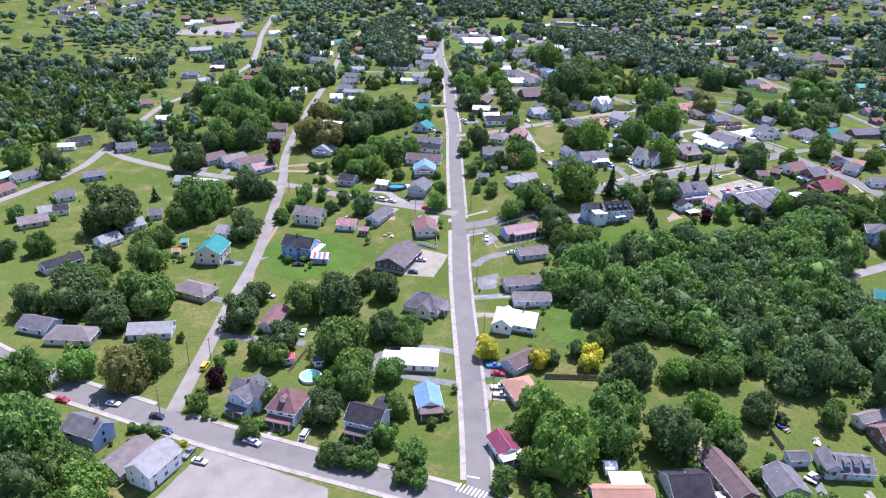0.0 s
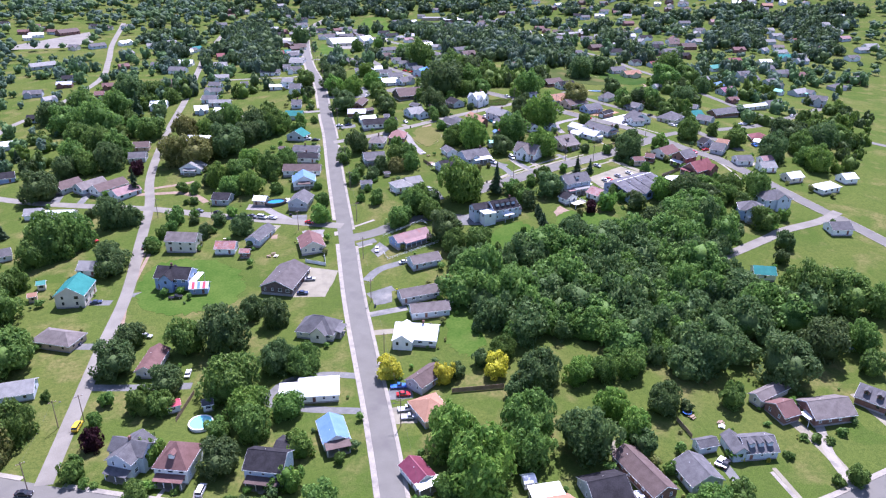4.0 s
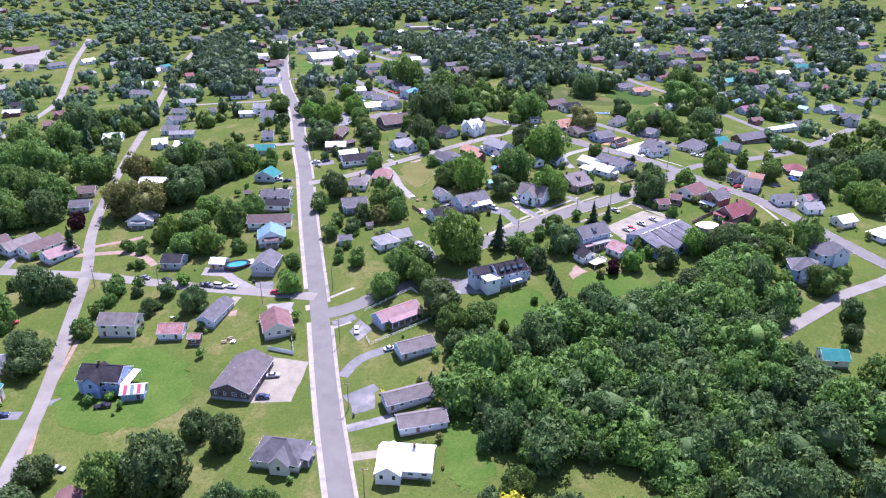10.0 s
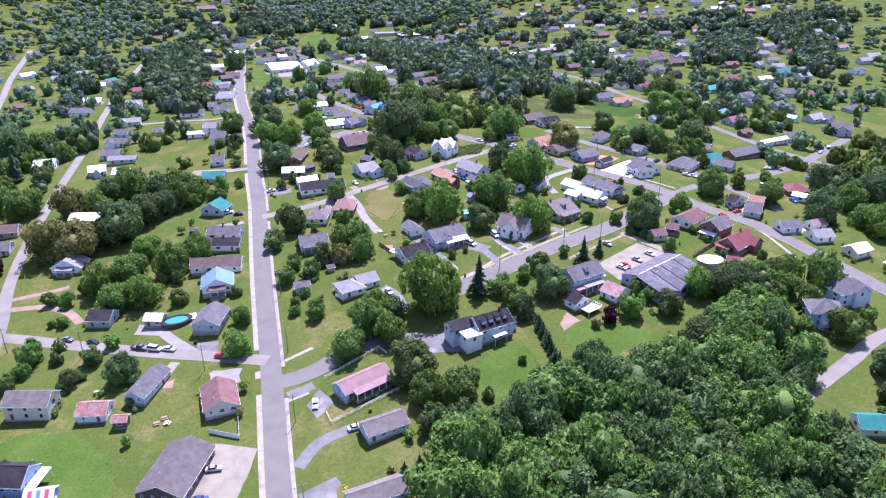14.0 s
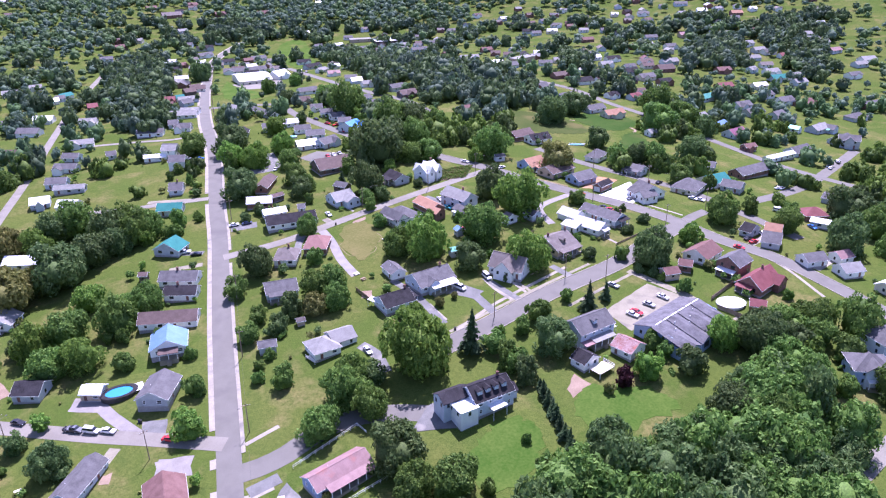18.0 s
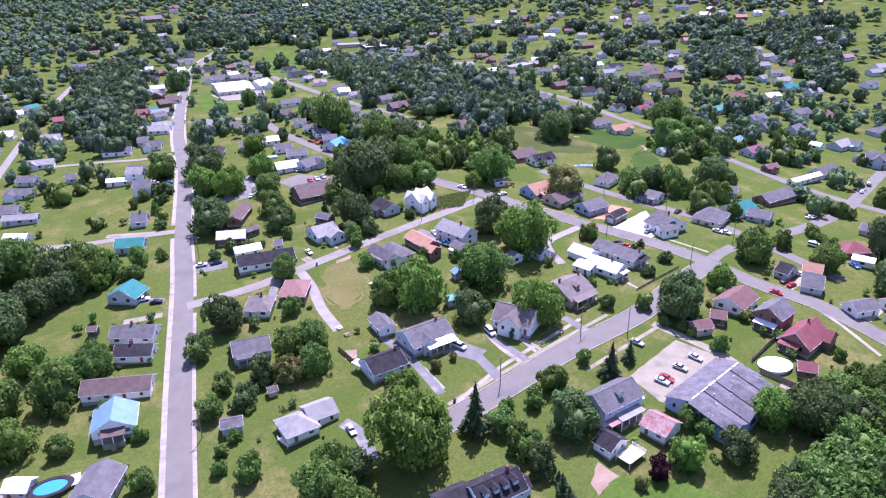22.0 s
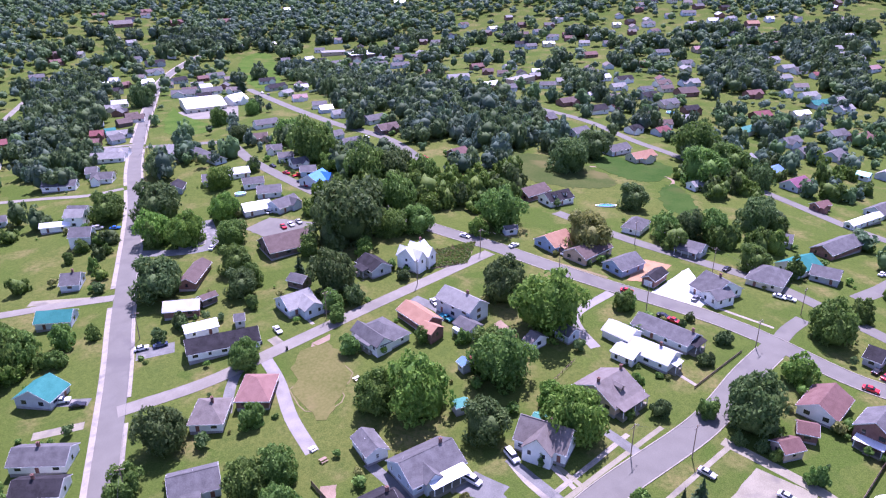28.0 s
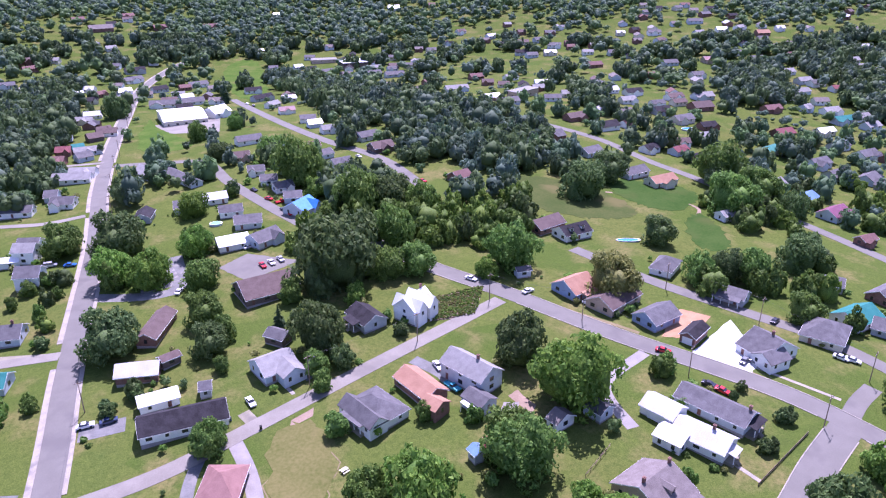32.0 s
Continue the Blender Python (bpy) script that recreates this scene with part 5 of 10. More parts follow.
def pool(x, y, rx, ry, rz=0, h=1.2, water=None, cover=False, label="oval above-ground pool with blue water", deck=False):
    p = thing("pool", x, y, gz(x, y), rz, label, "pool")
    PAVED.extend((x + rx * a, y + ry * b) for a in (-1, 0, 1) for b in (-1, 0, 1))
    wall, inner, top = bmesh.new(), bmesh.new(), bmesh.new()
    n = 28
    ring = lambda r0, z: [(rx * r0 * math.cos(2 * math.pi * i / n), ry * r0 * math.sin(2 * math.pi * i / n), z) for i in range(n)]
    for bm, lo, hi in ((wall, ring(1.3 if deck else 1, -0.4), ring(1.3 if deck else 1, h)),):
        a, b = [bm.verts.new(q) for q in lo], [bm.verts.new(q) for q in hi]
        for i in range(n):
            bm.faces.new((a[i], a[(i + 1) % n], b[(i + 1) % n], b[i]))
    part("pool_wall", wall, DARK_METAL if deck else WALLS["paleblue"], p)
    rims = [[top.verts.new(q) for q in ring(s, z)] for s, z in ((1.34 if deck else 1.05, h - 0.05), (1.34 if deck else 1.05, h + 0.04), (0.95, h + 0.04), (0.95, h - 0.3))]
    for k in range(3):
        for i in range(n):
            j = (i + 1) % n
            top.faces.new((rims[k][i], rims[k][j], rims[k + 1][j], rims[k + 1][i]))
    part("rim", top, ROOFS["dark"] if deck else TRIM, p, "broad dark deck round the rim" if deck else "")
    c = inner.verts.new((0, 0, h - 0.14 + (0.12 if cover else 0)))
    w = [inner.verts.new(q) for q in ring(0.97, h - 0.14)]
    for i in range(n):
        inner.faces.new((w[i], w[(i + 1) % n], c))
    part("cover" if cover else "water", inner, TRIM if cover else (water or WATER), p)
    if deck:
        bm = bmesh.new()
        box(bm, rx + 0.2, -2.2, h - 0.12, rx + 3.0, 2.2, h)
        for a in (rx + 0.4, rx + 2.8):
            for b in (-2.0, 2.0):
                box(bm, a - 0.06, b - 0.06, -0.5, a + 0.06, b + 0.06, h - 0.12)
        part("deck", bm, TRIM, p)
    return p


def garden_table(x, y, rz=0, material=None):
    """A timber picnic table with its two benches."""
    t = thing("picnic_table", x, y, gz(x, y), rz, "weathered wooden picnic table on the lawn", "table", "picnic tables")
    for name, y0, y1, z in (("tabletop", -0.4, 0.4, 0.74), ("bench", -0.95, -0.65, 0.44), ("bench", 0.65, 0.95, 0.44)):
        bm = bmesh.new()
        box(bm, -0.95, y0, z - 0.05, 0.95, y1, z)
        part(name, bm, material or WOOD, t)
    for sx in (-0.7, 0.7):
        bm = bmesh.new()
        box(bm, sx - 0.05, -0.9, 0.32, sx + 0.05, 0.9, 0.39)
        tube(bm, (sx, -0.75, -0.1), (sx, -0.25, 0.7), 0.05, 0.05, 5)
        tube(bm, (sx, 0.75, -0.1), (sx, 0.25, 0.7), 0.05, 0.05, 5)
        part("trestle", bm, material or WOOD, t)
    return t


def trampoline(x, y, r=1.9):
    t = thing("trampoline", x, y, gz(x, y), 0, "round garden trampoline with dark mat", "trampoline")
    mat, rim = bmesh.new(), bmesh.new()
    n = 20
    ring = [(math.cos(6.2832 * i / n), math.sin(6.2832 * i / n)) for i in range(n)]
    mat.faces.new([mat.verts.new((c * r * 0.84, s * r * 0.84, 0.8)) for c, s in ring])
    rows = [[rim.verts.new((c * r * k, s * r * k, z)) for c, s in ring] for k, z in ((0.84, 0.8), (0.84, 0.84), (1.0, 0.84), (1.0, 0.76))]
    for a, b in zip(rows, rows[1:]):
        for i in range(n):
            rim.faces.new((a[i], a[(i + 1) % n], b[(i + 1) % n], b[i]))
    part("mat", mat, RUBBER, t)
    part("rim", rim, PAINTS["blue"], t)
    for k in range(6):
        bm = bmesh.new()
        c, s = math.cos(k * 1.047), math.sin(k * 1.047)
        tube(bm, (c * r * 0.95, s * r * 0.95, -0.1), (c * r * 0.95, s * r * 0.95, 0.8), 0.03, 0.03, 6)
        part("leg", bm, DARK_METAL, t)
    return t


def wheelie_bin(x, y, rz=0, paint="navy"):
    t = thing("wheeled_bin", x, y, gz(x, y) + 0.05, rz, "dark plastic wheeled bin beside a driveway", "bin", "wheeled bins")
    body, lid = bmesh.new(), bmesh.new()
    box(body, -0.3, -0.35, 0.0, 0.3, 0.35, 1.0)
    box(lid, -0.33, -0.4, 1.004, 0.33, 0.38, 1.08)
    part("body", body, PAINTS[paint], t)
    part("lid", lid, RUBBER, t)
    return t

# ---- streets of the plan ----
made = [
    street("main_street", [(14, -260), (12, -165), (10, -114), (4.8, -40), (2.3, 20), (-1.3, 90), (-4, 158), (-7, 200), (-12, 290), (-21, 370), (-27, 460), (-31, 560), (-34, 640), (-31, 695), (-18, 756), (8, 810), (60, 860)], 7.0, ASPHALT, "long straight grey asphalt main street", True, 1.4, 0.9),
    street("south_street", [(-210, -70), (-160, -100), (-130, -115), (-103, -125), (-58, -140), (-3, -155), (60, -172), (110, -168), (153, -157), (260, -120)], 9.0, ASPHALT, "grey asphalt cross street with kerbs", True, 1.4, 1.4),
    street("west_street", [(-84, -127), (-87, -60), (-88, -17), (-93, 30), (-98, 75), (-105, 110), (-109, 150), (-112, 215), (-114, 285), (-122, 390), (-130, 493), (-133, 620), (-130, 720)], 5.0, ASPHALT_OLD, "pale worn asphalt side street", False),
    street("cross_street", [(1, 29), (-19, 37), (-37, 44), (-67, 57), (-98, 71), (-141, 85), (-170, 96), (-205, 114), (-225, 130)], 5.5, ASPHALT_OLD, "pale worn asphalt cross street", False),
    street("villa_lane", [(2, 16), (10, 17), (18, 20), (25, 24.5), (37, 29), (50, 28), (62, 24)], 7.0, ASPHALT, "grey asphalt lane that leads under trees", False),
    street("diagonal_street", [(62, 50), (90, 62), (117, 75), (151, 89), (176, 105), (194, 115.6)], 8.0, ASPHALT, "grey asphalt street between grass verges", True),
    street("east_street", [(70, 300), (96, 256), (112, 229), (131, 204), (156, 169), (188, 131), (205, 98), (219, 77), (235, 23), (246, -10), (262, -70), (280, -150)], 7.5, ASPHALT, "grey asphalt street that runs down the slope", True),
    street("field_street", [(128, 199), (104, 186), (70, 169), (45, 157), (22, 147), (-2, 142)], 5.2, ASPHALT_OLD, "narrow worn asphalt street beside a field", False),
    street("back_street", [(170, 232), (187, 199), (206, 173), (221, 152), (232, 120), (240, 95)], 6.0, ASPHALT, "grey asphalt back street", False),
    street("upper_street", [(180, 650), (198, 560), (212, 500), (230, 444), (258, 386), (267, 340), (278, 305), (292, 232), (302, 185), (330, 140), (380, 90)], 6.5, ASPHALT, "grey asphalt street along the top of a field", False),
    street("north_street", [(45, 614), (72, 497), (96, 422), (121, 370), (131, 318)], 6.5, ASPHALT, "grey asphalt street lined with small houses", False),
    street("lot_street", [(-20, 415), (8, 408), (29, 398), (41, 356), (57, 315), (70, 286)], 6.0, ASPHALT, "grey asphalt street with cars parked beside it", False),
    street("teal_lane", [(-11, 210), (-33, 212), (-52, 213), (-75, 218)], 4.5, ASPHALT_OLD, "narrow pale lane", False),
    street("garden_lane", [(-22, 333), (-39, 330), (-62, 336), (-96, 342)], 4.0, ASPHALT_OLD, "narrow pale lane", False),
    street("north_lane", [(-27, 425), (-56, 429), (-90, 432)], 4.0, ASPHALT_OLD, "narrow pale lane", False),
    street("creek_lane", [(246, 10), (231, 1), (207, -7), (194, -14), (165, -28)], 5.0, ASPHALT_OLD, "pale worn lane that ends at the trees", False),
    street("far_west_street", [(-257, 10), (-240, 45), (-225, 93), (-225, 130), (-228, 228), (-214, 281), (-204, 378), (-220, 470), (-242, 573), (-260, 700)], 5.5, ASPHALT_OLD, "pale winding street", False),
]
for m in made:
    edge_street(*m)

# ---- houses along the south ----
house(-78.4, -154.7, 69, 12.1, 8.3, floors=2, rc="light", wc="white", near=2)
house(-87.4, -151.1, 66, 13.3, 8.7, rc="taupe", wc="tan", near=2)
house(-102.6, -142.5, -19, 11.4, 8.3, floors=2, rc="grey", wc="blue", near=1, chim=(0.7,))
house(-150.1, -83.0, -12, 12.4, 8.3, rc="grey", wc="paleblue", near=1)
house(-134.8, -88.8, 1, 16.2, 9.3, roof="hip", rc="taupe", wc="cream", near=1)
house(-108.5, -82.9, 10, 15.1, 8.3, rc="light", wc="paleblue", near=1)
house(-169.0, -31.5, 54, 16.7, 7.3, rc="dark", wc="grey", near=1)
house(-103.2, -51.5, -21, 15.6, 9.3, roof="hip", rc="taupe", wc="tan", near=1)
house(-106.8, -18.6, 87, 13.3, 11.1, floors=2, rc="teal", wc="cream", near=1, porches=(("e", 0, 6, 2.5, "white"),))
house(-107.7, 5.8, -10, 8.8, 8.3, rc="light", wc="white", near=1)
bluehouse = house(-68.6, -12.5, -15, 14.2, 9.3, rc="dark", wc="blue", floors=2, chim=(-0.2,), near=2)
wing(bluehouse, 8.7, 0.4, 2.8, 9.0, 0, 4.0, roof="canopy", rc="white")
wing(bluehouse, -1.5, -1.8, 9.5, 5.5, 90, 5.4, 2.4, "blue", "dark")
house(-58.2, -19.8, -1, 7.1, 5.3, rc="striped", wc="blue", name="shed", label="blue garage with a white and red metal roof", near=2)
house(-71.2, 21.3, -12, 13.8, 8.3, floors=2, rc="taupe", wc="cream", near=1)
house(-51.5, 14.7, -8, 8.8, 7.3, rc="rust", wc="white", name="shed", label="white outbuilding with a rusty red and white roof", near=2)
house(-42.6, 7.7, -7, 4.1, 3.3, rc="rust", wc="brick", name="shed", label="small red garden shed", vents=0, near=2)
house(-37.0, 23.8, 68, 16.3, 6.7, rc="grey", wc="paleblue", near=2)
house(-13.4, 10.6, 99, 13.3, 10.3, rc="redbrown", wc="cream", near=2)
house(-23.4, -18.6, 71, 20.6, 13.3, rc="umber", wc="brown", rise=3.0, label="long low brown brick hall with a brown shingle roof", vents=2, near=2)
turret = house(-9.3, -57.7, -19, 14.1, 10.3, roof="hip", rc="grey", wc="cream", rise=4.2, porches=(("e", 0, 6, 2.4, "grey"),), near=2)
wing(turret, 1.8, -3.6, 6.5, 5.6, 90, 3.2, 2.8, "cream", "grey")
whitehouse = house(26.4, -66.9, -15, 15.4, 11.1, rc="white", wc="white", chim=(0.3,), near=2)
wing(whitehouse, -4.2, -2.6, 11, 7, 90, 3.2, 2.4, "white", "white")
house(32.8, -51.4, 5, 14.8, 6.8, rc="taupe", wc="paleblue", near=2)
house(29.8, -39.3, 14, 15.6, 6.8, rc="taupe", wc="grey", near=2)
house(35.3, -13.9, 17, 12.9, 7.3, rc="taupe", wc="paleblue", near=2)
house(31.2, 7.5, 28, 17.5, 7.5, rc="pink", wc="blue", porches=(("s", 1, 14, 2.4, "pink"),), near=2)
house(-4.6, -116.4, 101, 11.1, 7.6, rc="blue", wc="white", porches=(("w", 0, 7, 3, "brown"),), near=2)
longhouse = house(-8.9, -94.2, -1, 12.6, 10.3, rc="white", wc="white", near=2)
wing(longhouse, -9.8, 0.3, 6.5, 6, 0, 2.5, roof="canopy", rc="white")
house(26.4, -93.2, 43, 12.3, 6.9, rc="brown", wc="grey", near=2)
house(25.9, -109.5, 21, 9.4, 11.3, roof="hip", rc="tan", wc="tan", near=2)
house(18.9, -136.8, 114, 9.1, 6.4, rc="maroon", wc="white", porches=(("w", 0, 7, 2.4, "white"),), near=2)
house(-66.2, -71.3, 82, 14.6, 6.4, rc="redbrown", wc="cream", near=2)
last = house(-22.5, -130.1, -16, 10.9, 9.3, floors=2, rc="dark", wc="paleblue", porches=(("s", 0, 9, 2.5, "brown"),), near=2)
wing(last, 1.7, 8.9, 4.9, 8.0, -6, 3.2, rise=1.4, rc="dark", wc="paleblue")
house(-47.8, -125.2, -14, 9.4, 10.8, roof="hip", floors=2, rc="redbrown", wc="white", rise=4, porches=(("s", 0, 8, 2.5, "redbrown"),), dormers=1, near=2)
front = house(-61.4, -121.0, 67, 11.3, 7.7, floors=2, rc="grey", wc="paleblue", chim=(0.1,), porches=(("w", 0, 7, 2.5, "grey"),), near=2)
wing(front, 0.5, 0, 11, 6, 90, 5.9, 2.4, "paleblue", "grey")
southern = house(50.4, -155.6, 4, 16.4, 9.0, rc="tan", wc="tan", near=2)
wing(southern, 3.0, 6.6, 8.8, 5.0, 0, 3.0, roof="flat", rc="white", wc="white")
house(69.4, -149.6, 8, 11.2, 11.4, rc="dark", wc="grey", near=2)
house(82.5, -144.9, 106, 18.9, 7.8, rc="brown", wc="brick", near=2)
house(97.7, -146.7, 99, 10.3, 9.9, rc="grey", wc="grey", near=2)
house(105.5, -135.8, 7, 6.1, 3.8, rc="grey", wc="paleblue", name="shed", label="grey garden shed on the lawn", vents=0, near=2)
cape = house(120.2, -138.1, -1, 9.9, 8.3, rc="grey", wc="paleblue", dormers=3, floors=1, near=2)
wing(cape, -6.4, 0.2, 8.5, 4.6, 90, 3.2, 1.7, "paleblue", "grey")
house(137.0, -124.4, 13, 6.2, 8.3, rc="redbrown", wc="brick", name="garage", label="brick garage with a red-brown roof", near=2)
last = house(150.9, -125.7, 3, 14.3, 10.3, rc="taupe", wc="brick", near=2)
wing(last, -5.4, -1.7, 4.0, 8.3, -76, 2.5, roof="canopy", rc="white", rise=1.5)
house(170.4, -122.5, -50, 9.1, 9.3, rc="grey", wc="brick", near=1, dormers=2)
house(137.4, -115.8, 23, 14.3, 4.3, rc="taupe", wc="cream", name="shed", label="long cream shed with a brown roof", near=2)
house(175.1, -44.4, -16, 8.5, 7.3, rc="teal", wc="white", near=1)
villa = house(77.8, 24.2, 17, 13.4, 9.3, floors=2, rc="dark", wc="paleblue", dormers=4, chim=(0.6,), near=2)
wing(villa, -10.5, 2.6, 9, 6, 0, 5.7, 1.7, "paleblue", "dark")
wing(villa, -9.6, -2.3, 7.1, 5.9, -90, 4.8, roof="flat", rc="white", wc="white", rise=1.5)
wing(villa, 0.1, -5.8, 3.2, 5.1, -88, 3.0, roof="canopy", rc="white", rise=1.5)
wing(villa, 8.0, -0.1, 3.3, 5.0, -7, 3.2, rise=1.2, rc="dark", wc="paleblue")
house(-54.7, -97.2, 18, 3.9, 3.0, rc="cherry", wc="white", name="shed", label="small white garden shed with a red roof", vents=0, near=2)
house(-44.0, -97.8, 12, 3.0, 3.0, rc="grey", wc="white", name="shed", label="small white playhouse shed on the lawn", vents=0, near=2)

# ---- houses along the middle streets ----
house(-23.9, 155.6, 65, 8.8, 11.4, rc="teal", wc="grey", near=1)
house(-27.8, 198.8, -7, 11.4, 8.3, rc="teal", wc="paleblue", near=1)
house(-18.0, 127.1, -13, 14.5, 8.3, rc="grey", wc="white", chim=(-0.1,), near=1)
house(-16.6, 115.5, -12, 11.9, 7.3, rc="dark", wc="white", chim=(-0.2,), near=1)
house(-19.7, 98.2, -6, 20.2, 8.6, rc="brown", wc="white", near=1)
house(-18.4, 81.6, 93, 11.2, 11.6, floors=1, base=1.2, rc="blue", wc="white", porches=(("w", 0, 6, 3, "brown"),), near=2)
house(-19.3, 56.1, 76, 12.6, 9.6, rc="grey", wc="grey", base=1.4, near=2)
house(-39.9, 63.2, -15, 6.4, 5.3, rc="white", wc="tan", name="shed", label="white outbuilding beside a pool", near=2)
house(26.2, 82.0, 10, 2.6, 2.4, rc="umber", wc="tan", name="shed", label="small wooden garden hut", vents=0, base=0.2, tall=1.9, near=1)
last = house(32.4, 63.9, 19, 9.2, 9.2, roof="hip", rc="light", wc="white", near=2)
wing(last, 7.6, 2.2, 8.4, 8.4, 0, 2.95, 2.2, rc="light")
house(14.4, 70.0, 2, 5.6, 4.3, rc="grey", wc="grey", name="shed", label="grey wooden garden shed", vents=0, near=2)
house(20.4, 105.0, 6, 11.7, 9.3, rc="grey", wc="paleblue", porches=(("s", -2, 6, 2.4, "grey"),), near=2)
house(24.1, 129.9, -13, 8.8, 11.3, roof="hip", rc="taupe", wc="white", chim=(0.2,), near=1)
house(37.0, 135.9, -15, 9.1, 12.8, roof="hip", rc="clay", wc="brick", near=1)
house(27.4, 163.4, 7, 21.8, 9.3, rc="dark", wc="white", near=1)
house(20.4, 174.4, 13, 10.2, 5.3, rc="white", wc="white", near=1)
house(14.1, 189.8, -5, 11.5, 7.3, rc="zinc", wc="brick", near=1)
last = house(60.4, 83.2, 20, 11.8, 9.6, rc="dark", wc="paleblue", chim=(0.8,), porches=(("e", 0, 6, 2.4, "dark"),), near=2)
wing(last, -5.6, 2.3, 8.1, 2.6, -71, 2.6, roof="canopy", rc="white", rise=1.5)
house(63.9, 104.2, 106, 9.0, 5.8, rc="grey", wc="white", near=2)
cream = house(76.2, 93.8, 20, 15.4, 11.8, rc="grey", wc="paleblue", porches=(("s", 1.5, 10.5, 3.2, "white"),), chim=(0.6,), near=2)
wing(cream, -2.2, -4.4, 5.2, 4.6, 90, 3.2, 1.9, "paleblue", "grey")
gables = house(107.7, 92.9, -43, 13.6, 9.3, tall=3.3, rise=4.1, rc="taupe", wc="white", chim=(0.2,), dormers=0, near=2)
wing(gables, 0, -2.5, 9, 7.5, 90, 3.8, 3.6, "white", "taupe")
house(131.9, 106.6, 25, 12.4, 14.4, rc="taupe", wc="tan", rise=3.6, dormers=1, chim=(0.9, -0.7), porches=(("s", 0, 11, 2.4, "taupe"),), near=1)
zinc = house(153.0, 118.9, -58, 13.6, 8.4, rc="zinc", wc="white", chim=(0.3,), porches=(("e", -1, 4, 2.2, "zinc"),), near=1)
wing(zinc, -6.0, -4.6, 7.2, 7.0, 0, 2.6, 1.1, "white", "zinc")
house(149.0, 131.2, -62, 9.4, 7.4, rc="zinc", wc="white", name="garage", garage="s", label="open carport building with a grey metal roof", near=1)
house(163.0, 128.6, -61, 19.4, 8.4, rc="grey", wc="paleblue", chim=(0.9,), porches=(("e", 0, 6, 2.4, "dark"),), near=1)
house(121.1, 134.3, -68, 3.6, 6.3, rc="taupe", wc="white", name="shed", label="small white outbuilding with a taupe roof", vents=0, near=1)
house(132.4, 135.6, -65, 5.6, 5.3, rc="grey", wc="paleblue", name="shed", label="pale blue garden shed", vents=0, near=1)
last = house(104.6, 158.4, -60, 15.2, 8.8, rc="light", wc="paleblue", floors=2, tall=2.4, chim=(0.3,), near=1)
wing(last, 9.4, -7.1, 7.2, 5.9, -3, 2.8, rise=1.4, rc="grey", wc="paleblue")
wing(last, 9.4, -10.5, 5.0, 3.0, -8, 2.3, roof="canopy", rc="white", rise=1.5)
last = house(89.9, 157.8, -67, 14.2, 7.6, roof="gable", rc="tan", wc="brick", near=1)
wing(last, 9.7, -2.6, 5.3, 5.8, 11, 3.0, rise=1.5, rc="tan", wc="brick")
last = house(76.2, 151.8, -62, 13.6, 11.4, roof="hip", rc="grey", wc="white", porches=(("s", 0, 8, 2.5, "grey"),), near=1)
wing(last, 0.1, -4.2, 13.7, 5.5, -2, 3.2, rise=2.2, rc="grey", wc="white")
gothic = house(97.6, 196.3, 38, 10.4, 8.0, rc="white", wc="white", floors=2, tall=2.45, rise=3.0, chim=(0.7,), near=1)
wing(gothic, -2.7, -0.4, 10.2, 4.4, 90, 5.3, 2.9, "white", "white")
wing(gothic, 2.5, -1.0, 10.2, 4.2, 90, 5.3, 2.8, "white", "white")
house(81.9, 197.0, -68, 11.1, 8.3, rc="dark", wc="grey", porches=(("s", 0, 6, 2.4, "dark"),), near=1)
corner = house(51.8, 179.7, 23, 10.3, 10.5, rc="light", wc="paleblue", near=1)
wing(corner, 2, -5, 9, 7, 90, 3.2, 2.0, "paleblue", "light")
house(54.3, 194.6, -42, 6.7, 5.3, rc="grey", wc="brown", name="shed", label="dark shed with a grey roof", vents=0, near=1)
house(52.5, 227.5, 17, 19.1, 14.4, rc="brown", wc="brown", near=1)
house(17.4, 213.3, 73, 17.9, 6.2, rc="brown", wc="brick", near=1)
house(22.3, 193.4, 29, 5.6, 3.3, rc="brown", wc="brown", name="shed", label="small brown wooden garden shed", vents=0, near=1)
house(32.9, 175.2, 0, 3.0, 4.3, rc="grey", wc="grey", name="shed", label="small grey wooden garden shed", vents=0, near=1)
house(-29.5, 264.0, -8, 8.4, 8.3, rc="grey", wc="white", floors=2, near=1)
house(-27.2, 225.6, -4, 6.5, 9.3, rc="grey", wc="paleblue", floors=1, chim=(0.2,), near=1)
house(154.8, 198.3, 22, 11.2, 11.3, rc="tan", wc="blue", porches=(("s", 0, 6, 2.4, "tan"),), near=1)
house(164.0, 187.5, 28, 17.0, 10.3, rc="brown", wc="tan", near=1)
house(172.0, 173.9, 21, 12.2, 9.3, rc="grey", wc="blue", near=1)
house(178.4, 162.3, 33, 9.8, 4.8, rc="dark", wc="brick", name="garage", label="dark brick garage near the street", garage="w", near=1)
corner2 = house(195.4, 150.0, -79, 10.3, 14.2, rc="grey", wc="white", chim=(0.2,), near=1)
wing(corner2, 5, -4, 8, 7, 90, 3.2, 2.0, "white", "grey")
house(220.7, 154.4, -51, 12.3, 14.3, roof="hip", rc="grey", wc="cream", near=1)
house(239.0, 161.0, 14, 13.5, 10.3, rc="teal", wc="white", near=1)
house(206.2, 182.5, -55, 10.4, 7.3, rc="grey", wc="grey", porches=(("s", 0, 9, 2.4, "grey"),), near=1)
house(195.5, 207.1, -49, 7.8, 12.3, roof="hip", rc="grey", wc="white", near=1)
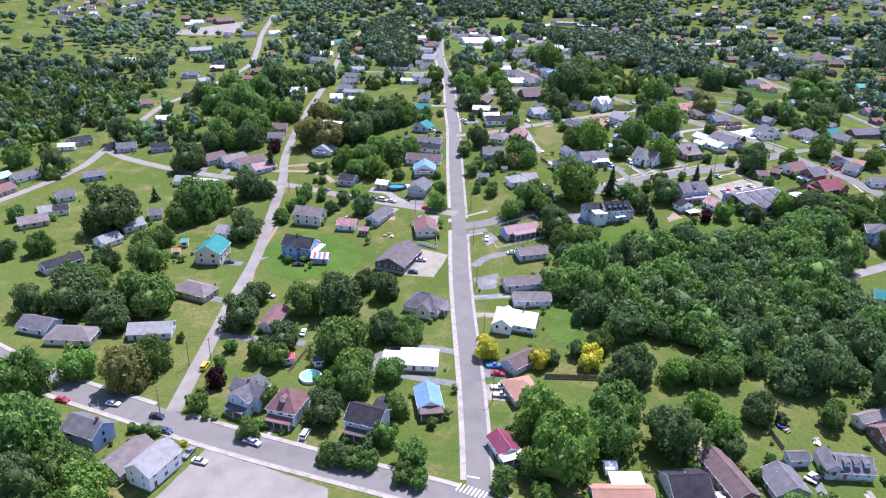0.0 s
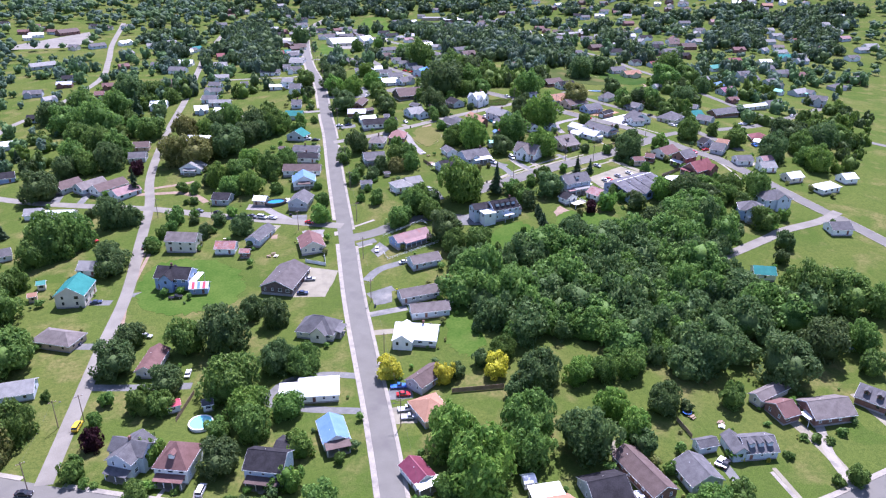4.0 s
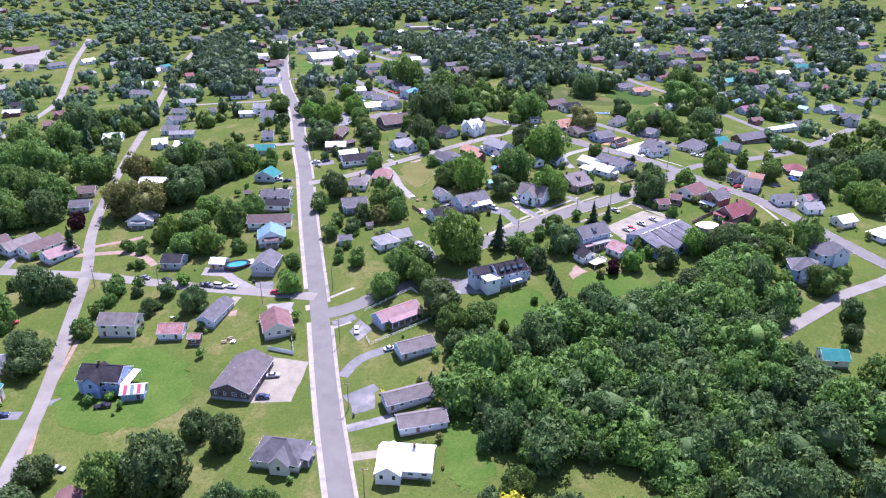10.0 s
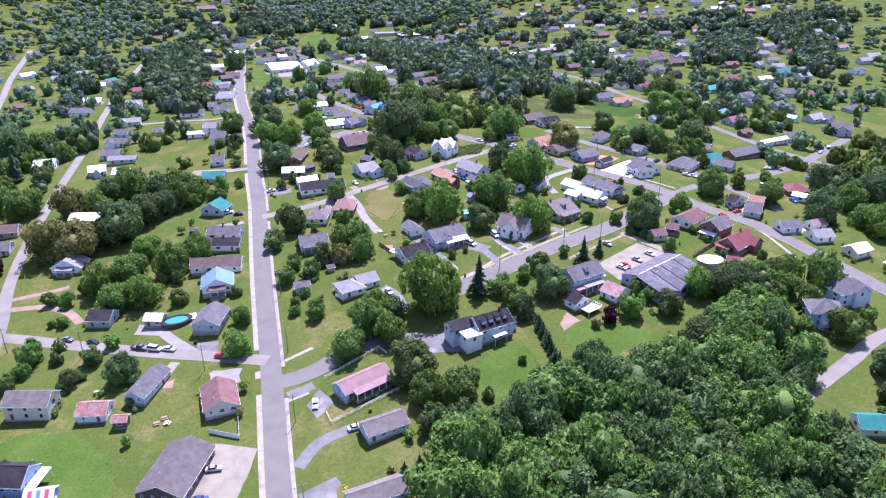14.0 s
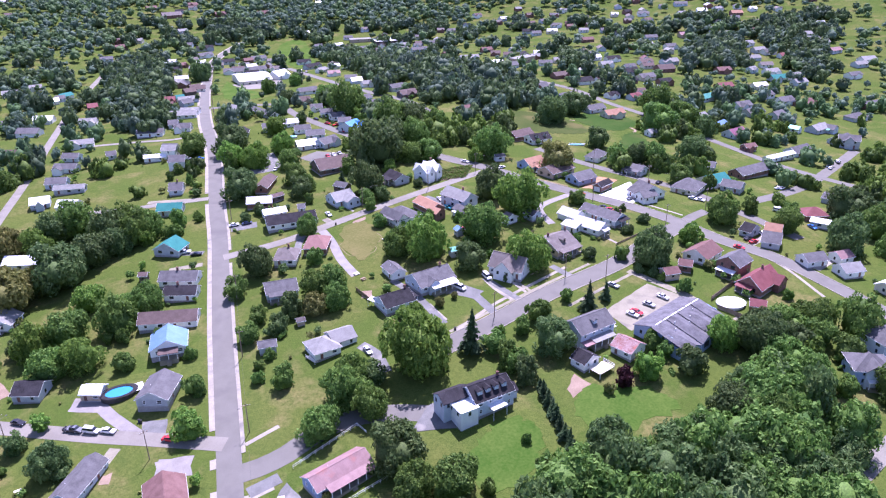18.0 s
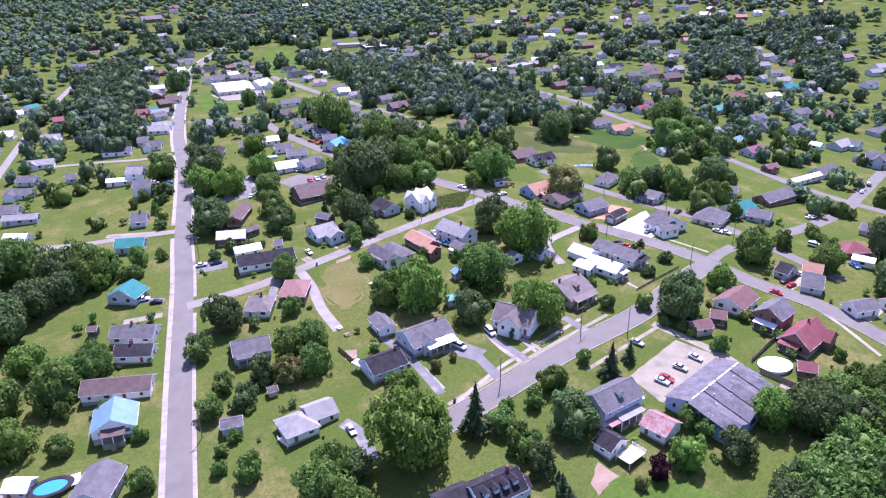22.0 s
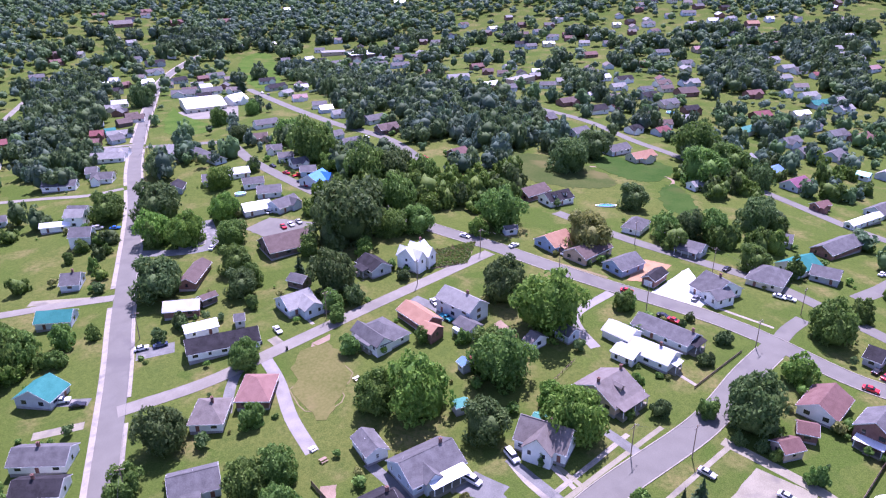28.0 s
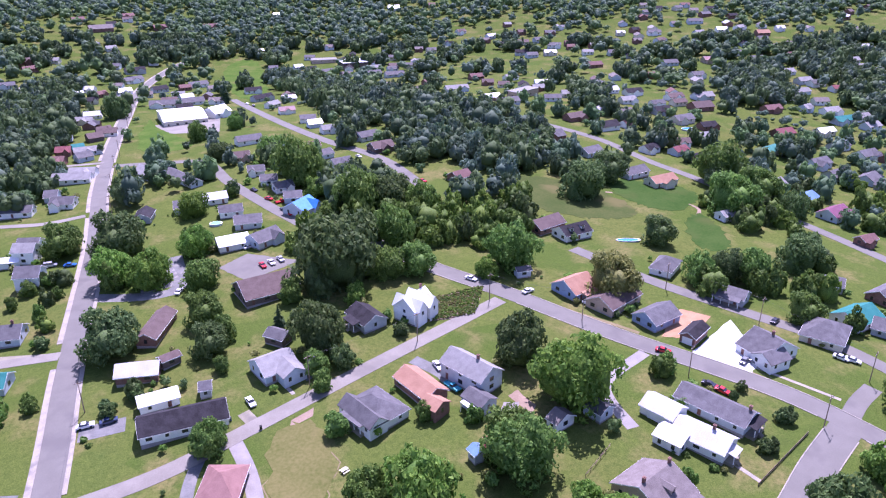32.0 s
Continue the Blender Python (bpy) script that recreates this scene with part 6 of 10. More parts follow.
house(141.6, 213.7, 2, 5.2, 3.3, rc="grey", wc="paleblue", name="shed", label="small pale blue garden shed", vents=0, near=1)
house(187.2, 86.4, 31, 13.0, 10.2, roof="gable", rc="redbrown", wc="white", near=1)
house(192.6, 73.2, 28, 10.0, 9.2, floors=2, rc="grey", wc="brick", porches=(("w", 0, 7, 2.2, "white"),), near=1)
last = house(195.6, 61.6, 28, 15.0, 10.0, rc="red", wc="brick", floors=1, rise=4, chim=(0.3,), porches=(("w", -1, 6, 2.4, "red"),), near=1)
wing(last, 4.6, -3.6, 7.5, 6.5, 90, 3.0, rise=2.6, rc="red", wc="brick")
house(223.1, 92.0, -40, 7.2, 10.3, rc="grey", wc="grey", near=1)
house(219.7, 102.3, -63, 4.9, 8.3, rc="dark", wc="grey", near=1)
house(166.0, 74.7, 1, 5.8, 5.3, rc="redbrown", wc="tan", name="shed", label="brown shed beside a yard", vents=0, near=1)
house(175.2, 78.8, -35, 4.8, 5.3, rc="redbrown", wc="brick", name="garage", label="red-brown garage beside a yard", near=1)
house(185.6, 47.3, -34, 5.0, 5.3, rc="red", wc="brick", name="shed", label="red-roofed shed by a fence", vents=0, near=1)
metal_hall(139.3, 37.7, 11.2, 28.6)
last = house(120.0, 46.6, 20, 15.0, 9.6, floors=2, tall=2.6, rc="grey", wc="paleblue", porches=(("s", 1, 9, 2.8, "light"),), dormers=1, near=2)
wing(last, -5.6, -6.2, 4.2, 3.2, 0, 2.6, roof="canopy", rc="pink", rise=1.5)
wing(last, 8.6, -1.0, 3.2, 5.0, 0, 2.5, roof="canopy", rc="white", rise=1.0)
house(129.6, 35.6, -60, 7.6, 8.2, rc="rust", wc="white", name="garage", label="white garage with a rusty red metal roof", near=2)
house(113.4, 33.2, -64, 5.6, 7.0, rc="dark", wc="white", name="shed", label="small cabin with a dark roof beside a deck", near=2)
house(-95.1, 236.6, 9, 8.9, 8.3, rc="white", wc="paleblue", near=1)
house(-79.1, 225.5, -13, 9.8, 8.3, rc="white", wc="white", near=1)
house(-83.9, 251.6, -4, 15.3, 5.3, rc="light", wc="grey", near=1)
house(-93.0, 264.9, -6, 10.5, 8.3, rc="grey", wc="paleblue", near=1)
house(-93.6, 290.3, -14, 12.7, 7.3, rc="grey", wc="white", near=1)
house(-95.2, 311.8, -14, 9.6, 7.3, rc="grey", wc="paleblue", near=1)
house(-96.1, 342.5, 6, 15.1, 7.3, rc="light", wc="white", near=1)
house(-71.7, 304.7, 12, 5.3, 6.3, rc="grey", wc="paleblue", near=1)
house(-54.1, 347.5, -6, 16.2, 7.3, rc="grey", wc="white", near=1)
house(-36.0, 288.5, -12, 8.0, 7.3, floors=2, rc="light", wc="white", near=1)
house(-44.4, 286.0, 0, 12.0, 4.3, rc="white", wc="white", name="garage", label="long low white carport roof", near=1)
house(-34.3, 400.4, -8, 15.4, 8.3, rc="light", wc="white", near=0)
house(-33.8, 350.6, -8, 10.2, 8.3, rc="grey", wc="white", near=1)
house(-38.5, 450.2, 11, 14.7, 7.3, rc="light", wc="paleblue", near=0)
house(-52.7, 456.4, -1, 8.2, 8.3, rc="red", wc="brick", near=0)
house(-34.5, 500.0, 3, 12.0, 8.3, rc="brown", wc="white", near=0)
house(-139.2, 393.0, -15, 15.0, 9.3, rc="grey", wc="white", near=0)
house(-136.7, 337.7, -10, 11.3, 8.3, rc="brown", wc="tan", near=1)
house(-139.0, 431.0, -6, 13.7, 8.3, rc="white", wc="white", near=0)
house(-103.3, 404.5, -1, 11.7, 8.3, rc="light", wc="white", near=0)
house(-111.1, 461.2, 17, 7.2, 8.3, rc="red", wc="brick", near=0)
house(-85.6, 166.2, -11, 14.0, 8.3, rc="white", wc="white", near=1)
house(-150.8, 494.5, 8, 7.9, 7.3, rc="teal", wc="white", near=0)
house(-145.5, 511.5, 14, 7.3, 7.3, rc="grey", wc="paleblue", near=0)
house(-164.9, 426.7, -10, 9.0, 8.3, rc="grey", wc="paleblue", near=0)
house(-141.2, 702.6, 17, 12.8, 8.3, rc="grey", wc="paleblue", near=0)
house(-191.7, 547.3, 14, 15.7, 8.3, rc="light", wc="white", near=0)
house(-177.9, 567.3, 14, 10.2, 8.3, rc="light", wc="white", near=0)
house(-148.0, 108.0, 49, 13.2, 9.7, rc="brown", wc="grey", near=1)
house(-135.2, 105.1, 49, 15.4, 9.5, rc="taupe", wc="paleblue", near=1)
house(-124.4, 101.3, 49, 17.9, 9.3, rc="brown", wc="white", near=1)
house(-113.8, 91.7, 47, 14.0, 8.6, rc="pink", wc="paleblue", near=1)
house(-82.2, 118.4, 79, 9.3, 12.2, rc="light", wc="white", porches=(("w", 0, 7, 2.4, "light"),), near=1)
house(-59.9, 70.4, -14, 8.7, 8.3, rc="dark", wc="grey", near=1)
house(-118.7, 145.7, 1, 9.5, 8.3, rc="grey", wc="grey", near=1)
house(-120.7, 165.0, 2, 9.2, 8.3, rc="brown", wc="tan", near=1)
house(-139.0, 67.1, -3, 13.5, 7.3, rc="white", wc="white", near=1)
house(-153.6, 72.0, 4, 7.5, 7.3, rc="light", wc="white", near=1)
house(-240.5, 328.4, 7, 13.5, 8.3, rc="grey", wc="grey", near=0)
house(-303.4, 623.4, 47, 24.0, 11.3, rc="brown", wc="brick", label="long brick school building", near=0)
house(-330.2, 602.3, 24, 15.0, 7.3, rc="white", wc="white", near=0)
house(-250.9, 548.3, 39, 16.5, 8.3, rc="grey", wc="paleblue", near=0)
house(-226.9, 567.3, 52, 14.0, 7.3, rc="white", wc="white", near=0)
house(-208.3, 500.9, 55, 11.2, 7.3, rc="light", wc="paleblue", near=0)
house(-148.5, 501.3, 19, 7.9, 7.3, rc="white", wc="white", near=0)
house(-143.7, 521.2, 48, 10.9, 7.3, rc="teal", wc="white", near=0)
house(-195.2, 429.2, 33, 8.9, 7.3, rc="redbrown", wc="brick", near=0)
house(-186.3, 341.1, 16, 8.7, 7.3, rc="redbrown", wc="brick", near=0)
house(-185.0, 311.2, 11, 6.6, 7.3, rc="redbrown", wc="brick", near=1)
house(-229.2, 381.4, 16, 11.0, 8.3, rc="dark", wc="grey", near=0)
house(-129.0, 260.7, -1, 11.5, 9.3, rc="white", wc="white", near=1)
house(-247.5, 666.6, 53, 13.1, 8.3, rc="grey", wc="paleblue", near=0)
house(-135.7, 764.1, 34, 13.1, 8.3, rc="redbrown", wc="brick", near=0)
house(-246.0, 139.0, 45, 13.5, 8.3, rc="dark", wc="grey", near=1)
house(-248.7, 127.9, 17, 9.5, 5.3, rc="white", wc="white", near=1)
house(-210.3, 128.4, 23, 11.6, 8.3, rc="grey", wc="grey", near=1)
house(-188.9, 128.8, 22, 11.0, 8.3, rc="dark", wc="blue", near=1)
house(-245.5, 74.6, 61, 14.5, 7.3, rc="grey", wc="white", near=1)
house(-207.6, 78.4, 36, 10.6, 7.3, rc="grey", wc="blue", near=1)
house(-208.2, 46.6, 39, 8.9, 8.3, rc="grey", wc="paleblue", near=1)
house(-206.9, 25.3, 28, 5.8, 7.3, rc="light", wc="white", near=1)
house(-200.2, 27.7, 28, 6.9, 6.3, rc="dark", wc="white", near=1)
house(-206.2, 12.2, 37, 12.9, 8.3, rc="taupe", wc="tan", near=1)
house(-208.4, 189.0, 20, 12.5, 7.3, rc="white", wc="white", near=1)
house(-240.9, 185.3, 27, 8.0, 7.3, rc="grey", wc="paleblue", near=1)
house(-160.1, -6.6, 59, 9.7, 8.3, rc="light", wc="white", near=1)
house(-156.4, 11.0, 42, 10.2, 8.3, rc="light", wc="paleblue", near=1)
house(-150.8, 25.6, 24, 5.9, 7.3, rc="grey", wc="paleblue", near=1)
house(-272.2, 445.1, 37, 22.8, 9.3, rc="light", wc="grey", near=0)
house(-245.2, 53.0, 66, 9.3, 8.3, rc="redbrown", wc="tan", near=1)
house(-256.6, 71.6, 61, 6.9, 7.3, rc="green", wc="tan", near=1)
house(-239.9, 230.7, 35, 9.0, 8.3, rc="redbrown", wc="tan", near=1)
house(-220.8, 304.3, 44, 9.5, 7.3, rc="light", wc="paleblue", near=0)
house(-456.1, 548.7, 52, 23.5, 11.3, rc="grey", wc="grey", near=0)
house(244.5, 49.2, 14, 9.3, 7.3, rc="white", wc="cream", near=1)
house(255.2, 35.3, 18, 13.3, 8.3, roof="hip", rc="white", wc="white", label="broad low white-roofed building", near=1)
house(276.5, 48.0, 9, 8.3, 7.3, rc="white", wc="white", near=1)
east_a = house(197.0, 7.0, -22, 11.6, 10.3, roof="hip", floors=2, rc="grey", wc="blue", porches=(("s", 2, 8, 2.5, "white"),), near=1)
wing(east_a, 0, -2.2, 8, 5.5, 90, 5.9, 2.2, "paleblue", "grey")
east_b = house(214.7, 18.4, 4, 14.1, 10.3, roof="hip", floors=2, rc="grey", wc="paleblue", near=1)
wing(east_b, 1.5, -2.2, 8, 5.5, 90, 5.9, 2.2, "paleblue", "grey")
house(232.2, -10.2, -4, 9.8, 8.3, rc="grey", wc="white", floors=1, near=1)
house(228.7, 73.9, 1, 9.3, 7.3, rc="grey", wc="white", near=1)
house(242.7, 74.1, 8, 6.8, 6.3, rc="pink", wc="white", near=1)
house(237.5, 63.7, 1, 8.8, 7.3, rc="light", wc="white", near=1)
house(261.8, 115.3, -14, 10.2, 9.3, roof="hip", rc="red", wc="brick", near=1)
# shed shapes stand in for two small tents, red and light blue
house(100.4, 130.0, -45, 3.0, 3.8, rc="cherry", wc="brown", near=1, name="shed", label="small gabled box in place of a red tent", vents=0)
house(96.8, 128.7, -74, 3.0, 3.3, rc="blue", wc="grey", near=1, name="shed", label="small gabled box in place of a blue tent", vents=0)
house(108.8, 99.8, -53, 3.1, 4.3, rc="green", wc="grey", name="shed", label="garden shed with a green metal roof", vents=0, near=2)
house(244.5, 152.6, -50, 9.7, 8.3, rc="grey", wc="grey", near=1)
house(257.8, 105.1, -49, 7.6, 4.3, rc="white", wc="white", name="garage", label="long low white-roofed carport", near=1)
house(286.2, 131.8, -59, 7.7, 7.3, rc="grey", wc="grey", near=1)
house(230.7, 101.2, -42, 6.6, 7.3, rc="tan", wc="tan", near=1)
house(376.0, 225.3, -36, 12.2, 8.3, floors=2, rc="grey", wc="grey", near=1)
house(364.1, 260.7, -64, 6.7, 5.3, rc="green", wc="white", near=0)
house(376.5, 285.1, -52, 10.3, 8.3, rc="grey", wc="grey", near=0)
house(389.7, 260.9, -61, 11.8, 8.3, rc="grey", wc="paleblue", porches=(("s", 0, 7, 2.4, "green"),), near=0)
house(250.9, 184.0, -42, 6.0, 7.3, rc="grey", wc="grey", near=1)
house(90.3, 111.9, 8, 3.7, 3.3, rc="green", wc="grey", name="shed", label="small garden shed with a green roof", vents=0, near=1)
house(-32.8, 134.1, -9, 3.0, 3.0, rc="brown", wc="brown", name="shed", label="small brown wooden garden shed", vents=0, near=1)
house(-124.0, -17.0, 15, 3.0, 3.0, rc="tan", wc="tan", name="shed", label="small tan wooden garden shed", vents=0, near=1)
house(-124.0, -6.8, 11, 3.0, 3.0, rc="green", wc="cream", name="shed", label="small cream shed with a green roof", vents=0, near=1)
house(49.2, -143.5, 5, 3.0, 3.0, rc="white", wc="white", name="shed", label="small white metal garden shed", vents=0, near=2)

# ---- houses further off ----
house(10.1, 532.2, 11, 28.8, 38.9, rc="white", wc="cream", tall=3.8, rise=2.5, label="long white-roofed hall beside a paved lot", name="hall", near=0)
house(34.2, 533.0, 42, 14.4, 13.3, rc="white", wc="white", tall=3.6, near=0)
house(-6.3, 598.4, -2, 21.7, 9.3, rc="grey", wc="white", near=0)
house(14.8, 602.4, 12, 16.8, 9.3, rc="grey", wc="white", near=0)
house(-15.9, 675.8, 30, 13.1, 8.3, rc="dark", wc="grey", near=0)
house(3.1, 380.8, -49, 18.5, 10.3, rc="light", wc="paleblue", near=1)
house(19.0, 366.1, 120, 27.6, 6.4, rc="grey", wc="paleblue", near=1)
house(33.4, 326.6, 11, 12.9, 7.3, rc="zinc", wc="white", near=1)
house(22.7, 320.2, 1, 10.6, 8.3, rc="grey", wc="paleblue", near=1)
house(41.6, 306.9, 4, 9.7, 7.3, rc="grey", wc="white", near=1)
house(48.5, 291.0, -0, 10.9, 8.3, rc="grey", wc="paleblue", near=1)
house(53.9, 270.9, 37, 12.4, 9.3, rc="grey", wc="paleblue", near=1)
house(41.8, 270.7, 13, 11.9, 8.3, rc="white", wc="white", near=1)
house(5.0, 315.7, 83, 10.3, 6.9, rc="dark", wc="grey", near=1)
house(71.6, 300.1, 49, 11.8, 11.3, rc="brightblue", wc="paleblue", near=1)
house(54.9, 363.7, -2, 8.1, 7.3, rc="grey", wc="white", near=1)
house(60.1, 345.1, -2, 7.8, 7.3, rc="grey", wc="white", near=1)
house(65.9, 331.6, 15, 8.7, 7.3, rc="grey", wc="white", near=1)
house(69.2, 315.5, -3, 7.8, 7.3, rc="grey", wc="paleblue", near=1)
house(53.1, 431.7, 17, 15.0, 8.3, rc="grey", wc="white", near=0)
house(47.9, 393.8, 8, 9.0, 8.3, rc="brown", wc="tan", near=1)
house(82.0, 517.8, 8, 10.9, 7.3, rc="pink", wc="white", near=0)
house(92.8, 477.5, -1, 10.2, 7.3, rc="grey", wc="white", near=0)
house(95.2, 459.6, 10, 8.8, 7.3, rc="white", wc="paleblue", near=0)
house(101.1, 439.3, 11, 8.3, 7.3, rc="light", wc="white", near=0)
house(109.8, 411.4, 27, 11.5, 8.3, rc="dark", wc="grey", near=0)
house(121.0, 413.3, 23, 12.7, 8.3, rc="grey", wc="white", near=0)
house(124.0, 386.0, 19, 12.8, 9.3, rc="brown", wc="brown", near=1)
house(86.9, 400.6, 8, 9.1, 7.3, rc="redbrown", wc="white", near=1)
house(91.9, 381.8, 25, 7.8, 7.3, rc="grey", wc="paleblue", near=1)
house(97.7, 360.7, 19, 10.3, 8.3, rc="grey", wc="white", near=1)
house(62.5, 643.5, 11, 13.9, 8.3, rc="dark", wc="white", near=0)
house(68.1, 595.1, 32, 17.3, 8.3, rc="dark", wc="grey", near=0)
house(74.0, 552.0, 41, 10.2, 7.3, rc="light", wc="white", near=0)
house(166.5, 751.9, 6, 26.0, 24.3, floors=2, roof="flat", rc="white", wc="brown", label="broad two-storey brick building with a white flat roof", near=0)
house(140.7, 781.9, -2, 26.0, 13.3, roof="flat", rc="light", wc="tan", near=0)
house(15.9, 692.4, 21, 16.6, 8.3, rc="grey", wc="white", near=0)
house(177.6, 695.0, 16, 13.5, 8.3, rc="grey", wc="paleblue", near=0)
house(194.0, 677.9, 8, 18.4, 8.3, rc="grey", wc="paleblue", near=0)
house(182.4, 512.9, 22, 15.0, 8.3, rc="dark", wc="grey", near=0)
house(211.6, 604.9, 18, 16.3, 8.3, rc="redbrown", wc="brick", near=0)
house(-36.8, 391.3, -5, 18.1, 8.3, rc="light", wc="white", near=1)
house(-41.3, 364.1, -1, 5.7, 8.3, rc="grey", wc="paleblue", near=1)
house(-40.6, 488.2, 25, 9.2, 8.3, rc="brown", wc="brown", near=0)
house(-37.7, 507.2, 25, 8.9, 8.3, rc="brown", wc="brown", near=0)
house(-38.9, 436.9, 30, 8.5, 8.3, rc="grey", wc="paleblue", near=0)
house(-52.4, 431.5, -7, 9.9, 9.3, rc="redbrown", wc="brick", near=0)
house(-45.7, 460.9, 17, 6.6, 7.3, rc="teal", wc="white", near=0)
house(-44.4, 670.2, 30, 12.5, 7.3, rc="white", wc="white", near=0)
house(-41.9, 721.0, 36, 17.3, 8.3, rc="grey", wc="white", near=0)
house(-43.7, 760.1, 18, 18.4, 9.3, rc="dark", wc="grey", near=0)
house(-37.2, 299.9, -12, 8.3, 9.3, rc="grey", wc="white", near=1)
house(-57.3, 400.7, 2, 5.9, 7.3, rc="redbrown", wc="white", near=0)
house(-79.6, 663.2, 21, 8.7, 7.3, rc="white", wc="white", near=0)
house(-61.8, 660.9, 41, 9.8, 7.3, rc="redbrown", wc="brick", near=0)
house(-110.7, 653.8, 27, 9.2, 8.3, rc="grey", wc="paleblue", near=0)
house(-143.7, 794.2, 28, 16.2, 9.3, rc="brown", wc="brick", near=0)
house(-150.6, 813.7, 29, 9.7, 8.3, rc="dark", wc="brick", near=0)
house(-122.4, 967.4, 24, 14.0, 9.3, rc="redbrown", wc="brick", near=0)
house(-69.1, 987.0, 24, 12.9, 9.3, rc="redbrown", wc="brick", near=0)
house(-29.1, 934.4, 16, 16.4, 9.3, rc="redbrown", wc="brick", near=0)
house(26.2, 932.8, 12, 16.9, 11.3, rc="redbrown", wc="brick", near=0)
house(-93.2, 928.3, 17, 25.4, 13.3, rc="taupe", wc="brick", near=0)
house(-74.4, 847.5, 25, 10.9, 8.3, rc="light", wc="paleblue", near=0)
house(108.3, 971.6, 6, 11.2, 11.3, rc="white", wc="white", near=0)
house(255.7, 964.5, -8, 14.1, 11.3, rc="white", wc="white", near=0)
house(259.5, 514.3, 31, 26.0, 10.3, roof="flat", rc="light", wc="tan", tall=4.5, label="long tan block of a building with a pale flat roof", near=0)
house(230.8, 506.1, 15, 13.8, 7.3, rc="white", wc="tan", near=0)
house(237.8, 487.1, 7, 14.6, 8.3, rc="grey", wc="paleblue", near=0)
house(200.9, 436.1, 13, 9.4, 7.3, rc="light", wc="white", near=0)
house(215.6, 423.8, 9, 15.0, 8.3, rc="redbrown", wc="brick", near=0)
house(228.2, 388.0, 14, 14.4, 10.3, rc="grey", wc="brick", near=0)
house(263.8, 431.5, 16, 13.7, 8.3, rc="brown", wc="brick", near=0)
house(274.9, 407.0, 13, 14.2, 9.3, rc="dark", wc="white", near=0)
house(237.3, 354.2, 21, 12.2, 8.3, rc="grey", wc="paleblue", near=1)
house(243.2, 316.3, 19, 15.2, 8.3, rc="grey", wc="paleblue", near=1)
house(250.9, 302.1, 15, 15.4, 8.3, rc="tan", wc="cream", near=1)
house(343.9, 498.0, 6, 14.2, 8.3, rc="dark", wc="white", near=0)
house(334.1, 440.7, 10, 12.7, 9.3, rc="dark", wc="grey", near=0)
house(336.6, 417.8, 13, 15.0, 9.3, rc="grey", wc="cream", near=0)
house(371.0, 448.2, 3, 15.6, 11.3, rc="brown", wc="brick", near=0)
house(390.8, 475.5, 2, 15.6, 9.3, rc="light", wc="paleblue", near=0)
house(367.3, 477.4, 9, 13.3, 8.3, rc="brown", wc="white", near=0)
house(297.8, 337.9, 18, 14.4, 9.3, rc="dark", wc="brick", near=0)
house(308.4, 330.7, 15, 12.5, 8.3, rc="grey", wc="grey", near=0)
house(292.6, 352.1, 20, 10.7, 7.3, rc="red", wc="paleblue", near=0)
house(350.7, 347.9, 22, 13.9, 8.3, rc="green", wc="white", near=0)
house(388.0, 381.1, 6, 13.5, 9.3, rc="red", wc="brick", near=0)
house(421.3, 435.0, 5, 13.6, 8.3, rc="redbrown", wc="brick", near=0)
house(420.5, 380.6, 5, 13.1, 7.3, rc="white", wc="cream", near=0)
house(406.4, 352.4, 12, 12.9, 8.3, rc="grey", wc="paleblue", near=0)
house(366.1, 323.8, 13, 13.3, 9.3, rc="grey", wc="paleblue", near=0)
house(362.3, 304.6, 16, 15.6, 9.3, rc="grey", wc="grey", near=0)
house(410.8, 334.9, 12, 14.1, 9.3, rc="grey", wc="white", near=0)
house(453.7, 401.9, 6, 15.4, 8.3, rc="teal", wc="paleblue", near=0)
house(471.9, 405.0, 7, 14.2, 8.3, rc="light", wc="white", near=0)
house(461.9, 422.6, 3, 13.5, 8.3, rc="light", wc="white", near=0)
house(476.4, 472.1, 7, 15.2, 8.3, rc="light", wc="paleblue", near=0)
house(511.1, 473.2, 5, 9.1, 7.3, rc="red", wc="white", near=0)
house(463.5, 386.3, 9, 12.7, 8.3, rc="light", wc="paleblue", near=0)
house(311.2, 250.3, 20, 13.2, 10.3, rc="purple", wc="paleblue", near=1)
house(310.6, 292.2, 19, 11.8, 8.3, rc="light", wc="white", near=1)
house(255.6, 253.4, 11, 9.9, 6.3, rc="light", wc="white", near=1)
house(167.2, 253.6, 23, 14.4, 9.3, rc="brown", wc="brick", near=1)
house(174.9, 244.0, 15, 13.2, 9.3, rc="dark", wc="white", dormers=2, near=1)
house(300.7, 220.5, 9, 8.1, 5.3, rc="redbrown", wc="brick", near=1)
house(374.7, 719.8, -19, 13.8, 8.3, rc="grey", wc="white", near=0)
house(334.8, 710.4, -15, 12.9, 8.3, rc="dark", wc="grey", near=0)
house(338.7, 692.2, -1, 11.4, 8.3, rc="grey", wc="paleblue", near=0)
house(369.4, 614.4, 4, 13.2, 8.3, rc="redbrown", wc="brick", near=0)
house(433.1, 591.2, -2, 13.6, 8.3, rc="grey", wc="paleblue", near=0)
house(471.9, 587.4, -3, 13.6, 8.3, rc="pink", wc="tan", near=0)
house(507.8, 599.5, -7, 12.9, 8.3, rc="grey", wc="white", near=0)
house(511.3, 574.0, -2, 13.2, 8.3, rc="grey", wc="grey", near=0)
house(428.7, 541.4, 7, 12.2, 8.3, rc="grey", wc="white", near=0)
house(396.3, 535.3, 9, 13.2, 8.3, rc="light", wc="white", near=0)
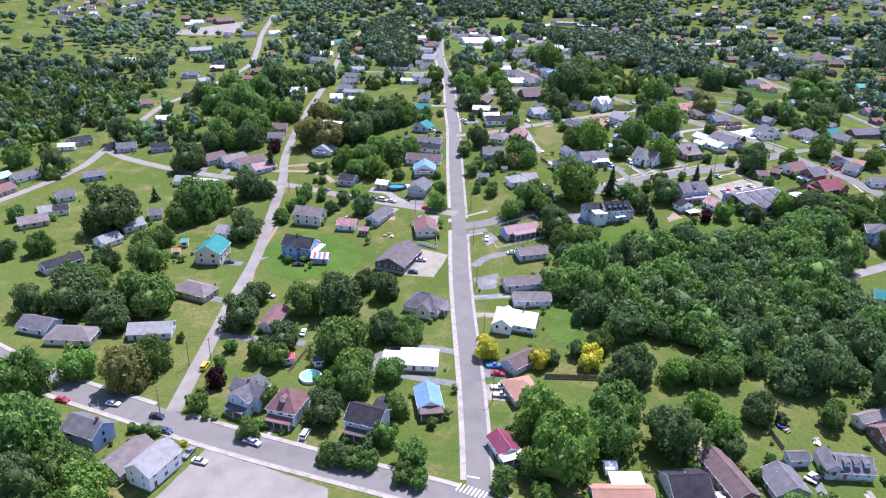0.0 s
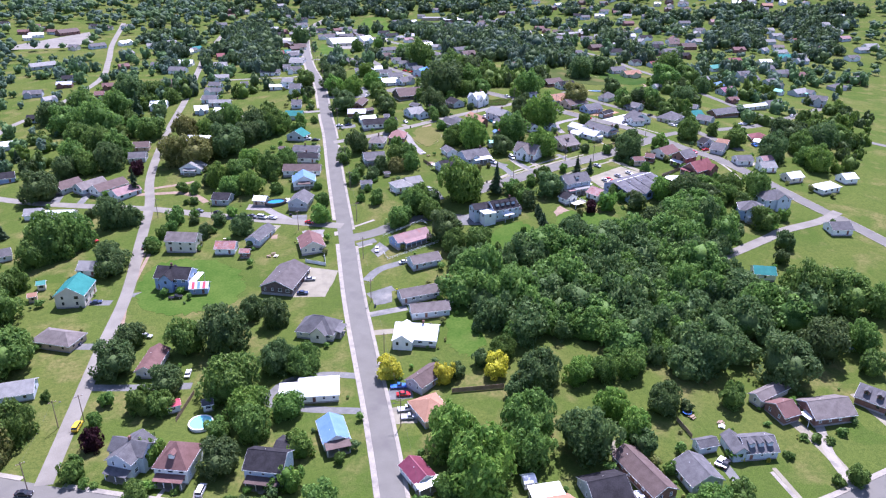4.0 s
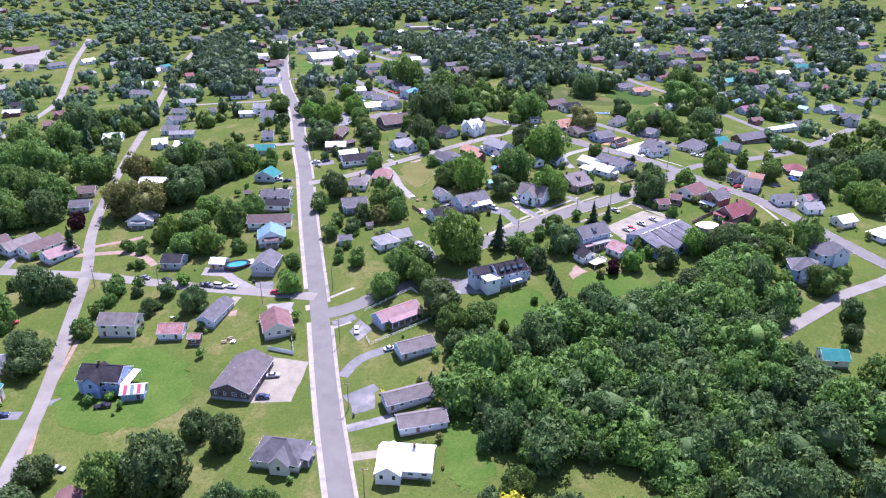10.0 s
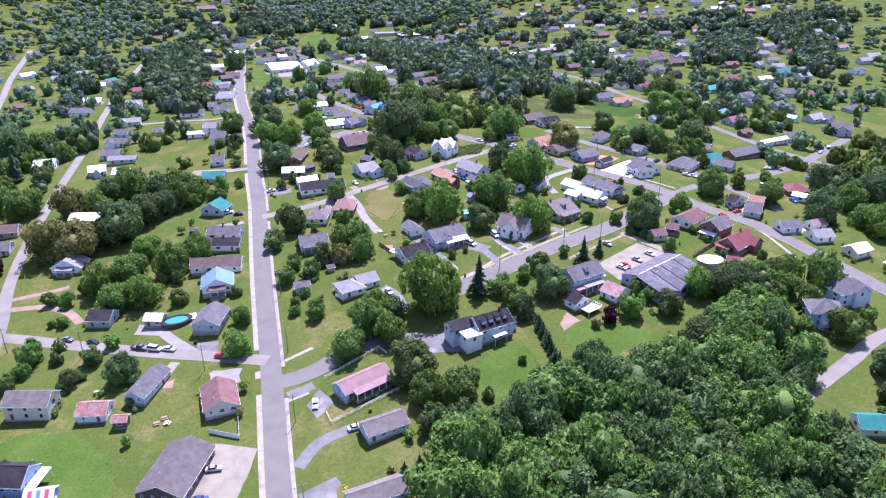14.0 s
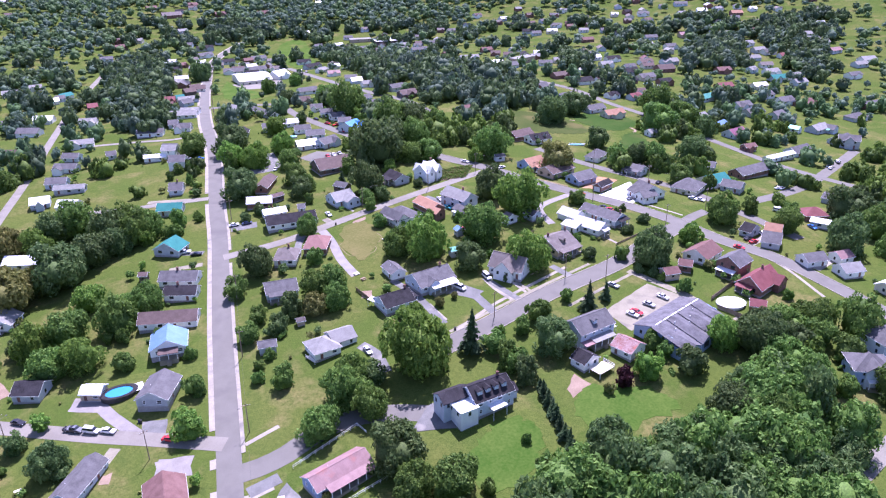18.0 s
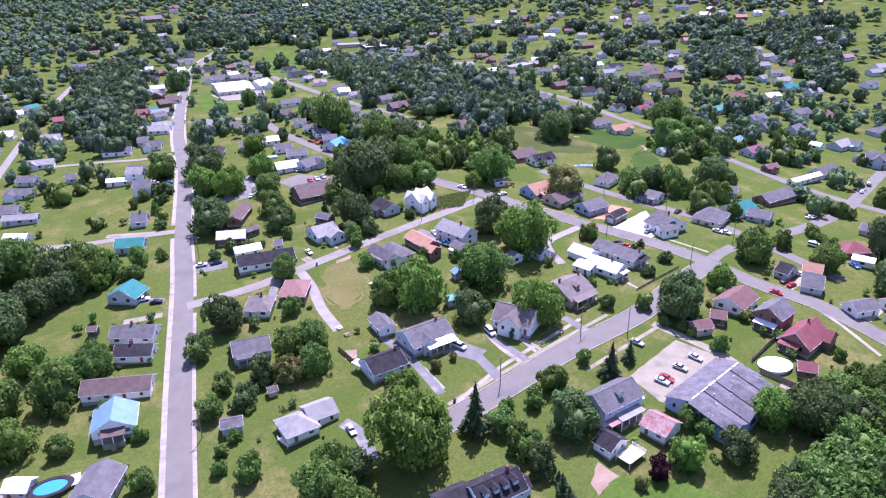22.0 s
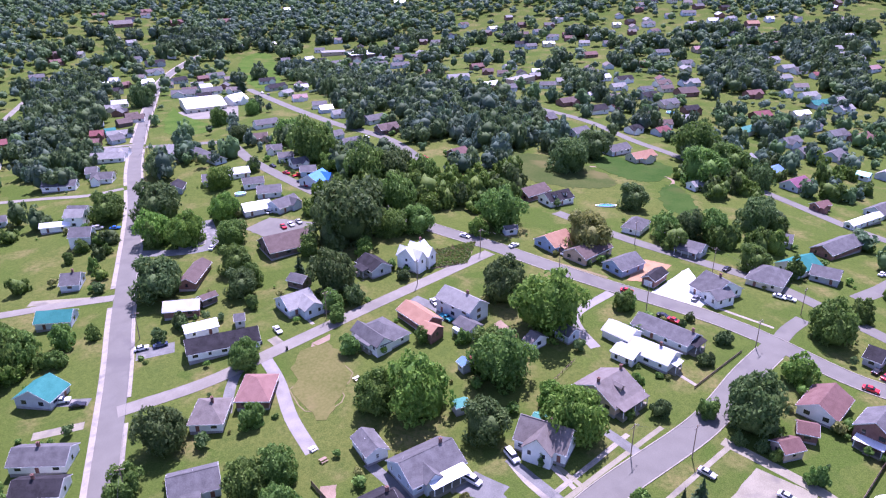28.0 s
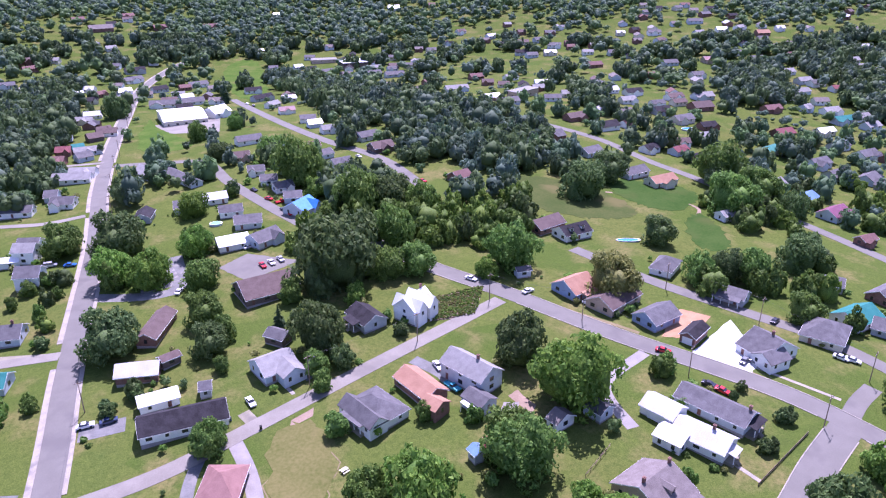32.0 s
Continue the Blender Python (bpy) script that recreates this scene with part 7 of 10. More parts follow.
house(507.4, 527.2, 3, 13.3, 8.3, rc="light", wc="white", near=0)
house(506.7, 657.9, -10, 12.7, 8.3, rc="light", wc="white", near=0)
house(254.3, 613.5, 7, 12.3, 8.3, rc="redbrown", wc="brick", near=0)
house(418.5, 635.8, -5, 13.0, 8.3, rc="dark", wc="grey", near=0)
house(548.5, 682.7, -14, 11.3, 8.3, rc="white", wc="white", near=0)
house(545.2, 727.2, -14, 16.0, 8.3, rc="grey", wc="paleblue", near=0)
house(484.4, 708.3, -14, 13.5, 8.3, rc="grey", wc="white", near=0)
house(218.7, 555.1, 3, 18.6, 8.3, rc="light", wc="paleblue", near=0)
house(278.4, 591.6, 14, 11.2, 8.3, rc="light", wc="white", near=0)
house(576.1, 652.5, -9, 13.4, 9.3, rc="tan", wc="brick", near=0)
house(585.0, 540.0, -1, 15.3, 8.3, rc="light", wc="white", near=0)
house(580.6, 506.2, 2, 13.2, 8.3, rc="light", wc="white", near=0)
house(515.4, 436.1, 9, 9.4, 8.3, rc="redbrown", wc="brick", near=0)
house(502.2, 499.8, 4, 13.1, 8.3, rc="light", wc="paleblue", near=0)
house(507.1, 490.2, 4, 13.0, 8.3, rc="grey", wc="white", near=0)
house(151.0, 322.4, 25, 9.3, 8.3, rc="redbrown", wc="brick", near=1)
house(328.8, 212.0, 18, 15.6, 9.3, rc="grey", wc="paleblue", near=1)
house(381.9, 260.9, 21, 15.2, 9.3, rc="light", wc="grey", near=0)
house(377.9, 234.3, 23, 15.6, 9.3, rc="grey", wc="paleblue", near=1)
house(434.9, 286.4, 13, 14.3, 9.3, roof="hip", rc="grey", wc="grey", near=0)
house(471.7, 314.3, 8, 15.6, 9.3, rc="grey", wc="brick", near=0)
house(422.2, 326.1, 18, 14.5, 9.3, rc="redbrown", wc="brick", near=0)
house(307.0, 200.6, 16, 23.2, 4.3, rc="white", wc="white", name="garage", label="long white carport roof", near=1)
house(268.9, 174.7, 17, 21.1, 9.3, rc="grey", wc="brick", near=1)
house(376.6, 296.5, 27, 14.1, 9.3, rc="grey", wc="paleblue", near=0)
house(312.2, 269.8, 32, 13.2, 8.3, rc="blue", wc="white", near=1)
house(558.3, 426.2, 3, 13.8, 8.3, rc="light", wc="paleblue", near=0)
house(526.1, 396.5, 9, 13.5, 8.3, rc="grey", wc="white", near=0)
house(576.0, 438.1, 3, 15.6, 9.3, rc="light", wc="white", near=0)
house(570.1, 475.5, 12, 13.7, 8.3, rc="pink", wc="paleblue", near=0)
house(579.2, 519.6, 3, 13.7, 8.3, rc="light", wc="paleblue", near=0)

# ---- paving and fields ----
lot([(-20.6, -30.8), (-14.0, -7.4), (-1.6, -12.9), (-7.2, -32.5)], CONCRETE, "pale concrete forecourt of a hall", "forecourt")
lot([(132.2, 59.2), (155.7, 72.2), (165.0, 61.0), (136.1, 45.9)], CONCRETE, "pale concrete parking lot of a metal hall")
lot([(173.4, 155.2), (197.4, 170.2), (191.9, 147.6), (181.4, 139.7)], NEW_CONCRETE, "bright new concrete forecourt", "forecourt")
lot([(168.9, 165.3), (184.6, 179.9), (192.1, 173.2), (177.8, 162.0)], ORANGE, "bare orange earth yard", "yard")
lot([(-92, -215), (-68, -143), (-30, -156), (-20, -215)], ASPHALT_OLD, "broad pale parking lot beside the cross street")
lot([(53.7, 18.7), (67.3, 16.4), (65.4, 30.2), (60.4, 27.9)], DRIVE, "grey asphalt parking space of a villa", lift=0.11)
lot([(-11, 520), (36, 530), (36, 474), (-4, 488)], ASPHALT_OLD, "paved lot round a white hall")
lot([(-14, 560), (-9, 520), (29, 430), (-15, 436)], LUSH, "broad mown green field", "field", 0.02, "grass")
lot([(46, 152), (60, 158.5), (66, 139), (50, 113)], MEADOW, "dry yellowed field with wheel marks", "field", 0.02, "grass")
lot([(177.7, 335.2), (217.3, 298.8), (219.7, 253.6), (169.9, 268.1)], HAYFIELD, "sloping field of mown grass", "field", 0.02, "grass")
lot([(227.8, 318.3), (271.3, 291.6), (236.2, 259.1), (216.4, 285.0)], TALL_GRASS, "lush green sloping field", "field", 0.025, "grass")
lot([(231.9, 253.7), (250.8, 265.5), (240.0, 223.4), (219.5, 219.8)], TALL_GRASS, "lush green lower field", "field", 0.025, "grass")
lot([(33, 788), (79, 823), (76, 606), (47, 606)], LUSH, "far mown lawn", "field", 0.02, "grass")
lot([(-83.7, -34.5), (-85.1, 16.0), (-41.0, 1.7), (-41.3, -38.8)], LUSH, "broad mown lawn between houses", "lawn", 0.02, "grass")
lot([(62.3, 1.2), (82.0, 21.0), (93.8, 7.7), (74.7, -13.2)], LUSH, "mown lawn below a villa", "lawn", 0.02, "grass")
lot([(99.9, 18.3), (118.7, 25.4), (139.8, 8.5), (105.4, 0.8)], LUSH, "mown lawn before the woods", "lawn", 0.02, "grass")
lot([(37.7, -58.9), (52.1, -26.8), (51.7, -78.4), (37.3, -81.0)], LUSH, "bright green back lawn", "lawn", 0.02, "grass")
lot([(-355.8, 528.0), (-285.2, 548.5), (-263.9, 581.1), (-284.2, 640.6)], ASPHALT_OLD, "school parking lot", "parking_lot")
lot([(36.3, 253.2), (47.0, 262.4), (66.2, 249.1), (46.2, 238.4)], ASPHALT, "grey parking lot beside a long brown building")
drive([(195.5, 117.0), (205.0, 123.5), (215.0, 128.5)], 5.0, ASPHALT, "side_lane", "short grey asphalt lane", 0.05)
drive([(9.6, -23.0), (15.9, -14.7), (26.3, -10.7)], 4)
drive([(10.1, -34.9), (20.6, -30.6)], 4)
lot([(11.0, -35.0), (20.0, -31.0), (19.2, -41.2), (12.5, -42.7)], DRIVE, "patched grey asphalt pad", "driveway_pad", 0.04)
drive([(10.1, -48.7), (24.7, -46.2)], 3.5)
drive([(10.2, -61.2), (25.0, -61.0)], 3.2, CONCRETE, label="pale concrete driveway")
lot([(13.0, 2.7), (17.4, 9.5), (21.7, 2.2), (16.1, -4.0)], DRIVE, "grey asphalt parking pad", "driveway_pad", 0.06)
drive([(7.4, 8.6), (15.8, 11.8)], 4, lift=0.05)
lot([(-18.2, 27.7), (-7.2, 27.3), (-8.8, 20.8), (-16.6, 22.4)], GRAVEL, "pale gravel parking pad", "driveway_pad")
drive([(-23.5, 39.5), (-33.0, 51.1), (-38.5, 58.6), (-45.6, 61.9)], 4, GRAVEL, label="pale gravel driveway")
drive([(-32.4, 31.3), (-30.1, 36.7)], 3.5, CONCRETE, label="short concrete driveway")
lot([(-22.9, 40.4), (-24.1, 46.3), (-16.3, 45.1), (-16.4, 37.5)], DRIVE, "grey asphalt parking pad", "driveway_pad")
lot([(12.8, -105.0), (22.9, -103.7), (21.2, -113.1), (13.7, -112.7)], CONCRETE, "pale concrete parking pad", "driveway_pad")
lot([(12.4, -100.9), (13.9, -94.3), (21.0, -94.2), (21.6, -100.9)], DRIVE, "dark asphalt parking pad", "driveway_pad")
drive([(3.9, -86.5), (-7.9, -84.2), (-19.5, -86.2), (-25.8, -96.3), (-15.1, -101.3), (5.0, -105.3)], 3.2, DRIVE)
drive([(-86.0, -81.0), (-70.1, -83.1), (-51.3, -84.5)], 3.6, DRIVE)
drive([(-87.6, -18.4), (-75.7, -17.2), (-65.0, -16.5)], 3.2, DRIVE)
drive([(-104.0, -21.5), (-92.4, -23.3)], 4, DRIVE)
drive([(-100.8, -53.9), (-90.4, -55.4)], 4, DRIVE)
drive([(39.5, 154.5), (43.1, 140.7), (45.3, 123.7), (49.5, 108.5)], 3.8, GRAVEL, "gravel_path", "pale gravel track beside a field")
drive([(33.7, 155.5), (29.5, 143.0), (28.0, 130.8)], 3.2, DRIVE)
lot([(80.3, 86.0), (87.6, 90.2), (94.1, 82.7), (89.6, 78.8)], DRIVE, "grey asphalt parking pad", "driveway_pad")
drive([(89.3, 84.9), (94.3, 67.5)], 3.5, DRIVE)
drive([(97.1, 91.6), (105.8, 72.7)], 2.6, DRIVE)
drive([(107.8, 86.1), (112.4, 75.3)], 1.3, CONCRETE, "garden_path", "narrow concrete garden path")
drive([(125.2, 93.5), (129.4, 84.4)], 3.0, DRIVE)
drive([(75.9, 61.9), (110.0, 77.5), (140.3, 91.3)], 1.4, CONCRETE, "footway", "concrete footway along a verge")
drive([(121.1, 65.3), (153.5, 80.5)], 1.4, CONCRETE, "footway", "concrete footway along a verge")
drive([(153.0, 82.7), (166.5, 60.6), (168.4, 52.2)], 3.2, CONCRETE, "alley", "pale concrete alley beside a hall")
drive([(175.4, 45.0), (179.2, 37.6)], 3.2, CONCRETE, "alley", "pale concrete alley")
drive([(62.7, 100.5), (69.3, 87.1), (75.2, 67.0)], 3.0, DRIVE)
drive([(45.1, 63.6), (49.3, 57.2), (51.0, 47.1)], 4.0, DRIVE)
drive([(159.2, 158.4), (141.6, 148.5), (138.3, 139.8), (139.0, 128.6)], 3.6, GRAVEL, label="pale gravel driveway")
drive([(0.5, 168.9), (12.2, 169.4)], 6.0, DRIVE)
drive([(55.5, 186.5), (61.8, 172.7)], 3.4, DRIVE)
drive([(91.4, 173.0), (97.9, 163.3), (99.0, 155.8)], 4.0, DRIVE)
drive([(-8.2, 245.9), (11.3, 239.7), (22.6, 242.6), (19.9, 269.9)], 5.5, DRIVE)
drive([(42.5, 163.7), (46.2, 156.2)], 3.4, CONCRETE)
drive([(-24.4, 153.6), (-10.4, 149.6)], 3.2, DRIVE)
drive([(-23.8, 139.2), (-10.4, 139.3)], 3.2, CONCRETE)
drive([(74.8, -155.4), (77.7, -141.6), (80.1, -128.7)], 3.6, CONCRETE)
drive([(139.2, -127.4), (141.7, -140.0), (142.3, -157.5)], 3.6, CONCRETE, label="pale concrete driveway")
drive([(167.2, -117.5), (169.1, -134.8)], 3.4, CONCRETE)
drive([(122.2, -145.7), (123.4, -159.4)], 1.4, CONCRETE, "garden_path", "narrow concrete garden path")
drive([(108.3, -142.3), (109.0, -150.2)], 3.0, DRIVE)
drive([(-41.0, 217.5), (-11.8, 210.1)], 3.6, CONCRETE, label="pale driveway")
drive([(-105.5, 96.5), (-98.8, 98.7), (-88.0, 100.1), (-79.5, 102.3)], 2.8, DIRT, "dirt_track", "bare earth drive to a house")
drive([(-108.1, 91.5), (-96.5, 90.2), (-85.2, 88.6), (-74.8, 81.1), (-68.7, 72.1)], 3.4, DIRT, "dirt_track", "curving bare earth track")
drive([(-149.7, 84.9), (-150.8, 112.0)], 5, DRIVE)
drive([(-135.9, 81.9), (-134.8, 100.7)], 4, DRIVE)
drive([(-88.9, 20.3), (-88.0, -13.5), (-87.7, -30.8)], 1.4, DIRT, "worn_path", "worn earth path beside a street")
drive([(-86.5, 18.8), (-86.9, -17.0), (-83.7, -43.0)], 1.5, DIRT, "worn_path", "worn earth path beside a street")

# ---- parked vehicles ----
car(-13.5, -18.4, -4, "silver")
car(-16.3, -29.1, -8, "navy")
car(-67.2, -24.0, 1, "black", "truck")
car(-66.2, -15.2, 5, "red")
car(15.8, 2.1, -93, "white")
car(27.0, -11.3, 11, "white")
car(22.9, -60.8, -6, "silver")
car(-90.1, 25.8, 93, "black", lift=0.07)
car(-43.0, 48.1, -30, "grey", "truck")
car(-38.0, 45.9, -25, "white", "van")
car(-33.0, 44.4, -25, "white")
car(-60.9, 56.8, -31, "black")
car(-70.5, 61.1, -28, "grey")
car(-14.7, 35.3, -24, "red")
car(-114.9, 35.5, 51, "red")
car(-72.8, -51.6, -21, "silver")
car(17.1, -94.7, -2, "blue", "truck")
car(18.4, -99.1, -2, "red")
car(18.5, -106.5, 2, "white", "truck")
car(19.0, -110.6, -2, "silver", "truck")
car(-82.2, -102.4, 86, "yellow", "van")
car(-97.4, -53.5, -0, "navy")
car(-40.7, -134.8, 79, "white", "van")
car(-55.0, -139.8, -22, "silver")
car(-53.5, -78.1, 89, "white")
car(-98.3, -22.8, 8, "navy")
car(-103.6, -125.4, -7, "white")
car(-87.7, -130.3, -7, "black")
car(-82.6, -136.8, -14, "navy")
car(-72.2, -145.9, 76, "grey", "truck")
car(-67.9, -149.1, -13, "white")
car(-56.1, -139.1, -10, "white")
car(-120.1, -124.9, -12, "red")
car(140.5, 54.2, -53, "white")
car(142.6, 55.1, -54, "red")
car(149.2, 58.6, -52, "silver")
car(156.5, 62.0, -57, "white")
car(142.3, 73.5, -57, "silver")
car(86.1, 86.9, -52, "white", "van")
car(207.2, 90.8, -52, "red")
car(216.7, 94.7, 17, "red")
car(216.1, 97.8, 21, "black")
car(219.3, 140.9, -53, "white")
car(189.6, 147.2, 27, "grey")
car(44.6, 166.8, -71, "white")
car(2.1, 171.5, 4, "white")
car(7.9, 171.4, 9, "navy")
car(-18.4, 152.1, -6, "white", "truck")
car(-13.3, 148.5, -9, "black")
car(164.8, 157.4, -37, "red")
car(216.7, 142.8, -53, "white")
car(211.2, 165.8, 31, "black")
car(122.8, 215.3, -50, "white")
car(138.9, 201.5, 22, "white")
car(156.3, 190.5, 30, "white", "truck")
car(99.1, 162.9, -66, "red")
car(101.2, 157.9, -66, "white")
car(98.7, 156.6, -62, "teal", "truck")
car(168.6, 139.2, -50, "black")
car(170.5, 135.9, -59, "red")
car(52.2, 248.6, -74, "red")
car(55.5, 249.9, -73, "white")
car(59.0, 251.6, -73, "silver")
car(-26.3, 279.3, -3, "silver", "van")
car(-18.8, 276.6, -10, "blue")
car(23.1, 238.1, 69, "white")
car(58.7, 321.1, -49, "red")
car(63.8, 315.1, 18, "red", "truck")
car(64.5, 304.0, -50, "navy")
car(66.2, 298.0, -64, "red")
car(47.8, 267.5, 34, "white")
car(52.5, 336.4, -58, "black")
car(56.0, 579.6, -78, "white")
car(60.2, 565.3, -76, "black")
car(102.9, 411.2, -74, "black")
car(106.0, 400.8, -71, "black")
car(109.7, 375.9, -68, "white")
car(132.5, 324.2, -53, "red")
car(46.9, 59.2, -74, "silver")
car(78.8, -152.7, -84, "white", "truck")
car(107.5, -141.7, 39, "white")
car(108.6, -142.9, 43, "black")
car(249.9, 123.7, -45, "white", "van")
car(273.0, 152.2, 27, "white")
car(328.3, 183.3, 40, "white")
car(342.1, 193.0, 39, "black")

# ---- poles and wires ----
main_line = STREETS[0][1]
pole_spots = []
for k in range(8, len(main_line) - 60, 9):
    p, q = main_line[k], main_line[k + 1]
    d = (q - p).normalized()
    s = p + Vector((d.y, -d.x)) * 6.2
    if near_street(s, "main_street", 0.5):
        continue
    pole_spots.append((s.x, s.y))
    utility_pole(s.x, s.y, math.degrees(math.atan2(d.x, -d.y)), len(pole_spots) % 2 == 0)
for a, b in zip(pole_spots, pole_spots[1:]):
    wire([a, b])
pole_rows = [
    [(93.1, 65.8), (127.1, 83.8), (141.9, 79.4)],
    [(124.2, 199.5), (148.9, 179.9), (165.3, 144.6), (187.7, 116.8)],
    [(187.7, 193.7), (204.6, 165.2), (216.1, 131.1)],
    [(-87.3, -128.9), (-88.1, -101.5), (-81.2, -99.3)],
    [(-19.8, 29.2), (-62.5, 49.1), (-90.5, 59.1)],
    [(94.9, 181.7), (60.9, 169.4)],
]
for row in pole_rows:
    for i, s in enumerate(row):
        utility_pole(s[0], s[1], 30, i % 2 == 1)
    for a, b in zip(row, row[1:]):
        wire([a, b])

# ---- pools, fences ----
pool(-32.3, 61.7, 4.4, 2.9, 15, 1.3, deck=True)
pool(-45.1, -105.6, 3.6, 3.6, 0, 1.1, PALE_WATER, label="round above-ground pool with pale turquoise water")
pool(178.7, 52.8, 5.2, 4.2, 0, 0.8, cover=True, label="round pool under a white cover")
pool(35.2, 297.2, 2.6, 2.0, 0, 1.0, PALE_WATER, label="small oval garden pool")
pool(-39.5, 390.8, 2.6, 2.0, 0, 1.0, PALE_WATER, label="small oval garden pool")
pool(329.8, 400.1, 4.0, 3.2, 0, 1.0, label="oval blue garden pool")
# pool shape stands in for blue and white boats on trailers
pool(196.0, 235.6, 4.8, 1.5, -15, 0.5, label="long blue oval in place of boats on trailers")
pool(185.4, -94.1, 5.5, 2.5, -25, 0.3, label="blue swimming pool in a paved yard")
fence([(19.5, 14.0), (38.8, 25.4), (41.1, 21.2)], 1.3, TRIM, "white rail fence round a yard", boards=False)
fence([(18.8, -2.2), (20.0, -7.5), (44.1, 3.5)], 1.3, TRIM, "white rail fence round a yard", boards=False)
fence([(-15.9, -2.6), (-7.0, -7.3), (-7.8, 3.0)], 1.6, TRIM, "white panel fence beside a house")
fence([(173.0, 56.5), (187.4, 64.8)], 1.8, WOOD, "dark board fence beside a yard")
fence([(172.3, 51.2), (181.5, 37.1)], 1.8, WOOD, "dark board fence beside an alley")
fence([(-53.0, -103.1), (-49.7, -89.0)], 1.6, WOOD, "dark board fence between gardens")
fence([(34.4, -99.8), (52.1, -99.7)], 1.8, WOOD, "dark board fence at the end of a garden")
fence([(157.6, 103.3), (182.1, 115.8)], 0.9, WOOD, "low brown board fence along a verge")
fence([(119.6, 116.1), (130.0, 123.8)], 1.2, WOOD, "low wire and post fence between gardens", boards=False)
fence([(48.1, 97.5), (52.2, 88.5)], 1.6, WOOD, "board fence beside a house")
fence([(102.6, -122.7), (103.9, -130.9)], 1.6, WOOD, "board fence beside a lawn")

# ---- garden ground and small works ----
lot([(103.8, 24.0), (108.3, 29.6), (111.9, 23.9), (104.0, 19.7)], DIRT, "bare mulched vegetable bed", "garden_bed", 0.03, "garden bed")
lot([(113.3, 20.1), (118.9, 22.1), (121.8, 15.7), (112.9, 14.7)], DIRT, "mulch bed under a plum tree", "garden_bed", 0.03, "garden bed")
lot([(112.6, 149.4), (115.7, 151.1), (118.1, 143.4), (115.4, 139.9)], DIRT, "bare brown vegetable bed", "garden_bed", 0.03, "garden bed")
lot([(106.6, 141.9), (110.1, 147.1), (114.2, 145.9), (111.1, 139.0)], GRAVEL, "stony overgrown garden plot", "garden_bed", 0.03, "garden bed")
lot([(53.8, 154.1), (54.5, 156.6), (60.8, 159.7), (59.9, 156.2)], DIRT, "pale worn sandy verge", "worn_ground", 0.03, "bare ground")
lot([(-17.6, 22.2), (-17.4, 28.6), (-8.6, 26.0), (-7.7, 19.4)], GRAVEL, "pale gravel forecourt of a bungalow", "forecourt", 0.03)
lot([(-32.4, 23.1), (-32.1, 26.2), (-29.4, 26.8), (-29.8, 22.8)], DIRT, "patch of bare orange earth", "worn_ground", 0.03, "bare ground")
lot([(-47.3, 58.5), (-45.8, 64.5), (-38.1, 60.9), (-37.2, 54.7)], GRAVEL, "gravel yard before an outbuilding", "yard", 0.03)
lot([(49.4, 91.7), (50.0, 96.3), (54.0, 95.8), (52.9, 91.3)], DIRT, "bare worn earth behind a house", "worn_ground", 0.03, "bare ground")
def stripe(x, y, rz, length, width):
    """A painted bar on the road."""
    bm = bmesh.new()
    c, s = math.cos(radians(rz)), math.sin(radians(rz))
    prism(bm, [(x + c * a - s * b, y + s * a + c * b, gz(x + c * a - s * b, y + s * a + c * b) + 0.09) for a, b in ((-length / 2, -width / 2), (length / 2, -width / 2), (length / 2, width / 2), (-length / 2, width / 2))], 0.03)
    return tagged(part("road_marking", bm, WHITE_LINE), "worn white paint bar across the road", "road marking", kind="structure")


def deck(x, y, rz, wide, deep, h):
    """A raised timber deck with posts and a white rail."""
    d = thing("deck", x, y, gz(x, y), rz, "raised white timber deck with rails", "deck")
    bm = bmesh.new()
    box(bm, -wide / 2, -deep / 2, h - 0.15, wide / 2, deep / 2, h)
    part("platform", bm, WALLS["cream"], d)
    for px in (-wide / 2 + 0.1, wide / 2 - 0.1):
        for py in (-deep / 2 + 0.1, deep / 2 - 0.1):
            bm = bmesh.new()
            box(bm, px - 0.07, py - 0.07, -0.5, px + 0.07, py + 0.07, h + 1.0)
            part("post", bm, TRIM, d)
    for a in ((-wide / 2, -deep / 2, wide / 2, -deep / 2 + 0.06), (wide / 2 - 0.06, -deep / 2 + 0.07, wide / 2, deep / 2)):
        for z in (h + 0.35, h + 0.85):
            bm = bmesh.new()
            box(bm, a[0], a[1], z, a[2], a[3], z + 0.12)
            part("rail", bm, TRIM, d)
    return d


deck(117.2, 28.6, 26, 7.0, 4.5, 1.6)
deck(41.8, -46.2, 36, 3.0, 2.6, 1.0)
deck(29.1, 60.5, -58, 5.0, 3.0, 0.6)
row_a, row_b = Vector((95.7, 26.1)), Vector((95.0, -9.9))
for k in range(19):
    spot = row_a.lerp(row_b, k / 18)
    tree(spot.x + 0.5 * math.sin(k * 2.7), spot.y, 1.35 + 0.17 * (k * 5 % 4), "conifer", 4.4 + (k * 7 % 5) * 0.5)
for k in range(8):
    spot = Vector((6.0, -152.5)).lerp(Vector((13.3, -155.4)), k / 7)
    stripe(spot.x, spot.y, 62, 3.2, 0.45)
stripe(10.1, -148.4, -8, 3.6, 0.45)
car(-43.9, 48.3, -25, "black", "truck")
bush(114.5, -141.5, 0.9, "yellow")
bush(122.1, -142.8, 0.8, "yellow")
lot([(9.8, 241.5), (8.2, 254.0), (19.9, 260.8), (23.6, 244.9)], GRAVEL, "pale gravel turning place under trees", "yard", 0.03)
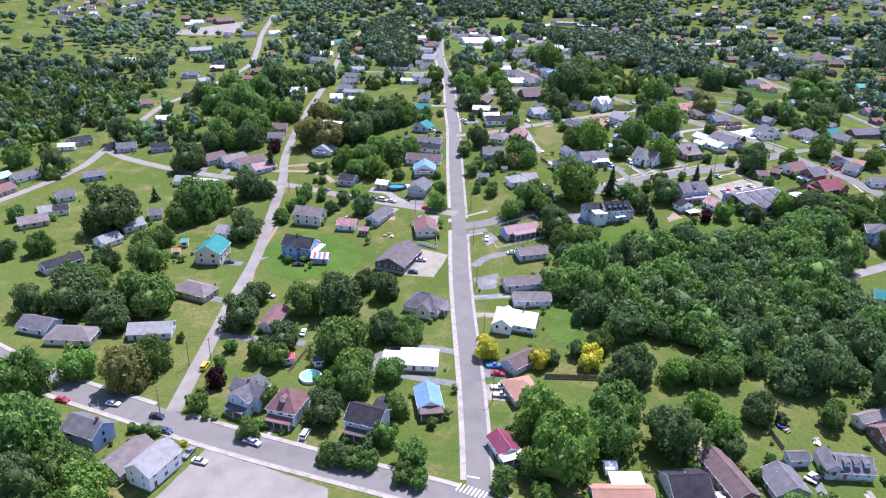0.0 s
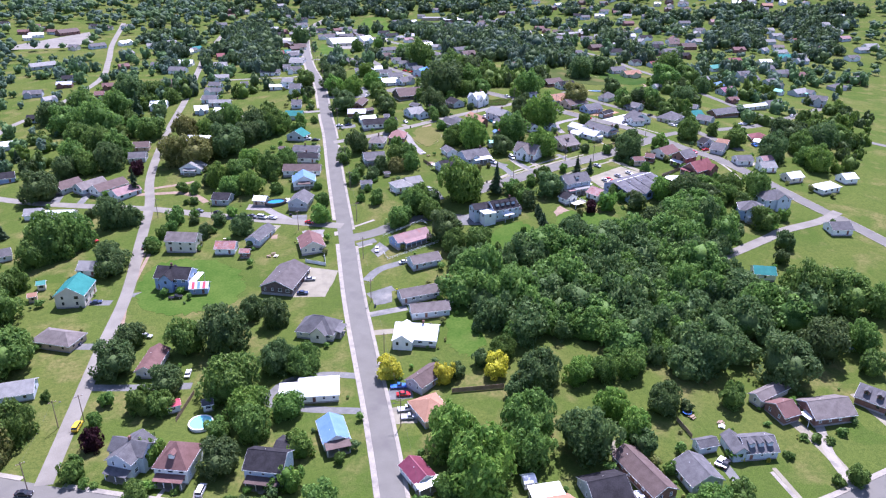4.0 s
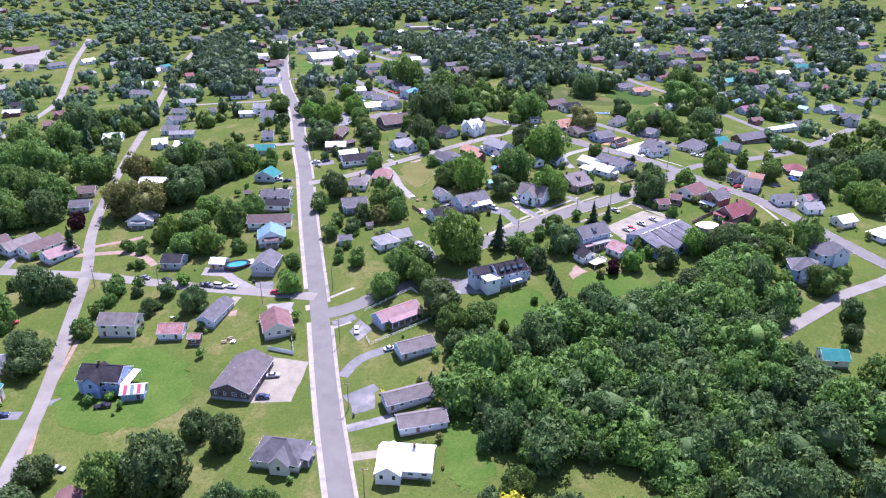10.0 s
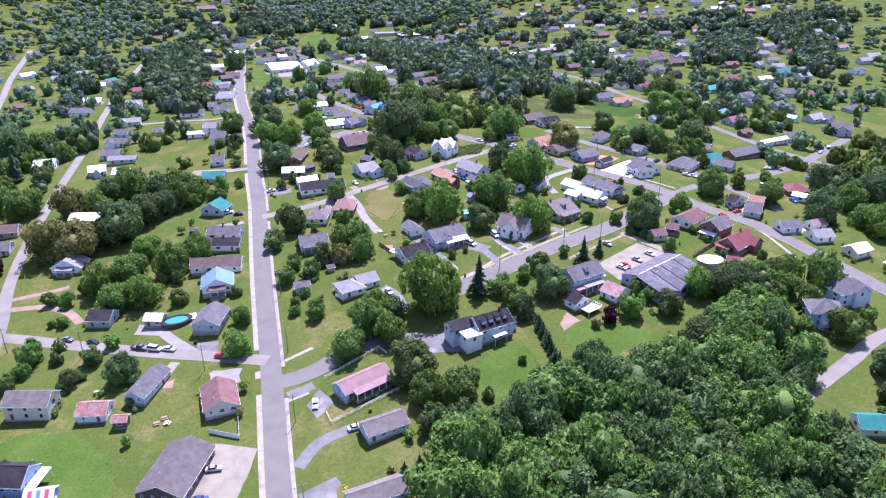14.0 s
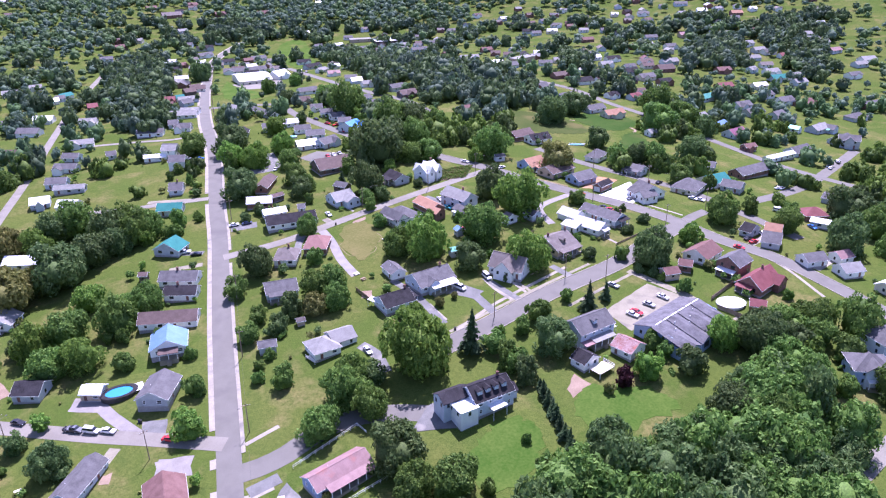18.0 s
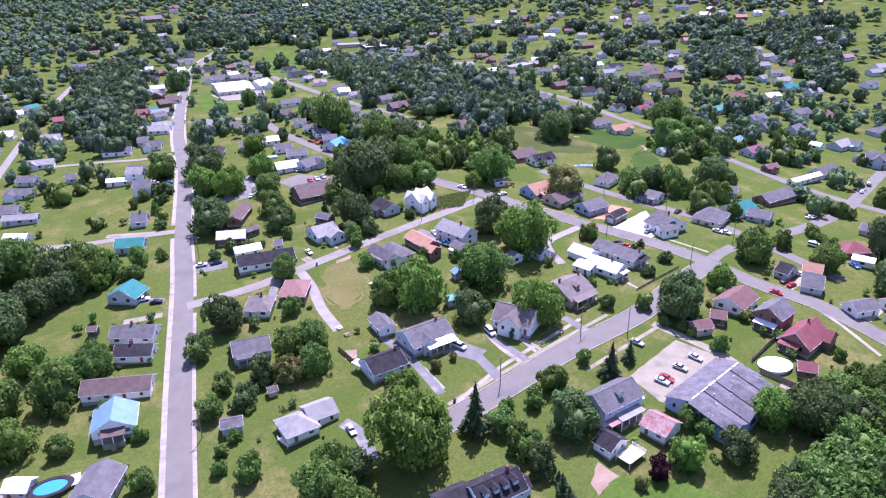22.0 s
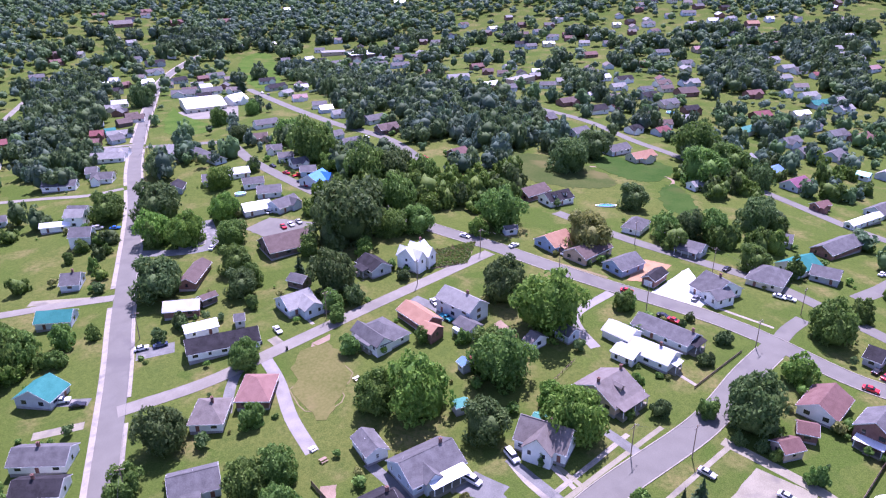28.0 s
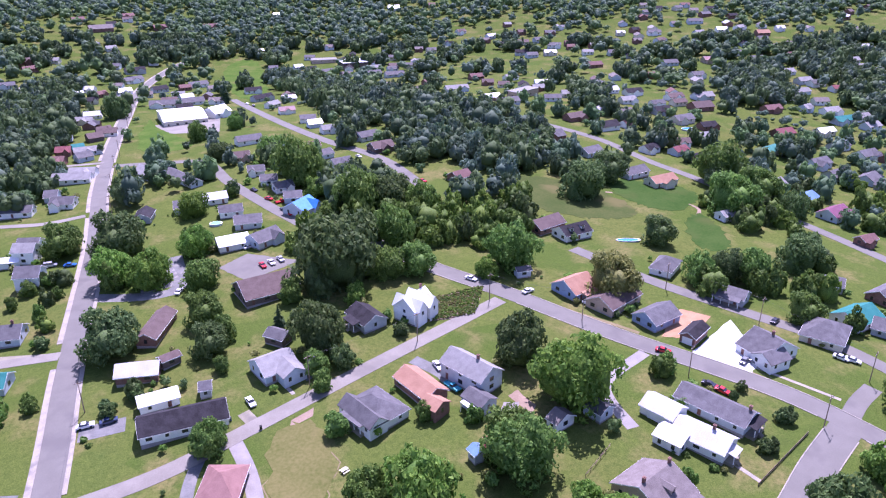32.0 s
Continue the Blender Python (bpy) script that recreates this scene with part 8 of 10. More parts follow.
lot([(98.7, 191.6), (107.8, 206.5), (125.8, 210.1), (116.7, 191.6)], DIRT, "vegetable plot beside a white house", "garden_bed", 0.03, "garden bed")
drive([(211.0, 90.3), (215.8, 73.3), (216.2, 50.3)], 1.4, WALKWAY, "footway", "concrete footway along a street")
drive([(226.2, 80.0), (225.8, 72.7)], 1.2, WALKWAY, "garden_path", "narrow concrete front path")
drive([(214.6, 93.5), (221.7, 97.1), (230.6, 101.9)], 3.0, WALKWAY, "driveway", "pale concrete driveway")
drive([(227.4, 69.1), (241.6, 76.2)], 3.0, WALKWAY, "driveway", "pale concrete driveway")
drive([(244.9, 137.1), (265.6, 144.2), (292.5, 157.4), (323.2, 179.1), (374.6, 217.2)], 6.0, ASPHALT, "side_street", "grey asphalt side street")
car(253.4, 104.5, -85, "blue")
car(225.8, 101.4, -44, "white")
car(251.9, 125.6, -69, "silver")
car(271.1, 152.6, 22, "white")
car(329.9, 186.5, 35, "white")
car(343.6, 195.2, 33, "white")
car(186.0, 147.4, 33, "grey")
car(97.4, 167.1, -81, "white")
car(100.4, 166.2, -82, "red")
car(101.0, 161.5, -84, "red")
car(102.3, 157.5, -82, "blue")
car(98.0, 91.6, -76, "white", "van")
car(-33.2, 44.5, -26, "white")
car(-66.1, -16.0, 8, "red")
car(76.0, -156.3, -77, "white")
drive([(216, 294), (240, 283), (250, 268), (238, 252), (230, 232)], 1.6, DIRT, "worn_path", "bare earth path across a field")
for ring in (((45.8, 135.6), (50.7, 138.8), (57.7, 134.8), (60.8, 128.0), (57.0, 123.8), (49.3, 124.9), (45.8, 135.6)), ((52.1, 144.5), (59.8, 144.8), (64.7, 137.5), (59.6, 131.0), (52.7, 133.3))):
    drive(list(ring), 0.35, TRACK, "wheel_track", "bare curving wheel track in a dry field")
drive([(142.9, 191.1), (153.6, 180.0), (163.2, 168.7)], 1.5, TRACK, "worn_verge", "worn dry verge beside a street")
drive([(183.2, 144.1), (189.8, 134.3), (196.5, 123.4)], 1.3, TRACK, "worn_verge", "worn dry verge beside a street")
drive([(185.5, 147.4), (193.4, 136.5), (201.3, 125.7)], 1.2, WALKWAY, "footway", "concrete footway along a street")
garden_table(108.1, -121.9, 30)
garden_table(115.4, -127.2, 60, TRIM)
garden_table(115.7, -130.4, 10, TRIM)
garden_table(32.9, 164.7, 15)
garden_table(-53.5, 26.5, 20, WALLS["cream"])
garden_table(49.8, 109.4, 30, TRIM)
garden_table(51.9, 104.6, 25)
garden_table(65.2, 134.1, 30, WALLS["cream"])
garden_table(-32.2, 5.6, 10)
garden_table(-29.0, 5.0, 80, WALLS["cream"])
garden_table(-30.2, 7.6, 15)
garden_table(115.9, -125.6, 40)
trampoline(-19.6, 128.6, 1.6)
trampoline(107.3, -119.8, 1.5)
wheelie_bin(-24.6, 46.3, 20)
wheelie_bin(-23.9, 45.8, 10, "black")
wheelie_bin(77.9, 62.4, 10, "black")
wheelie_bin(39.1, 161.5, 10)
wheelie_bin(46.7, 155.5, 10, "black")
wheelie_bin(12.3, -43.7, 10, "navy")
drive([(72.6, 80.4), (76.3, 68.9)], 1.3, WALKWAY, "garden_path", "concrete front path with steps")
drive([(106.5, 86.4), (109.2, 78.0)], 1.3, WALKWAY, "garden_path", "concrete front path with steps")
drive([(97.5, 90.7), (99.3, 83.2), (103.0, 75.0)], 2.4, WALKWAY, "driveway", "pale concrete driveway")
drive([(78.1, 61.8), (96.0, 73.8), (118.2, 85.0), (130.2, 91.2)], 1.4, WALKWAY, "footway", "concrete footway along a verge")
drive([(52.3, 176.5), (56.2, 167.2)], 1.1, WALKWAY, "garden_path", "narrow concrete front path")
drive([(156.5, 110.7), (159.0, 104.4)], 1.2, WALKWAY, "garden_path", "narrow concrete front path")
drive([(182.8, 139.7), (191.0, 128.7), (196.5, 120.1)], 1.4, WALKWAY, "footway", "concrete footway along a street")
drive([(-50.3, -131.0), (-52.7, -137.1)], 1.2, WALKWAY, "garden_path", "narrow concrete front path")
drive([(120.8, -147.0), (122.1, -158.7)], 1.3, WALKWAY, "garden_path", "narrow concrete front path")
drive([(146.4, -130.2), (141.9, -143.9), (141.2, -157.5)], 3.0, WALKWAY, "driveway", "pale concrete driveway")
drive([(-41.4, -133.8), (-41.3, -139.9)], 2.6, GRAVEL, "driveway", "short gravel driveway")
drive([(-33.3, 29.2), (-29.5, 36.2)], 2.2, WALKWAY, "driveway", "short concrete driveway")
drive([(6.7, 27.2), (16.4, 32.1)], 1.4, WALKWAY, "footway", "concrete footway beside a lane")
drive([(6.3, 5.9), (14.1, 8.7)], 1.4, WALKWAY, "footway", "concrete footway beside a lane")

# ---- trees and shrubs ----
tree(42.5, -34.3, 2.3, "conifer")
tree(38.3, -34.5, 1.9, "conifer")
tree(94.4, -160.9, 5.6)
tree(105.4, -157.4, 4.1)
tree(123.3, -118.4, 4.0)
tree(144.4, 0.2, 6.4, "dark")
tree(152.1, -6.7, 6.4)
bush(129.0, -142.0, 1.9)
tree(155.4, 3.6, 7.7)
bush(138.0, -135.5, 1.8)
tree(160.9, -2.3, 7.1)
bush(137.5, -153.6, 2.3)
bush(141.6, -136.8, 1.8)
bush(145.2, -138.1, 1.8)
tree(168.4, -7.2, 5.6)
tree(142.8, -154.3, 3.2)
bush(150.9, -135.4, 1.9)
tree(174.4, 16.2, 6.5)
tree(178.6, 6.9, 5.3)
tree(167.9, -97.2, 8.3, "dark")
tree(185.2, 31.4, 6.3)
tree(182.5, -65.9, 9.5)
tree(179.6, -107.8, 4.5)
tree(194.3, 26.0, 5.1)
tree(184.6, -95.5, 6.3)
tree(198.1, -3.1, 5.8)
tree(197.7, 15.9, 4.6)
tree(197.6, 33.1, 5.9)
tree(195.4, -71.5, 9.2)
tree(201.6, 51.6, 2.0)
tree(206.1, -76.0, 6.8)
far_tree(1.6, 253.2, 8.7)
far_tree(72.0, 257.1, 7.3)
far_tree(-156.6, 161.1, 9.5)
far_tree(-140.5, 181.6, 9.5)
far_tree(80.1, 261.8, 9.5)
far_tree(-179.1, 145.5, 9.5)
far_tree(29.5, 275.7, 7.7)
far_tree(-0.9, 275.3, 9.4)
far_tree(-231.3, 76.8, 7.3)
far_tree(-213.2, 137.5, 9.5)
far_tree(-140.8, 227.6, 8.4)
far_tree(-165.9, 204.9, 9.5)
far_tree(-158.2, 221.2, 9.5)
far_tree(-138.1, 263.6, 9.5)
far_tree(-181.6, 227.0, 9.5)
far_tree(-154.5, 255.5, 9.5)
far_tree(43.6, 331.9, 3.3)
far_tree(-3.2, 337.8, 7.1)
far_tree(16.3, 352.1, 4.2)
far_tree(23.1, 355.2, 3.5)
far_tree(3.2, 370.5, 2.8)
tree(39.8, 596.4, 4.5, "conifer")


tree(-134.0, -119.9, 7.9)
tree(-115.7, -152.3, 9.9)
tree(-109.6, -166.6, 7.2, "dark")
tree(-100.2, -160.6, 6.7)
tree(-91.0, -167.1, 6.5, "bright")
tree(-121.6, -111.3, 5.5, "bright")
tree(-103.3, -115.6, 7.2, "olive")
tree(-99.8, -105.5, 7.0)
tree(-143.3, -68.9, 9.5, "dark")
tree(-143.7, -53.2, 6.7)
tree(-127.1, -76.4, 7.2, "dark")
tree(-123.1, -60.7, 7.6)
tree(-113.9, -66.5, 8.5)
tree(-122.4, -80.4, 5.1, "dark")
tree(-160.3, -71.0, 6.3, "dark")
tree(-148.6, -33.2, 5.9, "dark")
tree(-130.7, -31.7, 7.1)
tree(-96.5, -86.2, 1.8)
tree(-76.8, -91.4, 2.5)
tree(-75.0, -112.2, 3.6, "plum")
tree(-76.9, -101.8, 2.7)
tree(-76.6, -124.7, 3.6)
tree(-72.9, -129.4, 1.5)
bush(-70.0, -129.4, 1.4)
tree(-77.4, -73.6, 6.9, "dark")
tree(-77.0, -56.6, 5.0, "dark")
tree(-64.7, -95.9, 4.6)
tree(-58.1, -98.3, 4.3)
tree(-58.1, -87.5, 5.5, "dark")
tree(-57.2, -120.4, 4.0, "bright")
tree(-57.3, -136.4, 3.3)
tree(-55.8, -62.6, 6.5)
tree(-42.3, -63.6, 8.5, "dark")
tree(-37.5, -92.0, 8.5)
tree(-30.8, -104.1, 6.1, "bright")
tree(-28.5, -113.2, 5.4)
tree(-38.9, -112.3, 3.6)
tree(-36.1, -126.9, 5.6, "dark")
tree(-18.7, -104.3, 4.7)
tree(-35.3, -43.3, 4.8, "dark")
tree(-25.7, -50.0, 5.4, "dark")
tree(-23.2, -78.6, 6.1, "dark")
tree(-14.2, -81.4, 5.8)
tree(-14.3, -122.7, 4.0, "bright")
tree(-16.7, -136.0, 3.7, "bright")
tree(-7.6, -144.8, 4.4)
tree(-21.7, -136.8, 2.1)
tree(-32.3, -144.9, 3.2)
tree(-27.7, -145.9, 3.2, "dark")
tree(-23.6, -146.5, 3.2)
tree(-19.4, -146.7, 2.8)
tree(-9.4, -151.4, 3.1)
tree(-5.0, -152.9, 2.8)
tree(-2.8, -127.2, 1.9)
bush(-47.7, -134.2, 1.3)
tree(-92.0, -137.3, 1.7)
tree(-88.4, -137.7, 1.8)
tree(-84.8, -138.0, 1.7)
bush(-75.1, -141.8, 1.3, "yellow")
tree(14.6, -88.4, 4.1, "yellow")
tree(32.3, -93.4, 3.7, "yellow")
tree(51.1, -92.1, 4.4, "yellow")
tree(37.6, -91.2, 2.9, "dark")
tree(46.9, -86.0, 3.2, "dark")
tree(54.8, -82.9, 4.8)
tree(63.3, -99.9, 7.5, "dark")
tree(55.7, -104.8, 4.6, "dark")
tree(78.2, -98.9, 4.9, "bright")
tree(86.6, -99.3, 4.9)
tree(96.5, -97.7, 5.2)
tree(30.8, -126.3, 8.0, "bright")
tree(35.7, -142.1, 10.3, "bright")
tree(53.3, -124.5, 8.9)
tree(51.1, -134.5, 6.6)
tree(69.5, -132.8, 8.2, "dark")
tree(83.4, -117.5, 5.3, "bright")
tree(86.8, -128.0, 5.0, "bright")
tree(87.3, -134.4, 3.7, "dark")
tree(100.5, -116.7, 5.4, "dark")
tree(124.8, -116.2, 4.2)
tree(27.0, -145.9, 4.7)
tree(18.1, -151.8, 3.5)
tree(28.7, -156.7, 3.4, "bright")
tree(80.4, -133.2, 2.3, "bright")
tree(91.2, -143.7, 2.0)
tree(148.4, -107.9, 9.0, "dark")
tree(-128.1, 25.0, 10.2)
tree(-121.2, 32.9, 8.2)
tree(-99.7, 7.9, 6.6, "dark")
tree(-64.0, 93.5, 6.6, "bright")
tree(-54.6, 98.0, 6.8, "green")
tree(-46.3, 79.4, 6.2, "bright")
tree(-56.4, 78.3, 6.0, "green")
tree(-70.6, 95.7, 3.4, "dark")
tree(-78.9, 72.4, 1.5)
tree(-74.5, 72.0, 2.2)
tree(-79.7, 50.6, 4.6)
tree(-72.1, 55.4, 2.2)
tree(-70.8, 47.1, 2.2, "dark")
tree(-80.3, 42.2, 2.9)
tree(-83.6, 36.1, 3.0)
tree(-85.2, 23.5, 3.3)
tree(-63.7, 31.9, 3.4, "dark")
tree(-60.6, 35.1, 1.9)
tree(-58.2, 43.5, 3.4, "dark")
tree(-46.3, 31.8, 5.3, "dark")
tree(-53.1, 52.4, 2.7, "bright")
tree(-40.2, 93.0, 2.1)
tree(-33.5, 78.1, 2.7)
tree(-8.0, 54.5, 3.8)
tree(-9.2, 35.7, 4.6, "bright")
tree(-11.1, 74.3, 2.2)
tree(28.0, 24.2, 5.4)
tree(36.5, 36.1, 6.7)
tree(43.7, 28.6, 5.2)
tree(48.0, 7.6, 7.4, "dark")
tree(49.8, -3.7, 5.5)
tree(50.0, -16.4, 4.6, "dark")
bush(22.0, -34.6, 1.1, "yellow")
tree(59.9, -6.0, 6.1)
tree(68.9, -8.0, 2.0)
tree(76.4, -12.9, 1.6, "dark")
tree(85.9, -9.3, 4.1)
tree(84.3, 6.0, 1.5)
tree(106.8, 42.7, 6.5, "dark")
tree(144.8, 21.7, 4.6, "dark")
tree(130.0, 22.9, 4.5, "bright")
bush(138.5, 23.3, 1.0)
tree(161.5, 30.9, 5.6, "bright")
tree(171.1, 25.4, 7.6, "dark")
tree(183.6, 25.4, 5.4, "dark")
tree(115.5, 19.4, 1.8, "olive")
tree(177.4, -12.5, 4.4, "dark")
tree(197.9, -22.7, 4.5, "dark")
tree(189.2, -35.2, 3.5, "dark")
tree(211.8, 3.0, 3.1, "bright")
tree(121.7, 21.5, 3.1, "plum")
tree(103.8, -4.1, 6.5, "dark")
tree(109.8, -11.5, 5.4)
tree(120.9, -10.8, 6.4, "dark")
tree(131.2, -8.6, 5.6, "dark")
tree(87.8, 47.6, 3.7)
tree(90.0, 40.8, 3.9)
tree(92.3, 37.5, 4.1)
tree(92.9, 31.1, 4.1, "dark")
tree(108.0, 59.7, 4.5)
tree(99.9, 55.0, 3.1)
tree(91.3, 55.3, 2.1, "bright")
tree(121.6, 69.3, 2.6)
tree(138.7, 36.4, 3.4)
tree(141.1, 31.2, 2.8)
bush(138.2, 21.9, 1.0)
tree(172.8, 30.3, 6.6, "dark")
tree(80.1, 48.6, 3.8, "conifer", 17.5)
tree(126.2, 59.9, 3.2, "conifer", 13.5)
tree(135.4, 65.6, 2.1, "conifer", 8.8)
tree(12.2, 122.6, 6.5, "dark")
tree(3.9, 108.4, 4.5)
tree(35.3, 124.2, 3.6)
tree(40.5, 101.2, 5.1)
tree(33.3, 97.7, 5.6)
tree(40.2, 89.6, 4.9)
tree(31.5, 87.5, 4.3, "olive")
tree(23.7, 89.4, 4.3, "dark")
tree(18.7, 79.9, 3.7, "dark")
tree(11.9, 88.5, 3.3)
tree(8.4, 77.5, 3.7)
tree(14.9, 65.3, 1.9)
tree(11.5, 61.2, 1.8)
tree(18.9, 50.5, 3.8)
tree(10.7, 54.4, 2.1)
tree(39.3, 43.1, 6.1)
tree(46.3, 42.1, 4.3, "dark")
tree(62.0, 45.1, 10.8, "bright")
tree(65.6, 70.7, 4.3, "bright")
tree(68.5, 120.9, 6.1)
tree(79.7, 116.3, 8.8, "bright")
tree(94.3, 101.2, 5.9, "dark")
tree(105.4, 127.9, 6.9)
tree(115.5, 106.8, 4.2, "bright")
tree(76.3, 78.6, 1.9, "olive")
tree(82.6, 81.6, 1.5, "olive")
tree(61.7, 75.0, 2.3)
tree(104.4, 87.7, 2.0, "dark")
bush(21.2, 119.9, 1.2)
tree(-49.5, 173.9, 8.6, "dark")
tree(-42.9, 180.5, 7.9)
tree(-35.4, 176.4, 6.9)
tree(-35.8, 168.4, 4.2, "bright")
tree(-26.5, 172.4, 2.9)
tree(-22.6, 171.7, 2.9)
tree(-23.0, 183.1, 4.3)
tree(-15.0, 186.8, 1.9)
tree(-29.8, 113.9, 5.3)
tree(-37.2, 110.1, 4.7)
tree(-21.9, 88.3, 2.8)
tree(-46.1, 163.5, 5.6, "dark")
tree(33.8, 151.7, 4.8)
tree(65.5, 147.8, 3.1)
tree(64.2, 167.0, 3.1)
tree(88.3, 147.1, 2.8)
tree(13.4, 180.8, 2.7, "dark")
tree(7.0, 176.3, 2.2, "dark")
bush(41.1, 125.0, 1.1)
bush(2.4, 166.2, 1.0)
tree(117.0, 94.0, 7.9, "bright")
tree(164.7, 86.8, 8.1, "dark")
tree(189.1, 99.1, 4.6, "bright")
tree(156.2, 80.7, 1.8, "dark")
tree(160.5, 76.9, 1.8, "dark")
tree(162.0, 73.5, 1.8)
tree(142.4, 95.5, 2.8, "dark")
tree(141.5, 107.2, 2.5)
tree(133.3, 97.4, 1.7)
tree(154.3, 92.1, 2.9)
tree(160.4, 148.2, 3.1)
tree(175.9, 135.3, 1.6, "dark")
tree(179.9, 120.9, 2.2, "dark")
tree(168.2, 112.5, 1.9, "dark")
tree(215.1, 116.7, 7.3)
tree(248.9, 113.8, 4.1)
tree(166.5, 64.1, 2.7)
tree(5.8, 203.9, 8.3, "dark")
tree(0.6, 253.2, 7.1, "bright")
tree(13.0, 247.5, 7.4, "bright")
tree(0.2, 278.1, 9.8, "dark")
tree(30.9, 239.6, 5.8)
tree(32.6, 214.1, 5.9)
tree(34.5, 195.2, 5.5, "dark")
tree(37.3, 185.4, 2.6)
tree(38.2, 202.6, 4.3)
tree(-22.4, 288.9, 7.2)
tree(-32.5, 248.0, 2.5)
tree(-28.9, 256.6, 2.8)
tree(-23.3, 261.4, 2.6)
tree(-18.6, 250.2, 2.1)
tree(-21.7, 236.8, 2.6)
tree(-16.7, 216.6, 2.2, "dark")
tree(-13.9, 183.3, 2.0)
tree(14.3, 178.8, 2.4, "dark")
tree(7.6, 173.3, 2.2, "dark")
bush(3.8, 163.4, 1.0)
tree(66.3, 187.4, 7.9, "dark")
tree(60.4, 219.2, 4.3)
tree(63.7, 175.3, 3.6)
tree(71.1, 176.4, 3.8, "dark")
tree(55.0, 202.8, 2.0, "conifer", 8.6)
tree(80.9, 210.0, 3.9, "bright")
tree(91.1, 187.1, 2.2, "dark")
bush(75.9, 176.1, 1.3)
tree(77.4, 226.8, 14.2, "dark")
tree(95.9, 226.2, 5.9)
tree(106.7, 226.3, 6.2)
tree(88.9, 227.3, 4.3)
tree(103.8, 253.0, 8.2)
tree(96.8, 289.1, 10.5)
tree(108.1, 289.9, 9.1, "dark")
tree(80.5, 317.9, 5.1, "bright")
tree(123.2, 284.9, 7.0)
tree(75.3, 339.6, 12.0)
tree(64.3, 386.6, 7.8)
tree(25.8, 312.3, 6.1, "bright")
tree(28.2, 269.2, 6.2, "bright")
tree(-5.8, 351.1, 6.8, "dark")
tree(23.9, 455.3, 6.1)
tree(36.0, 400.7, 5.5, "dark")
tree(46.0, 480.2, 5.4)
tree(42.5, 332.4, 3.4)
tree(-36.3, 564.3, 9.2, "dark")
tree(121.5, 165.0, 7.9, "dark")
tree(128.2, 141.8, 10.6, "bright")
tree(105.3, 121.3, 8.4)
tree(100.5, 142.2, 2.4)
tree(157.6, 147.2, 3.3)
tree(171.4, 132.1, 1.5, "dark")
tree(178.2, 121.4, 2.0, "dark")
tree(166.1, 112.4, 1.9, "dark")
bush(146.6, 116.3, 1.1)
bush(150.4, 110.3, 1.2)
tree(166.9, 192.9, 8.6, "olive")
tree(207.9, 231.8, 6.4, "dark")
tree(140.0, 221.6, 9.0)
tree(128.7, 216.8, 3.9, "bright")
tree(203.1, 197.0, 5.9)
tree(215.1, 197.4, 6.0, "dark")
tree(223.4, 192.6, 6.6)
tree(250.1, 201.2, 8.0, "dark")
tree(222.1, 164.8, 5.6)
tree(283.6, 301.3, 11.3)
tree(263.1, 261.2, 10.6)
tree(288.5, 276.1, 9.4)
tree(291.6, 253.2, 6.4, "dark")
tree(226.1, 310.2, 8.3, "dark")
tree(201.8, 289.2, 9.8, "dark")
tree(-180.6, 217.0, 10.1)
tree(-177.5, 248.2, 10.7)
tree(-154.8, 195.8, 12.9)
tree(-156.5, 252.9, 9.0)
tree(-198.3, 242.7, 8.8, "dark")
tree(-157.2, 170.0, 9.2)
tree(-142.7, 157.4, 9.9)
tree(-132.2, 153.5, 8.9)
tree(-153.8, 142.3, 8.6)
tree(-154.8, 128.3, 7.0, "dark")
tree(-144.3, 131.1, 7.0)
tree(-131.3, 134.1, 8.0, "dark")
tree(-129.9, 196.3, 6.5)
tree(-119.3, 186.7, 8.0)
tree(-140.3, 242.5, 4.0, "conifer", 19.8)
tree(-123.5, 235.3, 5.3, "dark")
tree(-151.8, 277.0, 11.3, "dark")
tree(-139.5, 293.1, 7.8)
tree(-121.9, 272.1, 5.7)
tree(-114.2, 122.5, 4.2, "plum")
tree(-109.5, 94.5, 2.9, "conifer", 14.5)
tree(-94.9, 132.4, 8.9, "olive")
tree(-81.1, 127.9, 9.9, "olive")
tree(-75.0, 140.4, 6.2, "olive")
tree(-94.3, 176.0, 8.2, "olive")
tree(-82.7, 176.3, 6.3, "bright")
tree(-76.3, 187.1, 8.1, "dark")
tree(-67.9, 189.9, 8.2)
tree(-64.4, 140.2, 10.3, "dark")
tree(-55.8, 156.5, 7.9, "dark")
tree(-40.3, 172.8, 7.9)
tree(-37.7, 100.8, 7.0)
tree(-50.8, 118.7, 5.6, "bright")
tree(-28.2, 109.9, 5.3)
tree(-32.1, 75.1, 3.2)
tree(-34.8, 91.6, 2.7)
tree(-82.9, 89.4, 2.9)
tree(-76.4, 86.6, 3.1)
tree(239.2, 103.7, 6.0)
tree(251.2, 82.1, 8.6, "dark")
tree(275.8, 110.6, 9.2, "dark")
tree(276.0, 93.9, 7.4)
tree(268.7, 75.6, 5.7)
tree(269.3, 65.3, 7.7, "bright")
tree(292.8, 99.0, 9.0, "dark")
tree(313.9, 113.4, 7.9)
tree(211.1, 27.6, 7.6)
tree(200.3, -3.9, 4.3, "bright")
tree(184.9, 1.2, 3.4)
tree(235.3, 124.6, 3.8)
tree(-234.6, 87.0, 7.4, "dark")
tree(-261.3, 95.5, 6.9)
tree(-217.8, 18.3, 4.1)
tree(-185.0, -18.8, 5.7)
tree(-197.4, -24.5, 4.4, "dark")
tree(-163.9, 9.1, 12.2, "dark")
tree(-159.9, 47.7, 2.4, "conifer", 8.7)
